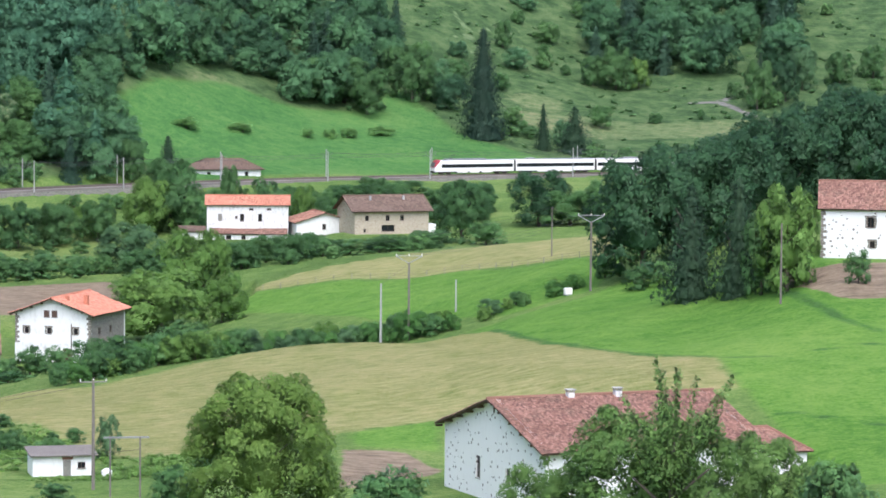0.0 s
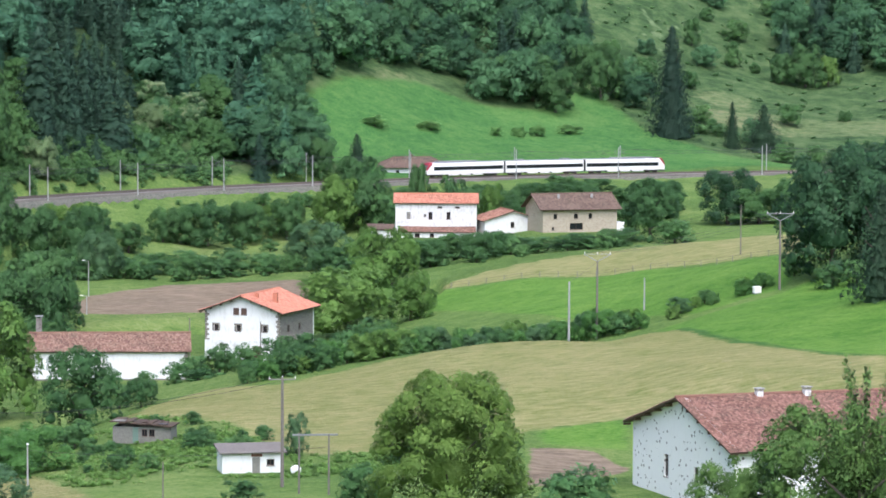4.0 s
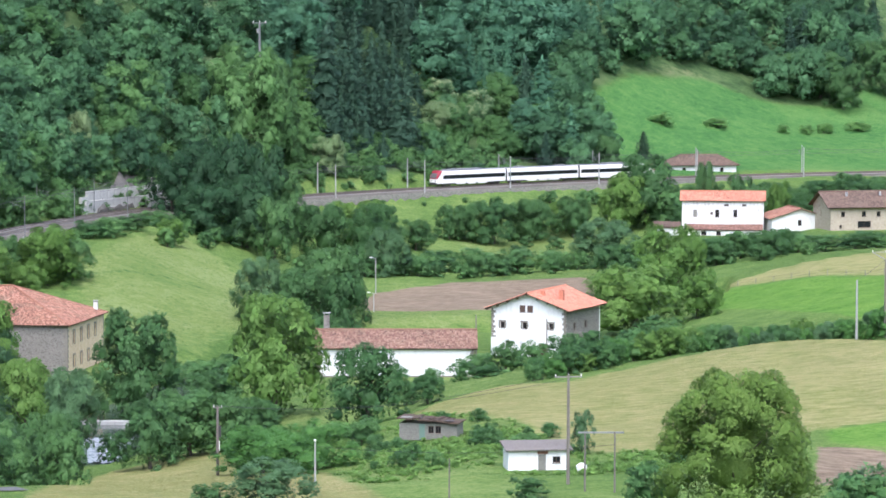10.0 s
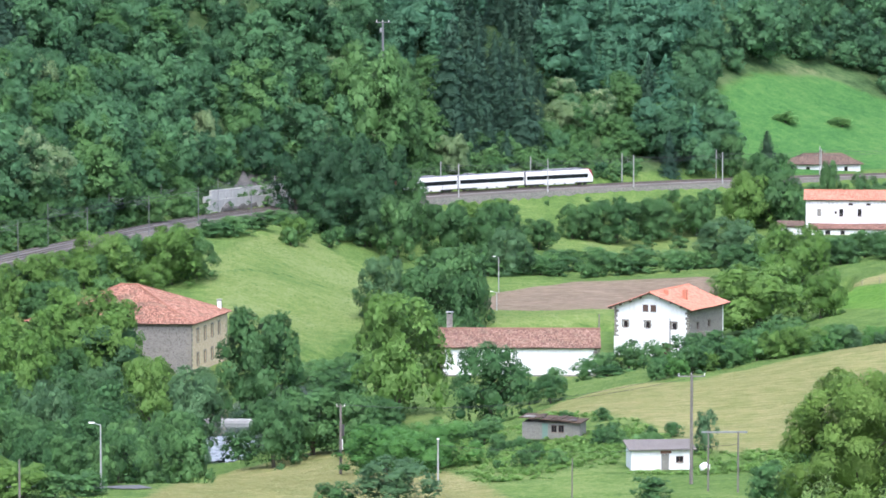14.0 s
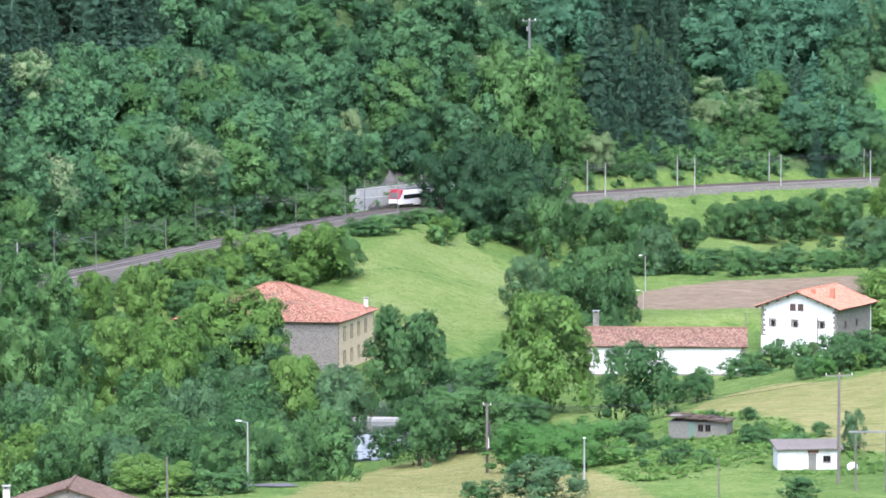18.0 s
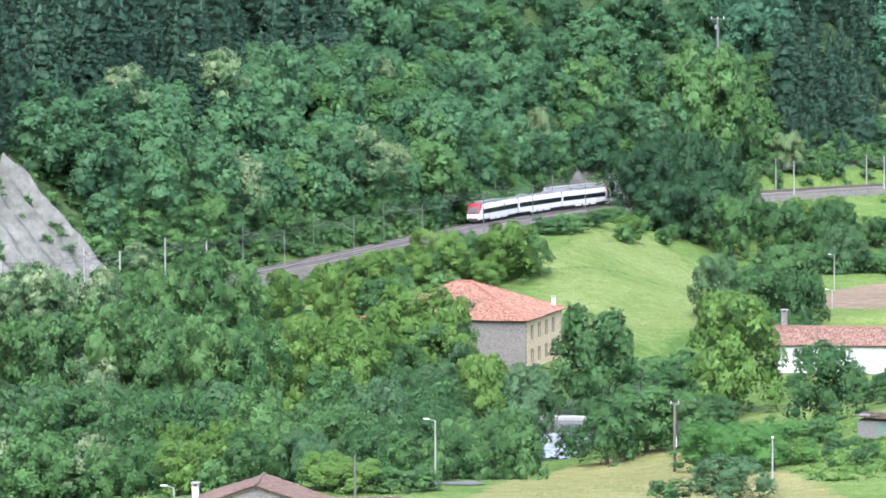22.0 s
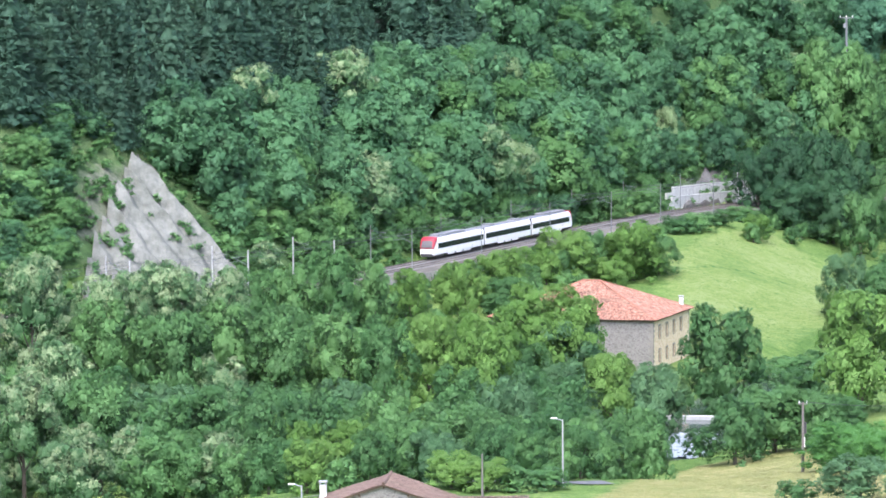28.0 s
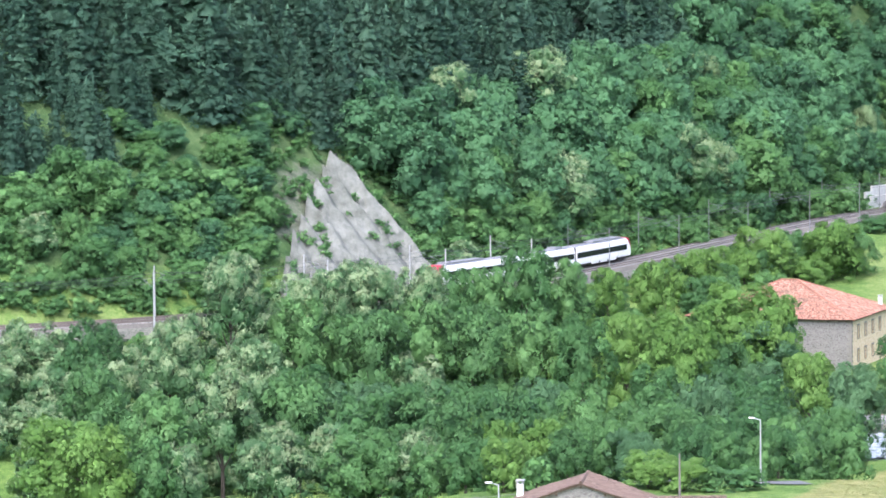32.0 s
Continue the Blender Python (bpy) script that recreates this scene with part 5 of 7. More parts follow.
def near_farm():
    h = empty("old_farmhouse", pose(62.0, 391.0, 14.4, 0, 0, -76.2), "old patchy whitewashed farmhouse with mossy red tile roof", "house")
    w, d = 26.9, 25.0
    four_walls(h, w, d, 7.8, M_SPOTTED, [(8.6, 2.7, 1.2, 2.4), (16.5, 2.9, 1.2, 1.8)], [(5, 2.5, 1.0, 1.5), (11, 2.5, 1.0, 1.5), (18, 2.5, 1.0, 1.5)], (), 3.9, surround=None)
    gable_roof(h, w, d, 7.8, 3.9, 0.9, M_TILE, hips=(0.0, 0.0), tile=(0.27, 0.42))
    for k in range(11):
        x = -0.7 + k * (w + 1.4) / 10
        z = 7.8 + 3.9 * (1 - abs(x - w / 2) / (w / 2)) - 0.35
        part("rafter_end", boxed(x - 0.1, x + 0.1, -0.85, 0.0, z - 0.12, z + 0.12), M_WOOD, h)
    for y in (8.6, 14.2):
        chimney(h, w / 2 + 0.5, y, 10.9, 12.1, 0.72)
    part("attic_vent", boxed(w / 2 - 0.12, w / 2 + 0.12, -0.05, 0.02, 10.2, 10.9), M_WOOD, h)
    # lower wing at the far end
    a = empty("farm_annex", pose(93.6, 397.0, 13.4, 0, 0, -76.2), "low white annex with red hipped tile roof against the farmhouse", "annex")
    four_walls(a, 9.0, 7.0, 5.4, M_WHITEWASH, (), [(2.6, 0.0, 1.6, 2.5)], (), 2.0, rear_gable=False)
    gable_roof(a, 9.0, 7.0, 5.4, 2.0, 0.5, M_TILE, hips=(0.0, 3.2))


def right_house():
    h = empty("hillside_farmhouse", pose(134.2, 504.6, 31.0, 0, 0, -15.5), "patchy white stone farmhouse on the hillside with red roof", "house")
    w, d = 19.0, 12.0
    four_walls(h, w, d, 7.5, M_SPOTTED, [(6.6, 4.6, 1.0, 1.5), (7.0, 1.7, 0.7, 1.0), (12.5, 4.6, 1.0, 1.5)], (), (), 3.4, across=True, surround=M_SURROUND)
    quoins(h, 0, 0, 7.4, M_SURROUND, -1, -1)
    gable_roof(h, w, d, 7.5, 3.4, 0.5, M_TILE, across=True)


def valley_farms():
    h = empty("white_farmhouse", pose(77.0, 841.0, 10.0, 0, 0, -5.9), "stained white two-storey farmhouse with bright orange roof", "house")
    w, d = 18.9, 10.5
    four_walls(h, w, d, 8.3, M_STAINED, [(6.6, 5.0, 0.5, 0.6), (7.7, 4.4, 0.9, 1.7), (11.9, 4.4, 0.9, 1.7), (9.8, 7.0, 1.0, 0.4), (13.9, 7.0, 1.0, 0.4)], (), (), 1.75, across=True)
    gable_roof(h, w, d, 8.3, 1.75, 0.5, M_TILE_NEW, across=True, tile=(0.4, 0.6))
    tile_slope("lean_to_roof", h, (0.8, -4.6, 1.7), (1, 0, 0), (0, 4.5, 1.0), w - 1.0, 4.6, M_TILE, (0.4, 0.6))
    lt = part("lean_to_wall", slab_wall(w - 1.4, 1.7, 0.3, [(3.5, 0.5, 1.2, 0.9), (7.0, 0.5, 1.0, 0.9), (11.5, 0.2, 1.2, 1.3)]), M_STAINED, h)
    lt.location = (1.0, -4.3, 0)
    for x, z, a, b in ((3.5, 0.5, 1.2, 0.9), (7.0, 0.5, 1.0, 0.9), (11.5, 0.2, 1.2, 1.3)):
        fit_window(lt, x, z, a, b, 0.3)
    o = part("outhouse", boxed(-6.2, -0.6, -4.5, -0.5, 0, 2.2), M_STAINED, h)
    tile_slope("outhouse_roof", h, (-6.6, -4.9, 2.2), (1, 0, 0), (0, 4.6, 1.1), 6.4, 4.7, M_TILE_BROWN, (0.4, 0.6))
    part("shutter", boxed(2.6, 3.5, -0.05, 0.0, 4.4, 6.1, bevel=0.01), M_PLANK, h, "closed grey wooden shutter")
    g = empty("small_white_house", pose(97.6, 838.0, 10.9, 0, 0, 8.0), "small white gabled house with brown tile roof", "house")
    four_walls(g, 13.6, 11.0, 3.4, M_WHITEWASH, [(6.2, 1.6, 0.9, 1.3)], (), (), 2.1)
    gable_roof(g, 13.6, 11.0, 3.4, 2.1, 0.6, M_TILE_PINK, tile=(0.4, 0.6))
    b = empty("stone_farmhouse", pose(110.0, 829.0, 11.7, 0, 0, 12.0), "sandstone farmhouse with wide brown roof", "house")
    four_walls(b, 18.2, 12.0, 6.0, M_OLD_STONE, [(2.6, 3.4, 0.9, 1.2), (7.6, 3.4, 1.0, 1.2), (11.2, 3.4, 0.9, 1.2), (2.2, 0.8, 0.6, 0.8), (6.6, 0.9, 3.2, 1.5)], (), [(4.5, 3.5, 0.6, 1.3), (3.5, 5.4, 0.5, 0.7)], 2.9, across=True)
    gable_roof(b, 18.2, 12.0, 6.0, 2.9, 0.95, M_TILE_BROWN, across=True, tile=(0.4, 0.6))
    for x in (5.2, 13.4):
        chimney(b, x, 4.0, 7.6, 8.9, 0.45, M_CONCRETE, False)
    part("white_porch", boxed(18.2, 20.2, 0.5, 4.0, 0, 2.4), M_WHITEWASH, b)


def line_house():
    h = empty("trackside_house", pose(86.6, 983.0, 15.9, 0, 0, 8.0), "low white house beside the railway with brown hipped roof", "house")
    four_walls(h, 18.5, 10.0, 3.4, M_WHITEWASH, [(3.5, 1.0, 1.0, 1.4), (9.0, 1.0, 1.0, 1.4), (14.0, 1.0, 1.0, 1.4)], (), (), 0, across=True)
    gable_roof(h, 18.5, 10.0, 3.4, 2.3, 0.8, M_TILE_BROWN, across=True, hips=(5.0, 5.0), tile=(0.4, 0.6))
    chimney(h, 9.0, 5.0, 5.2, 6.4, 0.6, M_TILE_BROWN, False)


def garden_sheds():
    h = empty("white_shed", pose(17.2, 393.0, 16.0, 0, 0, 6.0), "small white garden shed with dark flat roof", "shed")
    four_walls(h, 6.7, 3.8, 2.5, M_WHITEWASH, [(4.9, 1.1, 0.85, 0.7)], (), (), 0, t=0.2)
    roof = part("roof", boxed(-0.35, 7.1, -0.45, 4.2, 0.0, 0.14, bevel=0.02), M_POLE, h, "weathered dark felt roof sheet")
    roof.matrix_basis = pose(0, 0, 2.53, 6.5, 0, 0)
    part("gable_infill", boxed(0.02, 6.68, 3.6, 3.78, 2.45, 2.92), M_WHITEWASH, h)
    d = part("door", boxed(3.3, 4.15, -0.05, 0.0, 0.05, 2.05), M_PLANK, h)
    part("handle", boxed(4.0, 4.06, -0.09, -0.05, 0.98, 1.1), M_STEEL, d)
    part("lintel_board", boxed(3.2, 4.4, -0.07, -0.0, 2.1, 2.4), M_TILE, h)
    t = empty("water_tank", pose(25.2, 393.0, 16.0), "pale plastic water tank beside the shed", "tank")
    bm = bmesh.new()
    rod(bm, (0, 0, 0), (0, 0, 0.9), 0.62, 0.58, 14)
    rod(bm, (0, 0, 0.9), (0, 0, 1.15), 0.58, 0.2, 14)
    part("drum", bm, M_WHITEWASH, t)
    o = empty("old_shed", pose(6.0, 441.0, 13.6, 0, 0, -14.0), "decaying grey plank shed with rusty sheet roof", "shed")
    four_walls(o, 7.2, 3.5, 2.1, M_PLANK, [(3.6, 0.9, 0.7, 0.9), (4.5, 0.9, 0.7, 0.9)], (), (), 0, t=0.15)
    bm = bmesh.new()
    for k in range(12):
        z = 2.12 + 0.045 * (11 - k) + 0.05 * (k % 2) + (0.09 if k in (3, 7, 8) else 0.0)
        box(bm, -0.3 + k * 0.65, 0.36 + k * 0.65, -0.4 - 0.12 * (k % 3), 3.9, z, z + 0.12)
    part("sheet_roof", bm, M_WOOD, o, "sagging brown sheet roof")
    for x, wide, y, m in ((0.1, 1.4, -0.2, M_PLANK), (1.9, 0.7, 0.6, M_RUST), (3.1, 1.8, 0.9, M_WOOD), (5.6, 1.1, -0.1, M_RUST)):
        z = 2.71 - 0.06 * x
        part("roof_patch", boxed(x, x + wide, y, y + 1.4, z, z + 0.09, bevel=0.03), m, o)
    part("green_door", boxed(2.5, 3.2, -0.05, 0.0, 0.1, 2.0), mat_plain("faded_green_paint", (0.16, 0.25, 0.2), 0.8), o)
    bm = bmesh.new()
    for k in range(30):
        box(bm, k * 0.24 + 0.01, k * 0.24 + 0.22, -0.03, -0.004, 0.1, 0.85)
    part("lower_boards", bm, M_PLANK, o)


def foot_house():
    """The stone house at the foot of the camera's hill, seen by its roof."""
    h = empty("stone_gabled_house", pose(-56.9, 328.0, 14.1, 0, 0, 3.0), "grey stone gabled house with dark brown tile roof", "house")
    w, d = 13.0, 7.0
    four_walls(h, w, d, 6.9, M_RUBBLE, [(3, 3.5, 1.0, 1.2), (8, 3.5, 1.0, 1.2)], (), (), 2.2)
    gable_roof(h, w, d, 6.9, 2.2, 0.25, M_TILE_BROWN)
    for k in range(7):
        x = -0.3 + k * (w + 0.6) / 6
        z = 6.9 + 2.2 * (1 - abs(x - w / 2) / (w / 2)) - 0.3
        part("rafter_end", boxed(x - 0.08, x + 0.08, -0.22, 0.0, z - 0.1, z + 0.1), M_WOOD, h)
    part("wing_wall", boxed(w, w + 6.0, 1.0, 7.4, 0, 6.2), M_RUBBLE, h)
    tile_slope("wing_roof", h, (w - 1.6, 0.4, 6.3), (1, 0, 0), (0, 4.6, 1.0), 8.2, 4.7, M_TILE_BROWN)
    for x in (w - 0.5, w + 2.2, w + 3.6):
        part("skylight", boxed(x, x + 1.0, 2.2, 3.2, 6.75, 7.3, bevel=0.03), M_WHITE, h)
    chimney(h, 0.3, 5.0, 6.6, 8.3, 0.6)
    o = empty("low_outbuilding", pose(-62.7, 327.6, 14.3, 0, 0, 3.0), "low outbuilding with orange tile roof", "outbuilding")
    four_walls(o, 4.6, 6.0, 4.6, M_STAINED, (), (), (), 1.0)
    gable_roof(o, 4.6, 6.0, 4.6, 1.0, 0.4, M_TILE_NEW)


white_house()
long_barn()
stone_mill()
near_farm()
right_house()
valley_farms()
line_house()
garden_sheds()
foot_house()

# ---- single trees and bushes ----


def trunk_mesh(seed, limbs, girth=0.035, top=0.75):
    """Tapered trunk with rising limbs, of unit height."""
    rng = random.Random(seed)
    bm = bmesh.new()
    pts = [Vector((0, 0, -0.06)), Vector((rng.uniform(-0.02, 0.02), rng.uniform(-0.02, 0.02), 0.25)), Vector((rng.uniform(-0.04, 0.04), rng.uniform(-0.04, 0.04), 0.5)), Vector((0, 0, top))]
    for k, (a, b) in enumerate(zip(pts, pts[1:])):
        rod(bm, a, b, girth * (1 - 0.3 * k), girth * (0.7 - 0.3 * k) + 0.004, 7)
    for k in range(limbs):
        ang, z = k * 2.4 + rng.uniform(-0.4, 0.4), rng.uniform(0.18, 0.55)
        r = rng.uniform(0.14, 0.25)
        rod(bm, (0, 0, z), (r * math.cos(ang), r * math.sin(ang), z + rng.uniform(0.12, 0.26)), girth * 0.4, girth * 0.1, 5)
    me = bpy.data.meshes.new("trunk")
    bm.to_mesh(me)
    bm.free()
    me.materials.append(M_BARK)
    return me


def lacy_crown(seed):
    """Upright bare-ended boughs with loose leaves."""
    rng = np.random.default_rng(seed)
    parts = []
    for k in range(21):
        a = k * 2.4
        lean = rng.uniform(0.08, 0.46)
        base = np.array([0, 0, rng.uniform(0.3, 0.45)])
        tip = np.array([lean * math.cos(a), lean * math.sin(a), rng.uniform(0.66, 1.0)])
        n = 300
        t = rng.uniform(0.1, 1, (n, 1))
        p = base + (tip - base) * t + rng.normal(0, 0.026, (n, 3)) * (1.35 - t)
        parts.append(leaf_cards(rng, p, rng.normal(0, 1, (n, 3)) + [0, 0, 0.8], 0.017))
        side = np.array([-math.sin(a), math.cos(a), 0]) * 0.006
        v = np.array([base + side, base - side, tip])
        parts.append((v, np.array([[0, 1, 2]]), np.tile([0, 0, 1.0], (3, 1))))
    return join(parts)


def crown_of(kind, k):
    """Crown mesh data and its leaf material for each kind of plant."""
    if kind == "oak":
        return broadleaf(100 + k, 26, 4680, 0.037, 0.5, ICO1, -0.04, 0.4, (0.085, 0.165)), M_OAK
    if kind == "beech":
        return broadleaf(110 + k, 32, 7000, 0.03, 0.5, ICO1, -0.04, 0.4, (0.08, 0.15)), M_BEECH
    if kind == "elm":
        return broadleaf(120 + k, 26, 4680, 0.037, 0.5, ICO1, -0.04, 0.38, (0.085, 0.16)), M_YOUNG
    if kind == "fresh":
        return broadleaf(130 + k, 28, 4940, 0.037, 0.5, ICO1, -0.04, 0.38, (0.08, 0.15)), M_FRESH
    if kind == "fresh_near":
        return broadleaf(137, 70, 32000, 0.017, 0.5, ICO1, -0.02, 0.34, (0.06, 0.115)), M_WALNUT
    if kind == "near":
        return broadleaf(140 + k, 50, 19000, 0.02, 0.5, ICO1, -0.02, 0.45, (0.06, 0.13)), M_NEAR
    if kind == "ash":
        return broadleaf(150 + k, 28, 5600, 0.032, 0.5, ICO1, -0.05, 0.4, (0.08, 0.16)), M_HAZEL
    if kind == "willow":
        return broadleaf(160 + k, 24, 4300, 0.037, 0.5, ICO1, -0.04, 0.38, (0.085, 0.165)), M_WILLOW
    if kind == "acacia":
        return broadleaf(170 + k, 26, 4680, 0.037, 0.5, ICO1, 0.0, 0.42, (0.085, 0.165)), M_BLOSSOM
    if kind == "blossom":
        return broadleaf(176 + k, 26, 4680, 0.037, 0.5, ICO1, 0.0, 0.42, (0.085, 0.165)), M_CREAM
    if kind == "alder":
        return broadleaf(180 + k, 26, 4500, 0.042, 0.5, ICO1, 0.04, 0.3, (0.09, 0.16)), M_OAK
    if kind == "bush":
        return broadleaf(190 + k, 11, 760, 0.075, 0.5, ICO1, -0.12, 0.3, (0.13, 0.22)), M_OAK if k % 2 else M_YOUNG
    if kind == "shrub":
        return broadleaf(196 + k, 9, 700, 0.07, 0.5, ICO1, -0.12, 0.3, (0.13, 0.22)), M_SHRUB
    if kind == "lacy":
        return lacy_crown(7), M_NEAR
    if kind == "spruce_big":
        return conifer(210, 40, 18, 14, 0.026, 0.5, 0.3), M_SPRUCE
    return conifer(211 + k, 24, 15, 10, 0.04, 0.5, 0.25), M_THUJA


LABELS = {"oak": "dark green broadleaf tree with a dense rounded crown", "fresh": "tree with a full fresh yellow-green crown", "fresh_near": "big walnut-like tree with a fresh green crown", "beech": "tall dark green tree with a dense drooping crown", "elm": "green broadleaf tree with a full soft crown", "ash": "bright green leafy bush among rough grass", "near": "leafy green tree before the farmhouse",
          "willow": "grey-green willow with soft foliage", "acacia": "acacia tree with pale blossom over its crown", "blossom": "cream-blossoming tree on the wooded slope", "alder": "dark conical alder by the stone house", "bush": "rounded green bush on the grassy bank",
          "shrub": "low light green shrub on the open meadow", "lacy": "young tree with upright loosely leaved boughs", "spruce": "dark green spruce with a pointed crown", "spruce_big": "tall dark spruce on the hillside meadow"}
VARIANTS = {"shrub": 2, "blossom": 2, "oak": 6, "fresh": 3, "bush": 6, "acacia": 3, "willow": 2, "spruce": 2, "near": 2, "ash": 2, "elm": 4, "beech": 3}
NAMES = {"bush": "bush", "shrub": "shrub", "spruce": "spruce_tree", "spruce_big": "spruce_tree", "willow": "willow_tree", "acacia": "acacia_tree", "blossom": "acacia_tree", "alder": "alder_tree", "fresh": "leafy_tree", "fresh_near": "leafy_tree", "lacy": "young_tree", "elm": "deciduous_tree", "ash": "deciduous_tree"}
STOCK = {}
planted = [0]


def plant(kind, x, y, h, w, group=""):
    """Sets one tree or bush of height h and crown width w on the ground at x, y."""
    planted[0] += 1
    n = planted[0]
    k = (n * 7) % VARIANTS.get(kind, 1)
    z = float(ground(x, y)[0])
    spread = w / h
    spot, size = pose(x, y, z - 0.1, 0, 0, (n * 137.5) % 360), Vector((h * spread, h * spread, h))
    if (kind, k) in STOCK:
        old = STOCK[kind, k].scale
        t = copy_thing(STOCK[kind, k], spot @ Matrix.Diagonal((size.x / old.x, size.y / old.y, size.z / old.z, 1)))
    else:
        t = new(NAMES.get(kind, "broadleaf_tree"))
        (v, f, s), m = crown_of(kind, k)
        trunk = piece("trunk", trunk_mesh(n, 6 if kind != "bush" else 4, 0.035 if kind != "spruce_big" else 0.02, 0.95 if "spruce" in kind else 0.7), t)
        crown = piece("crown", array_mesh("crown", v, f, m, soft=s), t)
        t.matrix_basis = spot @ Matrix.Diagonal((*size, 1))
        tagged(t, LABELS[kind], "bush" if kind in ("bush", "shrub") else "tree")
        STOCK[kind, k] = t
    # a tall tree of the river bank carries its crown at the top of its trunk
    c = min(1.0, 1.35 * w / h) if group == "riverside trees" else 1.0
    for child in t.children:
        if child.name.startswith("crown"):
            child.matrix_basis = pose(0, 0, 1 - c) @ Matrix.Diagonal((1, 1, c, 1))
    if group:
        tagged(t, group=group)
    return t


plant("fresh_near", 36.8, 343.0, 15.0, 14.5)
plant("near", 66.2, 304.9, 14.3, 15.0)
plant("lacy", 67.0, 298.6, 17.7, 14.3)
plant("near", 59.0, 312.6, 9.0, 8.6)
plant("near", 76.4, 308.7, 11.2, 9.4)
plant("bush", 46.9, 331.7, 6.7, 8.8)
plant("bush", 85.7, 313.5, 8.4, 7.6)
plant("bush", 84.5, 319.0, 7.1, 4.6)
plant("fresh", -11.1, 529.9, 19.1, 14.8)
plant("oak", 2.4, 490.0, 11.3, 10.7)
plant("ash", -10.0, 414.9, 5.9, 8.8)
plant("ash", -6.6, 407.9, 4.8, 7.4)
plant("ash", -3.9, 418.0, 5.9, 9.5)
plant("oak", -21.3, 479.5, 9.5, 11.2)
plant("oak", -25.9, 469.3, 9.1, 8.0)
plant("oak", -16.0, 477.7, 8.1, 7.4)
plant("bush", 10.5, 554.9, 1.7, 3.4)
plant("bush", 13.0, 549.9, 1.5, 3.1)
plant("bush", 20.2, 547.6, 2.0, 5.1)
plant("willow", -7.8, 371.9, 5.0, 8.3)
plant("bush", -14.2, 371.7, 2.8, 4.6)
plant("willow", 26.3, 409.2, 5.2, 2.9)
plant("alder", -33.0, 559.0, 18.0, 13.9)
plant("fresh", -61.0, 568.7, 17.0, 17.4)
plant("fresh", -69.1, 555.7, 15.0, 13.0)
plant("ash", -69.1, 560.8, 10.8, 11.4)
plant("fresh", -50.1, 557.8, 8.8, 9.1)
plant("willow", -42.4, 554.4, 8.3, 9.5)
plant("ash", -11.8, 429.8, 5.9, 10.0)
plant("fresh", -125.1, 411.4, 12.7, 14.0)
plant("elm", -26.1, 891.6, 28.4, 20.8)
plant("oak", -18.9, 894.8, 27.5, 15.3)
plant("acacia", -134.0, 502.4, 12.5, 10.5)
plant("acacia", -151.9, 486.9, 12.6, 11.9)
plant("acacia", -133.4, 528.4, 13.7, 9.7)
plant("acacia", -113.8, 527.9, 16.6, 12.6)
plant("elm", -121.3, 454.1, 15.0, 13.1)
plant("elm", -88.7, 410.5, 8.8, 9.8)
plant("oak", -114.6, 486.7, 12.1, 15.5)
plant("beech", -40.1, 821.0, 14.7, 11.5)
plant("beech", -33.9, 825.3, 20.1, 12.8)
plant("beech", -26.8, 825.6, 22.9, 14.1)
plant("beech", -20.5, 829.8, 21.7, 12.9)
plant("oak", -15.0, 829.9, 16.6, 10.3)
plant("beech", -23.2, 811.7, 17.3, 15.1)
plant("beech", -31.8, 805.4, 12.4, 13.8)
plant("oak", -16.7, 799.8, 14.7, 9.9)
plant("oak", -5.6, 815.0, 12.8, 11.4)
plant("oak", 4.5, 810.0, 13.2, 12.6)
plant("willow", -17.6, 689.8, 12.4, 9.6)
plant("oak", -4.7, 680.0, 15.2, 15.8)
plant("oak", -8.8, 669.9, 12.4, 11.4)
plant("oak", -0.9, 665.0, 15.1, 9.3)
plant("willow", 56.6, 798.0, 10.8, 14.9)
plant("oak", 72.1, 882.1, 18.0, 16.5)
plant("fresh", 66.3, 877.5, 15.1, 12.3)
plant("oak", 54.1, 878.3, 10.0, 9.6)
plant("oak", 43.0, 873.9, 10.5, 10.9)
plant("oak", 29.1, 864.5, 9.7, 10.7)
plant("oak", 23.6, 861.7, 8.0, 8.0)
plant("oak", 15.1, 834.9, 7.5, 9.1)
plant("willow", 8.0, 780.0, 10.7, 9.7)
plant("fresh", 59.7, 677.4, 19.3, 16.4)
plant("fresh", 49.7, 630.0, 12.7, 18.2)
plant("fresh", 61.1, 637.1, 8.3, 8.9)
plant("alder", 88.3, 900.7, 12.2, 5.6)
plant("bush", 95.1, 884.9, 10.4, 8.3)
plant("bush", 45.5, 798.7, 4.9, 11.2)
plant("bush", 36.8, 799.1, 6.2, 11.2)
plant("bush", 28.1, 799.5, 5.5, 11.2)
plant("bush", 19.3, 794.8, 5.0, 11.1)
plant("bush", 11.8, 789.9, 4.5, 9.8)
plant("bush", 6.8, 780.0, 2.8, 7.3)
plant("bush", 77.2, 876.6, 9.6, 8.2)
plant("oak", 128.8, 789.6, 13.8, 13.0)
plant("beech", 155.3, 840.8, 13.6, 15.3)
plant("elm", 161.6, 834.5, 8.5, 14.5)
plant("elm", 169.0, 827.9, 10.9, 13.8)
plant("oak", 108.0, 757.3, 3.9, 10.7)
plant("oak", 117.0, 761.1, 4.6, 10.8)
plant("bush", 100.4, 763.4, 3.7, 10.8)
plant("bush", 93.9, 769.3, 4.6, 10.8)
plant("bush", 86.2, 765.2, 4.3, 9.6)
plant("bush", 132.2, 778.9, 5.4, 8.6)
plant("fresh", 102.6, 863.9, 10.2, 6.1)
plant("oak", 128.3, 931.2, 5.7, 10.2)
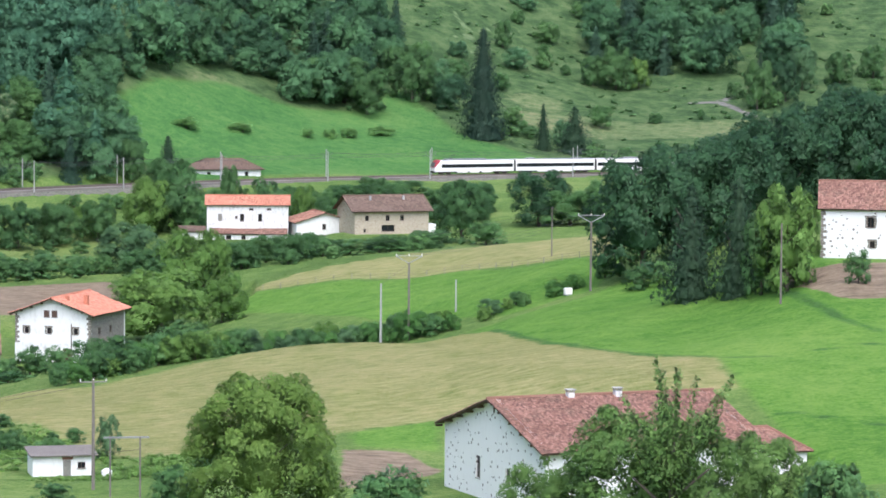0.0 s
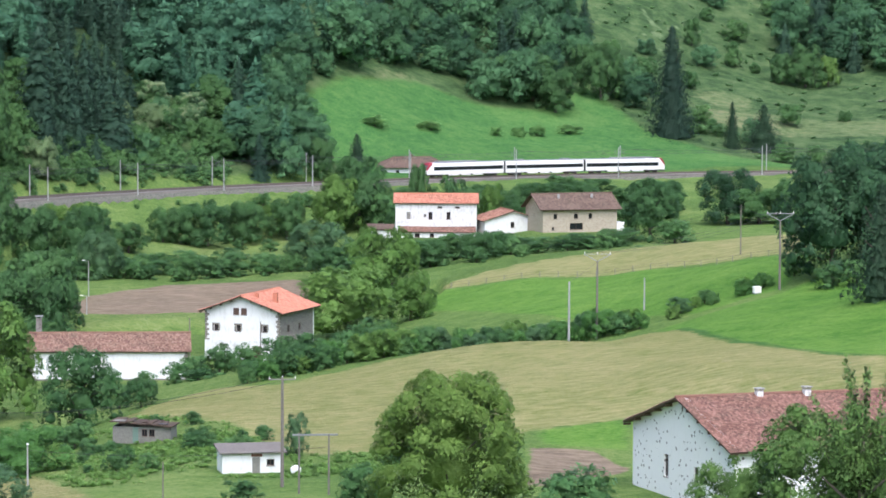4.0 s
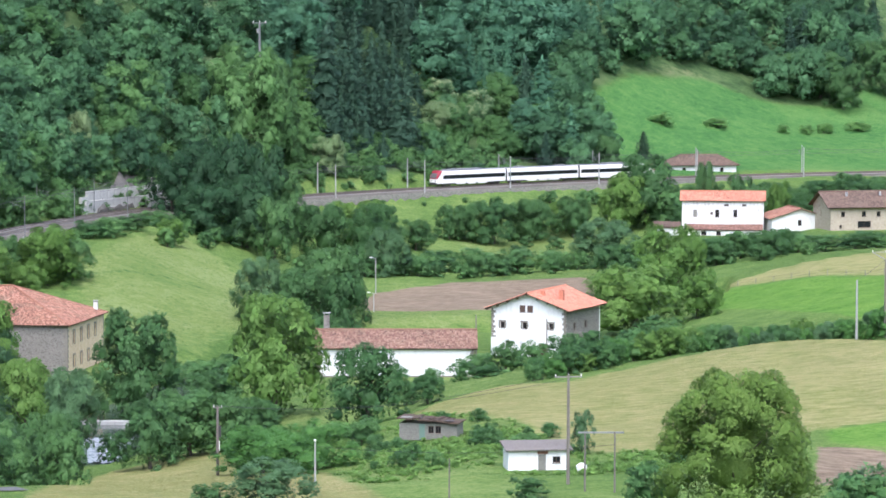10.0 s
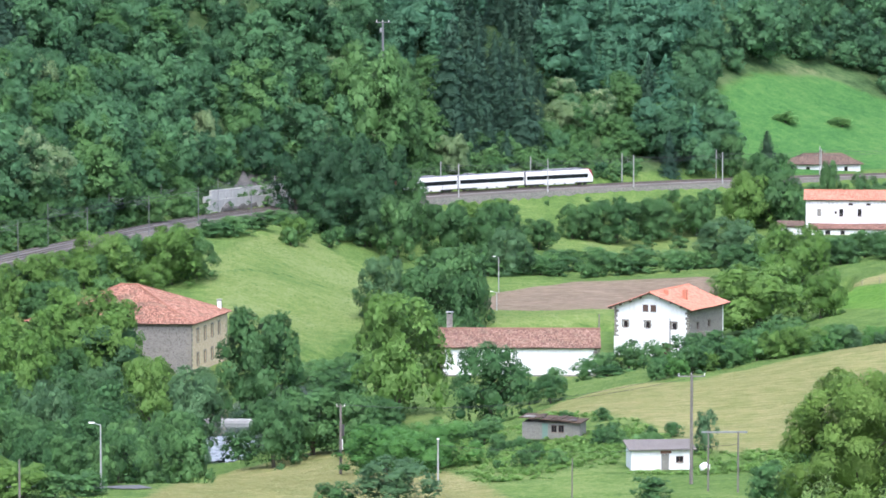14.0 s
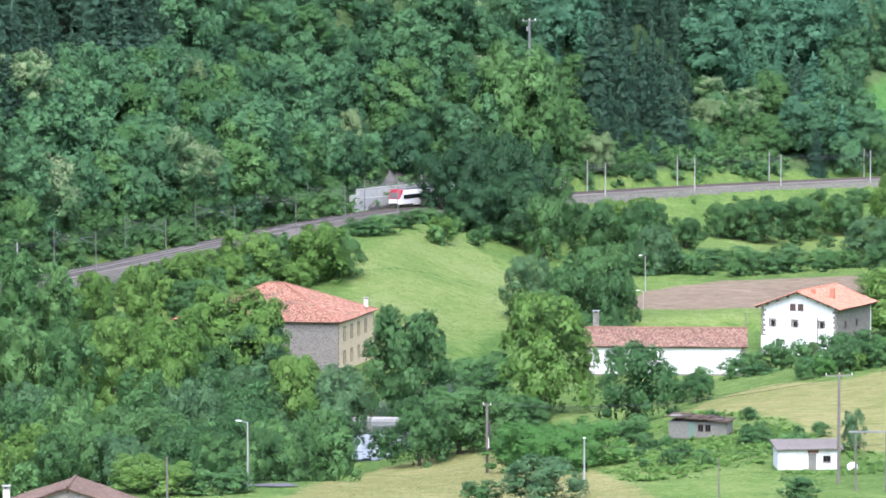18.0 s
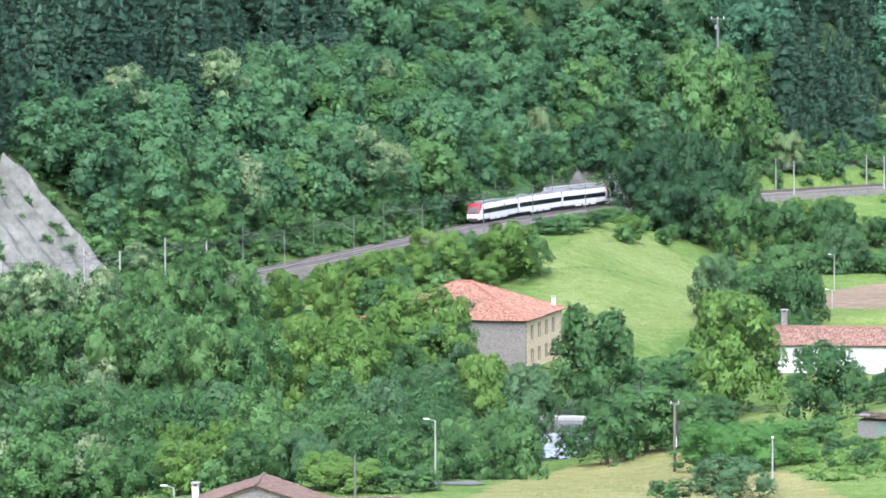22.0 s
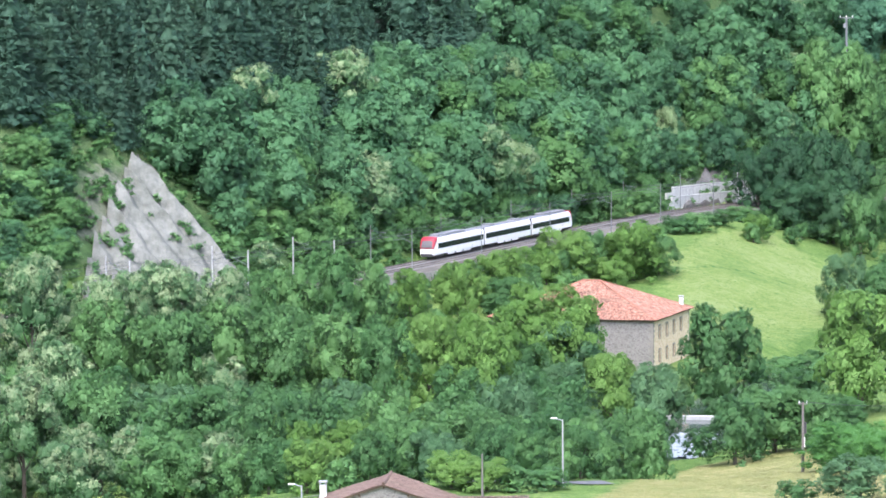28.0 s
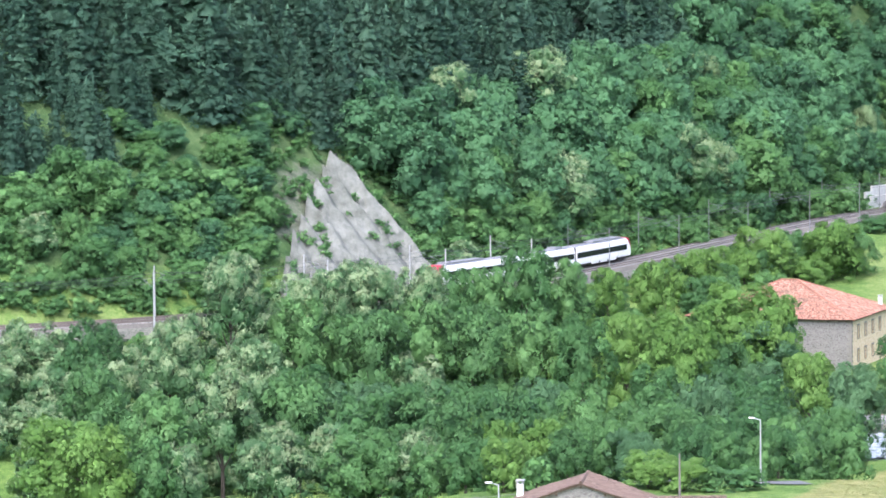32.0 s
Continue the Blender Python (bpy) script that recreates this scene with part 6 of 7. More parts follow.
plant("oak", 138.4, 939.9, 4.0, 10.3)
plant("spruce", 78.5, 971.8, 12.3, 9.4)
plant("oak", 68.4, 962.6, 11.6, 7.5)
plant("beech", 120.6, 562.2, 20.8, 16.5)
plant("beech", 128.0, 570.8, 19.5, 16.8)
plant("beech", 134.9, 574.4, 18.4, 16.9)
plant("beech", 141.8, 577.9, 17.4, 17.1)
plant("beech", 148.3, 581.4, 18.0, 17.2)
plant("beech", 156.2, 589.7, 19.6, 17.5)
plant("beech", 162.9, 593.0, 21.1, 17.7)
plant("beech", 168.8, 596.6, 21.2, 10.6)
plant("spruce", 116.3, 508.9, 17.5, 10.9)
plant("spruce", 121.5, 501.5, 17.8, 9.6)
plant("fresh", 125.4, 489.2, 15.4, 9.4)
plant("oak", 123.2, 494.9, 12.1, 6.3)
plant("bush", 122.2, 505.4, 6.0, 4.0)
plant("bush", 117.3, 549.6, 3.8, 5.2)
plant("bush", 121.1, 546.8, 4.1, 5.2)
plant("bush", 133.6, 481.8, 4.8, 3.9)
plant("spruce_big", 181.1, 1074.8, 34.7, 19.0)
plant("spruce", 198.1, 1066.8, 14.7, 6.7)
plant("spruce", 207.3, 1065.0, 15.0, 14.3)
plant("oak", 131.8, 1097.1, 12.4, 17.2)
plant("oak", 142.4, 1098.8, 14.9, 18.9)
plant("oak", 148.2, 1090.0, 14.1, 13.7)
plant("oak", 125.6, 1102.9, 7.5, 12.1)
plant("spruce", 68.1, 982.6, 6.5, 9.2)
plant("oak", 234.9, 1175.8, 10.2, 9.3)
plant("oak", 242.0, 1173.3, 14.9, 13.0)
plant("fresh", 250.1, 1175.7, 10.3, 8.4)
plant("oak", 165.0, 1109.8, 17.4, 14.8)
plant("oak", 162.6, 1130.4, 12.4, 8.9)
plant("oak", 208.5, 1198.0, 9.4, 6.6)
plant("oak", 280.5, 1135.9, 16.4, 10.0)
plant("beech", 291.7, 1143.4, 13.7, 9.2)
plant("spruce", 290.4, 1172.6, 11.3, 5.6)
plant("bush", 277.2, 1153.2, 5.5, 5.5)
plant("bush", 286.2, 1136.5, 5.5, 7.3)
plant("willow", 301.4, 1159.5, 14.9, 10.2)
plant("oak", 315.6, 1166.1, 11.3, 9.4)
plant("oak", 329.5, 1174.7, 11.4, 9.5)
plant("bush", 191.4, 1083.2, 3.1, 6.8)
plant("bush", 197.2, 1082.2, 3.8, 6.8)
plant("shrub", 105.2, 1036.7, 3.2, 8.2)
plant("shrub", 88.2, 1027.2, 3.5, 7.4)
plant("shrub", 125.3, 1048.5, 3.0, 4.9)
plant("shrub", 132.7, 1054.7, 3.0, 5.3)
plant("shrub", 138.1, 1058.0, 3.4, 5.8)
plant("shrub", 149.2, 1065.6, 3.1, 7.7)
plant("bush", 259.6, 1125.4, 3.9, 2.2)
plant("oak", 34.1, 863.3, 10.1, 12.1)
plant("fresh", -75.9, 634.5, 9.7, 9.9)
plant("fresh", -69.0, 672.5, 10.5, 11.5)
plant("oak", -65.0, 684.9, 9.1, 6.4)
plant("fresh", -57.4, 688.6, 11.8, 12.9)
plant("oak", -53.2, 697.0, 8.1, 8.1)
plant("bush", -54.7, 759.0, 3.8, 8.9)
plant("bush", -50.5, 766.3, 3.8, 8.9)
plant("bush", -46.4, 778.6, 3.6, 8.5)
plant("bush", -42.8, 800.9, 3.5, 8.7)
plant("fresh", -51.0, 379.6, 4.2, 6.5)
plant("fresh", -47.0, 377.1, 3.8, 6.5)
plant("bush", -43.8, 377.5, 3.0, 5.3)
plant("bush", -41.5, 383.8, 2.7, 4.8)
plant("bush", -29.3, 606.3, 4.7, 9.4)
plant("bush", -24.6, 616.5, 4.3, 8.6)
plant("bush", -20.5, 623.7, 4.4, 7.8)
plant("bush", -41.8, 401.8, 2.5, 3.8)
plant("oak", 44.1, 876.9, 9.5, 10.9)
plant("fresh", 52.8, 886.4, 8.0, 9.7)

plant("bush", 18.1, 367.6, 2.4, 4.3)
plant("bush", 29.4, 360.8, 4.8, 5.1)
plant("oak", 11.0, 511.9, 4.2, 4.9)
plant("oak", 8.1, 518.9, 3.7, 4.0)
plant("bush", 15.5, 430.7, 2.4, 4.0)
plant("bush", 24.2, 435.3, 2.0, 2.7)
plant("bush", 1.4, 456.0, 3.5, 5.0)
# the large crowns of the wooded river bank, and the blossoming ones on the slope
plant("acacia", -126.0, 496.3, 24.4, 8.7, "riverside trees")
plant("acacia", -112.7, 523.0, 18.5, 10.8, "riverside trees")
plant("acacia", -107.5, 539.4, 16.4, 9.4, "riverside trees")
plant("elm", -95.6, 567.0, 18.6, 8.9, "riverside trees")
plant("elm", -90.5, 574.9, 16.6, 8.6, "riverside trees")
plant("elm", -100.9, 561.0, 14.1, 8.9, "riverside trees")
plant("elm", -105.2, 555.1, 13.7, 7.0, "riverside trees")
plant("fresh", -85.2, 585.8, 14.1, 6.4, "riverside trees")
plant("fresh", -78.5, 594.8, 15.4, 7.5, "riverside trees")
plant("acacia", -118.2, 506.4, 20.1, 9.7, "riverside trees")
plant("acacia", -116.0, 515.1, 18.7, 7.4, "riverside trees")
plant("oak", -142.8, 484.4, 15.1, 10.2, "riverside trees")
plant("acacia", -128.4, 472.9, 19.5, 9.1, "riverside trees")
plant("acacia", -118.2, 475.5, 18.1, 9.9, "riverside trees")
plant("elm", -117.1, 501.5, 18.2, 9.6, "riverside trees")
plant("oak", -107.0, 503.8, 16.5, 11.2, "riverside trees")
plant("elm", -102.8, 519.9, 16.8, 9.9, "riverside trees")
plant("oak", -95.0, 516.3, 17.6, 9.8, "riverside trees")
plant("elm", -87.4, 522.7, 17.6, 9.9, "riverside trees")
plant("elm", -79.3, 519.0, 18.2, 9.0, "riverside trees")
plant("fresh", -74.9, 534.8, 16.9, 10.1, "riverside trees")
plant("fresh", -65.5, 520.9, 16.7, 9.8, "riverside trees")
plant("fresh", -63.8, 571.5, 13.6, 13.4, "riverside trees")
plant("fresh", -56.2, 567.2, 13.6, 9.7, "riverside trees")
plant("oak", -128.8, 436.4, 18.1, 10.6, "riverside trees")
plant("elm", -118.4, 429.0, 14.5, 9.0, "riverside trees")
plant("acacia", -113.2, 440.7, 16.7, 8.5, "riverside trees")
plant("oak", -106.2, 452.7, 17.5, 10.8, "riverside trees")
plant("elm", -95.0, 439.9, 13.4, 8.4, "riverside trees")
plant("oak", -83.7, 437.1, 11.9, 9.0, "riverside trees")
plant("oak", -77.4, 445.3, 12.8, 9.8, "riverside trees")
plant("elm", -69.2, 452.7, 13.0, 9.2, "riverside trees")
plant("elm", -62.9, 475.9, 17.7, 8.9, "riverside trees")
plant("willow", -55.1, 466.8, 14.2, 8.8, "riverside trees")
plant("fresh", -46.5, 517.9, 14.0, 8.1, "riverside trees")
plant("willow", -38.5, 498.5, 14.7, 7.8, "riverside trees")
plant("oak", -49.6, 477.4, 14.1, 9.7, "riverside trees")
plant("fresh", -116.2, 393.2, 11.4, 10.2, "riverside trees")
plant("elm", -110.0, 397.0, 9.7, 7.0, "riverside trees")
plant("elm", -86.4, 409.0, 8.1, 7.1, "riverside trees")
plant("elm", -80.0, 407.2, 6.8, 6.4, "riverside trees")
plant("elm", -74.5, 413.3, 6.8, 7.2, "riverside trees")
plant("elm", -61.0, 420.6, 8.2, 7.3, "riverside trees")
plant("oak", -52.6, 428.8, 9.9, 8.0, "riverside trees")
plant("oak", -45.4, 427.6, 9.6, 8.0, "riverside trees")
plant("elm", -33.4, 423.7, 7.3, 5.9, "riverside trees")
plant("blossom", -96.2, 744.8, 14.6, 10.2, "blossoming acacias")
plant("blossom", -93.0, 774.4, 13.0, 9.5, "blossoming acacias")
plant("blossom", -86.7, 728.9, 12.4, 13.2, "blossoming acacias")
plant("blossom", -5.4, 905.0, 10.2, 9.8, "blossoming acacias")
plant("blossom", 13.8, 953.9, 8.8, 8.9, "blossoming acacias")
plant("blossom", 24.3, 962.7, 9.4, 12.0, "blossoming acacias")
plant("blossom", -61.4, 830.7, 10.6, 6.5, "blossoming acacias")


def hedgerow():
    rng = random.Random(4)
    line = spline([(26, 513), (42, 527), (58, 546), (74, 563), (90, 560), (104, 566), (116, 570)], 1.0)
    for k in range(0, len(line), 3):
        x, y = line[k]
        thin = 1.0 if x < 86 else 0.45
        for row in (0, 1):
            if rng.random() < 0.85 * thin + 0.1:
                h = rng.uniform(2.5, 4.9) * (0.55 + 0.45 * thin)
                plant(rng.choice(("bush", "ash", "fresh", "elm", "willow")), x + rng.uniform(-1, 1) + row * 1.0, y + rng.uniform(-1, 1) + row * 4.5, h, h * rng.uniform(1.0, 1.5), "hedgerow bushes")
    for x, y, h in ((20, 560, 4.0), (24, 556, 5), (29, 566, 4.5), (34, 572, 5.5), (17, 552, 3.5), (38, 566, 6), (44, 560, 6.5), (50, 575, 7), (13, 570, 3)):
        plant("bush", x, y, h, h * 1.3, "garden bushes")


def along_line():
    """Scrub on the valley side of the railway bank, kept below the track."""
    rng = random.Random(9)
    for s in np.arange(250, 1010, 5.2):
        p, _ = on_rail(s)
        i = int(np.argmin(np.abs(RAIL_S - s)))
        for off in (9.8, 13.0, 18.5, 25.0):
            if rng.random() < (0.72 if off > 10 else 0.5):
                q = p + Vector(RAIL_SIDE[i]) * (off + rng.uniform(-2, 2.5))
                b, d = math.degrees(math.atan2(q.x, q.y)), math.hypot(q.x, q.y)
                if -4.6 < b < -2.9 and off > 14:
                    continue
                if 0.7 < b < 2.9 and rng.random() < (0.85 if off > 14 else 0.45):
                    continue
                if b < -9.4 and off > 14:
                    continue
                g = float(ground(q.x, q.y)[0])
                rd, rz = rail_at(b)
                top = 70 - d * ((70 - rz) / rd + 0.0017) - rng.uniform(0.3, 2.0)
                h = min(rng.uniform(2.5, 7.0), top - g)
                if h > 1.4:
                    plant("bush" if h < 4.5 else "oak" if rng.random() < 0.6 else "fresh", q.x, q.y, h, h * rng.uniform(0.9, 1.5), "railway bank scrub")


def riverside():
    """The wooded left bank between the foot of the hill and the line."""
    rng = random.Random(12)
    for b0 in np.arange(-19.4, -3.55, 1.15):
        rd, _ = rail_at(b0)
        for d0 in np.arange(398, rd - 9, 11.5):
            b, d = b0 + rng.uniform(-0.4, 0.4), d0 + rng.uniform(-3.5, 3.5)
            x, y = d * math.sin(radians(b)), d * math.cos(radians(b))
            u = 784 + 6440 * radians(b)
            if outside(HAY[2], np.array([x]), np.array([y]))[0] > -3 or (-77 < x < -43 and 581 < y < 618) or (-56 < x < -28 and 552 < y < 640):
                continue
            if (-4.5 < b and d < 575) or (-5.3 < b < -4.4 and 395 < d < 425) or (-4.9 < b and 600 < d < 745) or (b > -6.0 and d > 625):
                continue
            if d < 425 and b < -9 and rng.random() < 0.75:
                continue
            if np.min(np.hypot(RIVER[:, 0] - x, RIVER[:, 1] - y)) < 4.0:
                continue
            if d < 592:
                top = np.interp(u, [-1223, -900, -850, -820, -720, -620, -500, -400, -330, -180, -60, 60, 125, 150, 300, 360, 430], [545, 572, 545, 478, 470, 485, 480, 455, 470, 492, 510, 492, 505, 648, 655, 690, 740])
            else:
                top = np.interp(u, [-1223, -850, -820, -720, -500, -400, -180, 0, 100, 200, 300, 330], [600, 590, 480, 472, 482, 460, 498, 478, 448, 425, 422, 430])
            g = float(ground(x, y)[0])
            h = 0.8 * min(rng.uniform(8.0, 16.5) * min(1.0, 0.55 + (d - 400) / 220), sight(d, top + rng.uniform(0, 48)) - g)
            if h < 3:
                continue
            n = noise.noise(Vector((x * 0.03, y * 0.03, 2.0))) + rng.uniform(-0.22, 0.22)
            if b < -11 and n > -0.05:
                kind = "acacia"
            elif -9 < b < -5.5 and 520 < d < 585 and n > -0.1:
                kind = "fresh"
            elif n > 0.16:
                kind = "fresh"
            elif n > -0.1:
                kind = "elm"
            elif n < -0.28:
                kind = "willow"
            else:
                kind = "oak"
            if h < 4.5:
                kind = "bush"
            plant(kind, x, y, h, max(h * 0.7, min(h * rng.uniform(0.75, 1.05), 13)), "riverside trees")


def field_edges():
    rng = random.Random(21)
    # scrub over the river flats and by the sheds
    for x0, x1, y0, y1, n, lo, hi in ((-14, 26, 398, 470, 46, 1.0, 2.6), (-42, -12, 500, 560, 16, 3, 7), (-12, 0, 630, 668, 8, 3, 8), (54, 112, 740, 775, 26, 3, 6.5), (70, 150, 858, 930, 46, 3, 8.5), (-8, 52, 776, 800, 24, 2.5, 5.5), (0, 62, 806, 866, 9, 1.5, 3.5), (36, 48, 395, 420, 8, 1, 2.2)):
        for k in range(n):
            x, y = rng.uniform(x0, x1), rng.uniform(y0, y1)
            if area(HAY + SOIL, np.array([x]), np.array([y]))[0] > -1.5 or any(math.hypot(x - a, y - b) < r * 1.05 for a, b, r, _ in PADS) or rail_near(x, y)[0] < 11:
                continue
            if np.min(np.hypot(RIVER[:, 0] - x, RIVER[:, 1] - y)) < 5:
                continue
            h = rng.uniform(lo, hi)
            g, d = float(ground(x, y)[0]), math.hypot(x, y)
            rd, rz = rail_at(math.degrees(math.atan2(x, y)))
            h = min(h, 70 - d * ((70 - rz) / rd + 0.002) - g)
            if h > 0.8:
                plant("bush" if h < 5 else "oak", x, y, h, h * rng.uniform(1.0, 1.6), "scrub bushes")


hedgerow()
along_line()
riverside()
field_edges()

# ---- grass tufts on the fields ----


def tufts(name, polys, count, mat, size, label, seed, box_=None):
    """Loose blades in clumps; two crossing cards a tuft."""
    rng = np.random.default_rng(seed)
    pts = np.concatenate([np.asarray(p, float) for p in polys]) if box_ is None else np.array([[box_[0], box_[2]], [box_[1], box_[3]]])
    lo, hi = pts.min(0), pts.max(0)
    xy = rng.uniform(lo, hi, (count * 6, 2))
    if box_ is None:
        inside = area(polys, xy[:, 0], xy[:, 1]) > 0.2
    else:
        inside = (area(HAY + SOIL + LUSH, xy[:, 0], xy[:, 1]) < -0.3) & (np.min([np.hypot(xy[:, 0] - q[0], xy[:, 1] - q[1]) for q in RIVER], axis=0) > 5) & np.all([np.hypot(xy[:, 0] - a, xy[:, 1] - b) > r * 0.9 for a, b, r, _ in PADS], axis=0)
    xy = xy[inside][:count]
    z = ground(xy[:, 0], xy[:, 1])
    p = np.column_stack([xy, z])
    n = len(p)
    s = size * rng.uniform(0.5, 1.5, (n, 1))
    a = rng.uniform(0, math.tau, n)
    vs, fs = [], []
    for k in range(2):
        o = np.stack([np.cos(a + k * 1.6), np.sin(a + k * 1.6), np.zeros(n)], 1) * s
        up = np.array([0, 0, 1.0]) * s * rng.uniform(0.1, 0.3, (n, 1))
        lean = rng.normal(0, 0.5, (n, 3)) * s * [1, 1, 0]
        vs.append(np.stack([p - o * 0.6 - up * 0.1, p + o * 0.6 - up * 0.1, p + o * 0.35 + up * 0.8 + lean, p - o * 0.3 + up + lean], 1))
    v = np.stack(vs, 1).reshape(-1, 3)
    k = np.arange(n * 2)[:, None] * 4
    f = k + [[0, 1, 2, 3]]
    up = unit(np.array([0, -0.15, 1.0]) + rng.normal(0, 0.12, (n * 2, 3)))
    tagged(new(name, array_mesh(name, v, f, mat, soft=np.repeat(up, 4, 0))), label, "grass", kind="stuff")


M_HAYBLADE = mat_leaves("ripe_hay", (0.2072, 0.2183, 0.074), (0.3034, 0.2849, 0.1332), 0.0, 0.8)
M_ROUGH = mat_leaves("rough_grass", (0.074, 0.1406, 0.0333), (0.1628, 0.2294, 0.074), 0.0, 0.8)
tufts("hay_grass", HAY[:1], 24000, M_HAYBLADE, 0.2, "ripe pale hay grass of the sloping meadow", 1)
tufts("knoll_grass", HAY[2:], 15000, M_HAYBLADE, 0.22, "pale dry grass on the knoll", 3)
tufts("bank_grass", None, 22000, M_ROUGH, 0.26, "rough green grass of the valley floor", 5, (-60, 60, 385, 640))
tufts("valley_grass", None, 12000, M_ROUGH, 0.4, "rough green grass below the railway", 6, (-50, 120, 640, 860))

# ---- rock faces, retaining wall, river, road ----


def rock_face(name, b0, b1, foot, reach, peak, seed, label, rough=1.5, ribs=8, proud=0.35, slant=0.9, pitch=5.0, mat=None):
    """Bare slabs of rock standing proud of the slope above the line, between two bearings, their ribs slanting down to one side."""
    nu, nv = 150, 80
    u, v = np.meshgrid(np.linspace(0, 1, nu), np.linspace(0, 1, nv), indexing="ij")
    b = b0 + (b1 - b0) * u
    shape = np.minimum(np.clip(u / peak, 0, 1) ** 0.9, np.clip((1 - u) / (1 - peak), 0, 1) ** 0.92)
    for i in range(nu):
        shape[i] *= 1 + 0.14 * noise.noise(Vector((u[i, 0] * 11, seed, 0.3)))
    rd = rail_at(b)[0]
    d = rd + foot + v * reach * np.maximum(shape, 0.03)
    x, y = d * np.sin(np.radians(b)), d * np.cos(np.radians(b))
    z = ground(x.ravel(), y.ravel()).reshape(x.shape)
    wide = math.radians(b1 - b0) * float(np.mean(rd))
    lift = np.zeros(x.shape)
    for i in range(nu):
        for j in range(nv):
            c = u[i, j] * wide + slant * v[i, j] * shape[i, j] * reach * 0.5
            c = (c + 1.6 * noise.noise(Vector((x[i, j] * 0.16, z[i, j] * 0.16, seed)))) / pitch
            k = c - math.floor(c)
            rib = (k / 0.72 if k < 0.72 else (1 - k) / 0.28) * (0.7 + 0.6 * noise.noise(Vector((math.floor(c) * 3.3, v[i, j] * 2.0, seed))))
            lift[i, j] = rib * rough + noise.noise(Vector((x[i, j] * 0.5, y[i, j] * 0.5, z[i, j] * 0.5))) * 0.5 + noise.noise(Vector((x[i, j] * 1.7, y[i, j] * 1.7, z[i, j] * 1.7))) * 0.22 + proud
    edge = np.minimum.reduce([np.clip(u * 22, 0, 1), np.clip((1 - u) * 22, 0, 1), np.clip((1 - v) * 12, 0, 1), np.clip(v * 20 + 0.3, 0, 1)])
    lift = lift * edge - (1 - edge) * 0.6
    n = np.array([0.0, -0.62, 0.78])
    p = np.stack([x, y + n[1] * lift, z + n[2] * lift], 2)
    face = empty(name, Matrix(), label, "rock face")
    cuts = [int(k) for k in np.linspace(0, nu - 1, ribs + 1)]
    for c0, c1 in zip(cuts, cuts[1:]):
        q = p[c0:c1 + 1].reshape(-1, 3)
        i, j = np.meshgrid(np.arange(c1 - c0), np.arange(nv - 1), indexing="ij")
        a = (i * nv + j).ravel()
        piece("rock_rib", array_mesh("rock_rib", q, np.stack([a, a + nv, a + nv + 1, a + 1], 1), mat or M_ROCK, False), face)
    return face


rock_face("rock_face", -13.5, -10.7, 6.0, 46.0, 0.34, 3.0, "bare grey ribbed rock face above the railway", 3.0, 8, 0.2, 0.9, 3.6)
rock_face("small_cliff", -4.0, -2.8, 9.5, 25.0, 0.5, 11.0, "brown-grey rock outcrop behind the retaining wall", 1.2, 4, 0.8, 0.3, 3.0, M_CLIFF)


def retaining_wall():
    w = empty("retaining_wall", Matrix(), "two-tier pale concrete retaining wall beside the track", "wall")
    for tier, (s0, s1, off, z0, z1) in enumerate(((573, 617, -4.6, -1.2, 2.2), (573, 613, -6.0, 1.8, 4.4))):
        for s in np.arange(s0, s1, 3.5):
            p, h = on_rail(s + 1.75)
            i = int(np.argmin(np.abs(RAIL_S - s - 1.75)))
            q = p + Vector(RAIL_SIDE[i]) * off
            top = z1 - (0 if s < s1 - 4 else 1.2)
            bm = boxed(-1.735, 1.735, -0.25, 0.25, z0, top, bevel=0.03)
            pn = part("panel", bm, M_PALE_WALL, w)
            pn.matrix_basis = pose(q.x, q.y, q.z, 0, 0, h)
            if tier == 0:
                c = part("coping", boxed(-1.74, 1.74, -0.36, 0.3, top, top + 0.16), M_PALE_WALL, w)
                c.matrix_basis = pn.matrix_basis


retaining_wall()


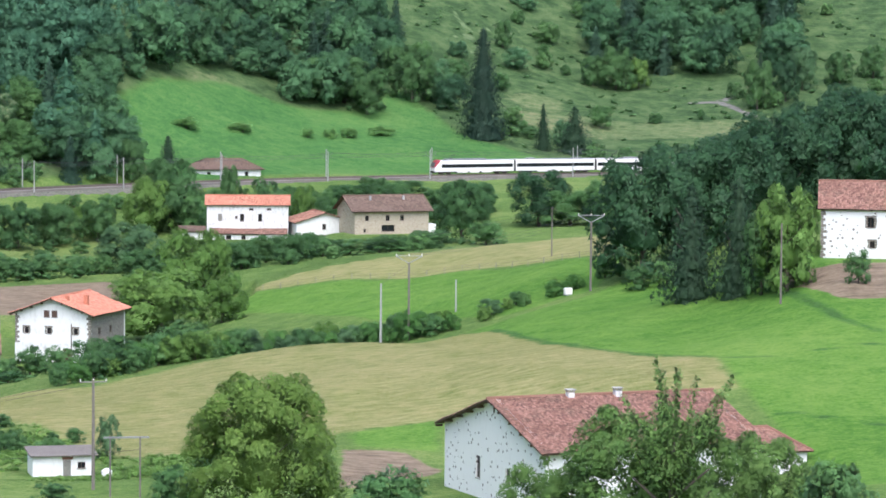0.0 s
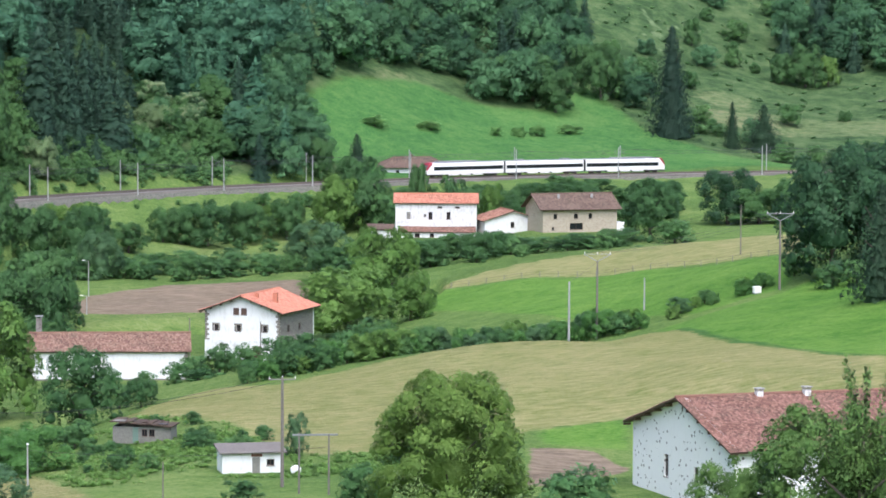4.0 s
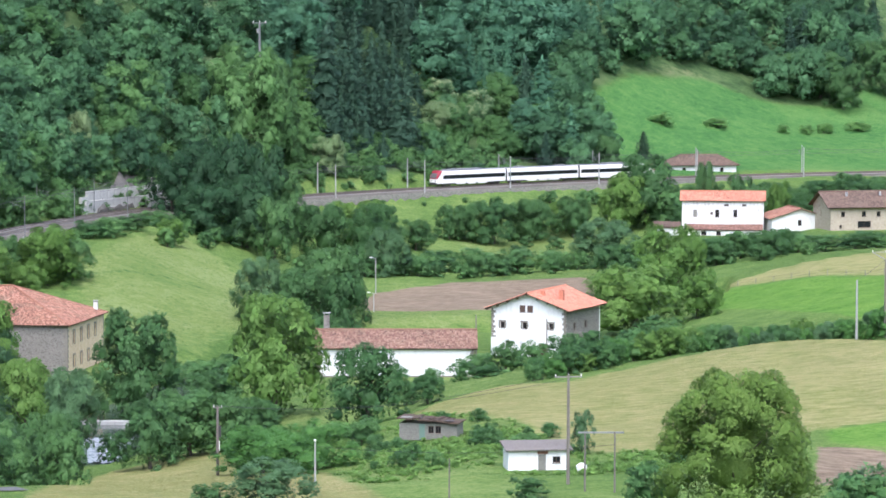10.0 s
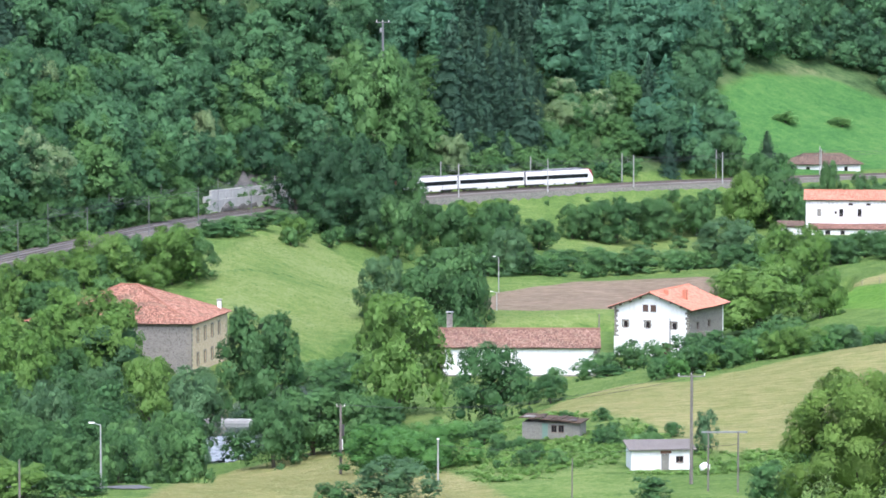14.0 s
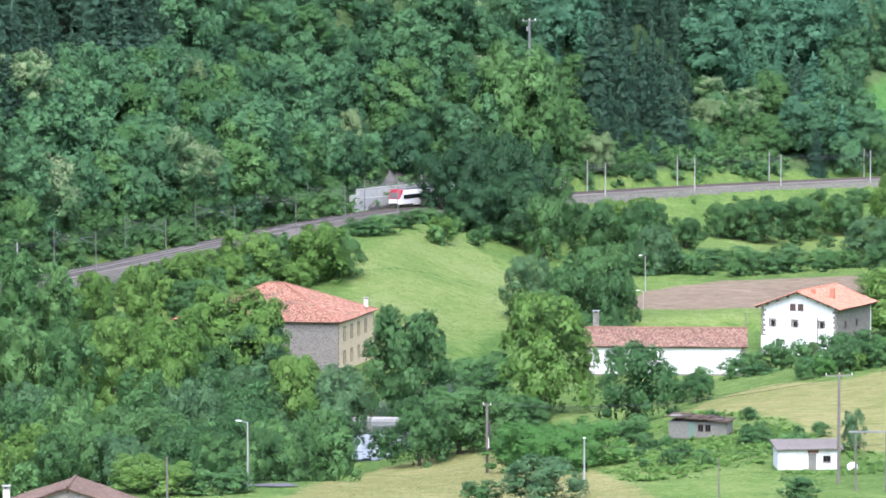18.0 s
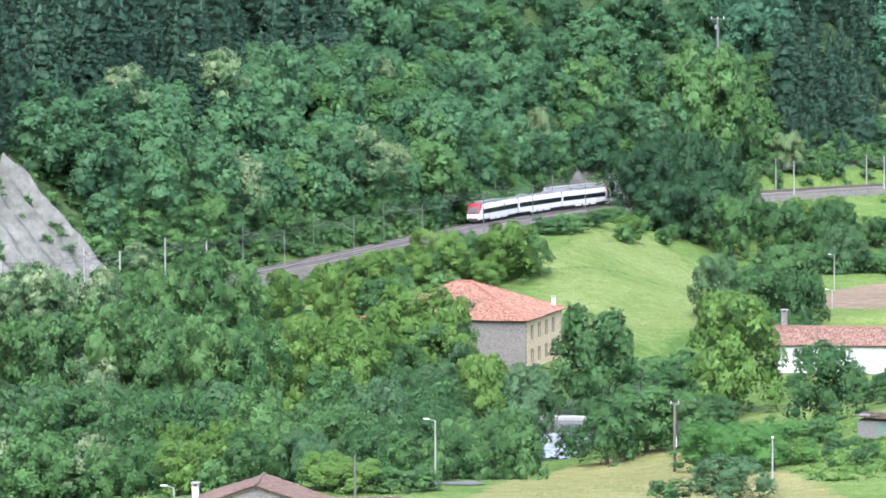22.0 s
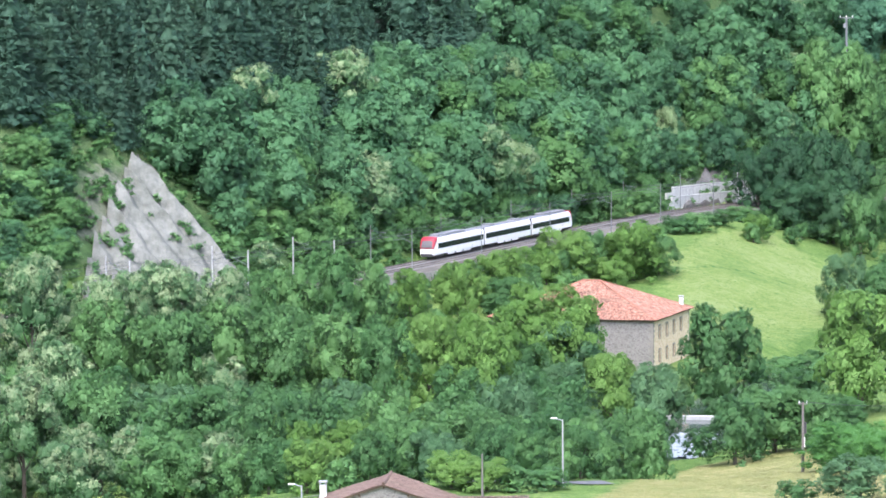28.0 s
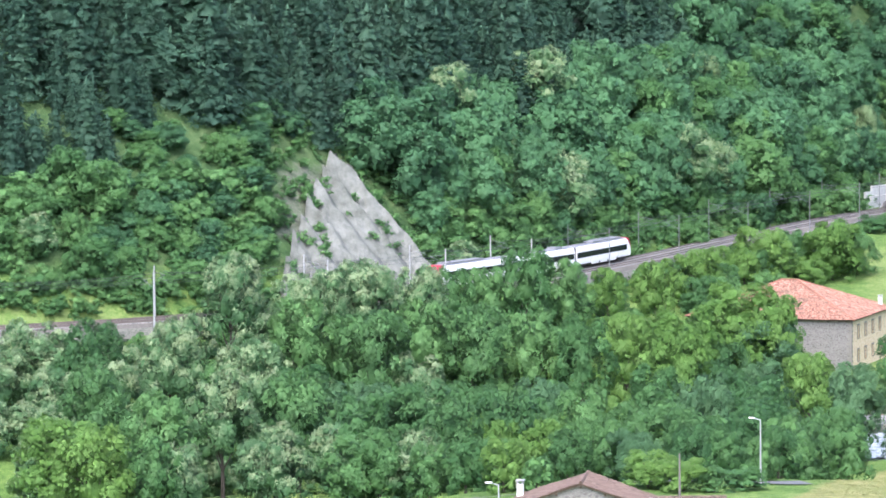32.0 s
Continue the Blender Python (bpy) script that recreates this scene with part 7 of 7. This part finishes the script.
def river():
    pts = np.column_stack([RIVER, np.full(len(RIVER), 1.75)])
    g = np.gradient(RIVER, axis=0)
    g /= np.linalg.norm(g, axis=1)[:, None]
    side = np.column_stack([-g[:, 1], g[:, 0], np.zeros(len(g))])
    o = np.linspace(-7, 7, 9)
    v = np.concatenate([(pts + side * k)[:, None] for k in o], 1).reshape(-1, 3)
    i, j = np.meshgrid(np.arange(len(pts) - 1), np.arange(len(o) - 1), indexing="ij")
    a = (i * len(o) + j).ravel()
    tagged(new("river", array_mesh("river", v, np.stack([a, a + 1, a + len(o) + 1, a + len(o)], 1), M_WATER, True)), "dark green river between wooded banks", "river", kind="structure")
    # broken water below the weir
    rng = np.random.default_rng(6)
    x, y = np.meshgrid(np.linspace(-39.5, -32, 40), np.linspace(508, 536, 110), indexing="ij")
    z = 1.8 + 0.16 * np.sin(x * 2.3 + 1.5 * np.sin(y * 0.8)) * np.sin(y * 1.7 + x) + rng.uniform(0, 0.08, x.shape)
    i, j = np.meshgrid(np.arange(39), np.arange(109), indexing="ij")
    a = (i * 110 + j).ravel()
    f = np.stack([a, a + 110, a + 111, a + 1], 1)
    tagged(new("white_water", array_mesh("white_water", np.stack([x, y, z], 2).reshape(-1, 3), f, M_FOAM)), "white broken water below the weir", "rapids", kind="structure")
    w = empty("weir", pose(-35.5, 552.5, 0.6), "low stone weir across the river", "weir")
    part("sill", boxed(-7, 7, -0.6, 0.9, 0, 1.75, bevel=0.1), M_CONCRETE, w)
    part("apron", boxed(-7, 7, -2.0, -0.62, 0, 0.95, bevel=0.1), M_RUBBLE, w)


river()


def lane():
    """The narrow lane by the lamp posts."""
    pts = spline([(-75, 384), (-58, 388), (-44, 394), (-36, 398)], 2.0)
    g = np.gradient(pts, axis=0)
    g /= np.linalg.norm(g, axis=1)[:, None]
    side = np.column_stack([-g[:, 1], g[:, 0]])
    rows = []
    for k in np.linspace(-2, 2, 5):
        q = pts + side * k
        rows.append(np.column_stack([q, ground(q[:, 0], q[:, 1]) + 0.12]))
    v = np.stack(rows, 1).reshape(-1, 3)
    i, j = np.meshgrid(np.arange(len(pts) - 1), np.arange(4), indexing="ij")
    a = (i * 5 + j).ravel()
    tagged(new("road", array_mesh("road", v, np.stack([a, a + 1, a + 6, a + 5], 1), M_ROAD, True)), "narrow grey asphalt lane by the river", "road", kind="structure")


lane()

# ---- poles, masts, wires ----


def wire(name, a, b, sag, r, mat, label):
    cu = bpy.data.curves.new(name, "CURVE")
    cu.dimensions, cu.bevel_depth, cu.bevel_resolution = "3D", r, 1
    sp = cu.splines.new("POLY")
    sp.points.add(12)
    a, b = Vector(a), Vector(b)
    for k, p in enumerate(sp.points):
        t = k / 12
        q = a.lerp(b, t)
        p.co = (q.x, q.y, q.z - sag * 4 * t * (1 - t), 1)
    cu.materials.append(mat)
    return tagged(new(name, cu), label, "wire")


M_WIRE = mat_plain("dark_wire", (0.05, 0.05, 0.055), 0.6)


def mast(m, post, r):
    """A catenary mast with its bracket arm."""
    t = empty("catenary_mast", m, "pale concrete catenary mast with steel bracket arm beside the track" if r > 0.12 else "thin grey steel catenary mast with bracket arm", "mast", "catenary masts")
    bm = bmesh.new()
    rod(bm, (0, 0, -0.6), (0, 0, 8.3), r, r * 0.7, 8)
    part("post", bm, post, t)
    bm = bmesh.new()
    rod(bm, (0, 0.1, 7.4), (0, 3.1, 7.0), 0.035)
    rod(bm, (0, 0.1, 5.9), (0, 2.7, 7.0), 0.035)
    part("bracket", bm, M_MAST, t)
    bm = bmesh.new()
    rod(bm, (0, 1.6, 6.5), (0, 3.6, 6.2), 0.03)
    part("steady_arm", bm, M_MAST, t)
    bm = bmesh.new()
    rod(bm, (0, 0.12, 7.4), (0, 0.55, 7.36), 0.08)
    part("insulator", bm, M_RUST, t)
    part("footing", boxed(-0.4, 0.4, -0.4, 0.4, -0.9, 0.12, bevel=0.04), M_CONCRETE, t)
    return t


def catenary():
    kinds = {}
    spots = (230, 273, 318, 351, 385, 418, 450, 482, 516, 550, 584, 613, 645, 677.5, 715, 752, 784, 815, 843, 873, 905, 940, 975)
    heads = []
    for n, s in enumerate(spots):
        p, h = on_rail(s)
        thin = 600 < s < 800
        for off, turn in ((-3.4, 0), (7.2, 180)):
            i = int(np.argmin(np.abs(RAIL_S - s - (6 if turn else 0))))
            q = Vector(RAIL[i]) + Vector(RAIL_SIDE[i]) * off
            m = pose(q.x, q.y, q.z - 0.9, 0, 0, h + turn)
            if thin in kinds:
                copy_thing(kinds[thin], m)
            else:
                kinds[thin] = mast(m, M_MAST if thin else M_POLE_PALE, 0.1 if thin else 0.17)
        heads.append(p)
    for off in (0.0, 3.8):
        for z, r in ((5.35, 0.026), (6.6, 0.03)):
            for (p, s), (q, s2) in zip(list(zip(heads, spots)), list(zip(heads, spots))[1:]):
                i, j = int(np.argmin(np.abs(RAIL_S - s))), int(np.argmin(np.abs(RAIL_S - s2)))
                a, b = p + Vector(RAIL_SIDE[i]) * off, q + Vector(RAIL_SIDE[j]) * off
                wire("overhead_wire", a + Vector((0, 0, z)), b + Vector((0, 0, z)), 0.0 if z < 6 else 0.6, r, M_WIRE, "thin overhead railway wire")


catenary()


def utility_pole(x, y, h, arm, mat, label, base_r=0.16, turn=0.0, insulators=3, fork=False):
    z = float(ground(x, y)[0])
    t = empty("utility_pole", pose(x, y, z, 0, 0, turn), label, "pole")
    bm = bmesh.new()
    rod(bm, (0, 0, -0.6), (0, 0, h - (1.3 if fork else 0)), base_r, base_r * 0.68, 9)
    part("post", bm, mat, t)
    if fork:
        for s in (-1, 1):
            bm = bmesh.new()
            rod(bm, (0, 0, h - 1.4), (s * arm / 2, 0, h - 0.25), 0.06)
            part("fork_arm", bm, M_STEEL, t)
        bm = bmesh.new()
        rod(bm, (-arm / 2, 0, h - 0.25), (arm / 2, 0, h - 0.25), 0.045)
        part("crossarm", bm, M_STEEL, t)
    elif arm:
        part("crossarm", boxed(-arm / 2, arm / 2, -0.06, 0.06, h - 0.3, h - 0.17), M_STEEL if mat is not M_POLE else M_PLANK, t)
    if arm:
        for k in range(insulators):
            x0 = -arm / 2 + 0.1 + k * (arm - 0.2) / max(1, insulators - 1)
            bm = bmesh.new()
            rod(bm, (x0, 0, h - 0.22), (x0, 0, h + 0.1), 0.055, 0.04, 7)
            part("insulator", bm, M_WHITE, t)
    return t


utility_pole(78.1, 557.0, 10.0, 0.0, M_POLE_PALE, "slender pale concrete pole at the meadow's edge", 0.2)
utility_pole(83.0, 560.5, 13.6, 4.2, M_POLE, "grey utility pole with forked steel crossarm in the hedge", 0.2, -6, 3, True)
trafo = utility_pole(111.6, 559.0, 12.2, 4.2, M_POLE, "grey utility pole with forked steel crossarm", 0.2, -8, 3, True)
utility_pole(120.0, 636.8, 8.8, 0.0, M_POLE, "thin weathered wooden pole on the pale field", 0.13)
utility_pole(22.9, 379.3, 11.6, 2.9, M_POLE, "tall weathered wooden pole with crossarm", 0.2, 4, 3)
utility_pole(27.2, 371.0, 6.3, 0.0, M_POLE, "grey steel support of the double pole", 0.11)
double = utility_pole(24.2, 372.0, 6.3, 0.0, M_POLE, "grey steel support with the long crossbar", 0.11)
part("crossbar", boxed(-0.7, 4.0, -0.08, 0.08, 6.05, 6.22), M_STEEL, double)
utility_pole(10.2, 371.9, 4.2, 0.0, M_POLE, "short weathered fence pole", 0.09)
mid = utility_pole(-15.8, 431.7, 8.4, 1.1, M_POLE, "weathered wooden pole with a switch box", 0.2, 0, 2)
part("switch_box", boxed(0.12, 0.42, -0.16, 0.16, 4.6, 6.0), M_DARK, mid)
part("cable_guard", boxed(0.14, 0.24, -0.06, 0.06, 3.0, 4.2), M_WHITE, mid)
utility_pole(122.6, 481.6, 11.0, 0.0, M_POLE, "weathered wooden pole at the tilled strip", 0.16)
utility_pole(-46.4, 369.1, 4.6, 0.0, M_POLE, "short weathered post by the lane", 0.13)
utility_pole(20.5, 589.6, 9.4, 0.0, M_POLE, "dark wooden pole beside the barn", 0.14)
utility_pole(32.0, 589.1, 7.6, 0.0, M_POLE, "dark wooden pole before the farmhouse", 0.13)
utility_pole(94.0, 582.5, 5.2, 0.0, M_POLE_PALE, "short pale post in the pasture hedge", 0.16)


def street_lamp(x, y, h, label, turn=180.0):
    z = float(ground(x, y)[0])
    t = empty("street_lamp", pose(x, y, z, 0, 0, turn), label, "lamp")
    bm = bmesh.new()
    rod(bm, (0, 0, -0.4), (0, 0, h), 0.12, 0.075, 8)
    part("post", bm, M_POLE_PALE, t)
    bm = bmesh.new()
    rod(bm, (0, 0, h - 0.1), (0.75, 0, h + 0.12), 0.045)
    part("arm", bm, M_STEEL, t)
    bm = boxed(0.65, 1.3, -0.13, 0.13, h + 0.06, h + 0.2, bevel=0.03)
    part("lamp_head", bm, M_WHITE, t)


street_lamp(-40.0, 387.9, 7.3, "pale concrete street lamp by the lane", 170)
street_lamp(-3.8, 392.0, 4.7, "short pale street lamp on the grassy slope", 90)
street_lamp(5.3, 750.0, 7.4, "tall pale street lamp beside the tilled field", 180)
street_lamp(4.6, 704.0, 3.6, "pale street lamp at the field's edge", 180)
street_lamp(-59.8, 338.0, 7.2, "street lamp behind the stone house", 180)


def pylon():
    """Steel mast among the trees on the wooded slope."""
    x, y = -22.6, 912.0
    t = empty("power_pylon", pose(x, y, 36.0), "slender pale concrete power pole above the woods", "pylon")
    bm = bmesh.new()
    h = 22.4
    rod(bm, (0, 0, -0.6), (0, 0, h - 0.1), 0.45, 0.26, 8)
    part("post", bm, M_MAST, t)
    part("switch_box", boxed(-0.75, -0.25, -0.3, 0.3, h - 2.6, h - 1.5, bevel=0.04), M_STEEL, t)
    part("crossarm", boxed(-1.9, 1.9, -0.16, 0.16, h - 0.24, h), M_MAST, t)
    for x0 in (-1.5, 0, 1.5):
        bm = bmesh.new()
        rod(bm, (x0, 0, h), (x0, 0, h + 0.5), 0.08)
        part("insulator", bm, M_WHITE, t)


pylon()
up = lambda x, y, h: (x, y, float(ground(x, y)[0]) + h)
for off in (-1.9, 0.0, 1.9):
    wire("power_line", Vector(up(83.0, 560.5, 13.5)) + Vector((off, 0, 0)), Vector(up(111.6, 559.0, 12.1)) + Vector((off, 0, 0)), 0.9, 0.018, M_WIRE, "thin dark power line between poles")
wire("power_line", up(78.1, 557.0, 9.9), up(83.0, 560.5, 12.2), 0.1, 0.02, M_WIRE, "thin dark power line between poles")
wire("power_line", up(120.0, 636.8, 8.7), up(111.6, 559.0, 11.9), 0.8, 0.02, M_WIRE, "thin dark power line between poles")
wire("power_line", up(120.0, 636.8, 8.7), (88.0, 760.0, 14.5), 2.0, 0.02, M_WIRE, "thin dark power line to the valley farms")
for k in (-1.3, 1.3):
    wire("power_line", Vector(up(22.9, 379.3, 11.5)) + Vector((k, 0, 0)), Vector(up(-15.8, 431.7, 8.4)) + Vector((k * 0.3, 0, 0)), 1.6, 0.018, M_WIRE, "thin dark power line between poles")
wire("power_line", up(27.2, 371.0, 5.0), up(-3.8, 392.0, 4.3), 0.8, 0.018, M_WIRE, "thin dark cable across the garden slope")


def pasture_items():
    t = empty("white_container", pose(108.6, 562.0, float(ground(108.6, 562.0)[0]), 0, 0, 12), "small white plastic water container in the pasture", "container")
    part("tub", boxed(-0.6, 0.6, -0.5, 0.5, 0.15, 1.2, bevel=0.12), M_WHITE, t)
    part("frame", boxed(-0.65, 0.65, -0.55, 0.55, 0, 0.15), M_STEEL, t)
    # fence along the pale strip
    f = empty("pasture_fence", Matrix(), "low wire fence with weathered wooden posts along the pasture", "fence")
    line = spline([(69, 674), (86, 658), (103, 641.5), (116, 623), (127, 608)], 1.0)
    last = None
    bm0 = bmesh.new()
    rod(bm0, (0, 0, -0.2), (0, 0, 1.1), 0.06, 0.05, 6)
    me = bpy.data.meshes.new("post")
    bm0.to_mesh(me)
    bm0.free()
    me.materials.append(M_PLANK)
    for k in range(0, len(line), 4):
        x, y = line[k]
        z = float(ground(x, y)[0])
        piece("post", me, f, pose(x, y, z))
        if last is not None:
            bm = bmesh.new()
            for h in (0.55, 1.0):
                rod(bm, (last[0], last[1], last[2] + h), (x, y, z + h), 0.012, sides=4)
            part("strand", bm, M_WIRE, f)
        last = (x, y, z)


pasture_items()

# ---- things that move ----


def motions():
    """The train runs along the far track at about 16 metres a second."""
    middle = [(0, 281.7), (2, 312.0), (4, 344.1), (6, 376.1), (8, 407.5), (10, 438.8), (12, 470.3), (14, 502.2), (16, 534.6), (18, 566.9), (20, 599.1), (22, 631.0), (24, 662.8), (26, 695.3), (28, 729.1), (30, 766.5), (32, 804.5)]
    ts, ss = [m[0] for m in middle], [m[1] for m in middle]
    for coach, ahead in zip(TRAIN, (25.25, 0.0, -25.25)):
        rows = []
        for t in range(0, 33):
            s = float(np.interp(t, ts, ss)) + ahead
            a, _ = on_rail(s + 8.75)
            b, _ = on_rail(s - 8.75)
            rows.append((t, Matrix.Translation((a + b) / 2) @ (a - b).to_track_quat("X", "Z").to_matrix().to_4x4()))
        walk(coach, rows)


motions()
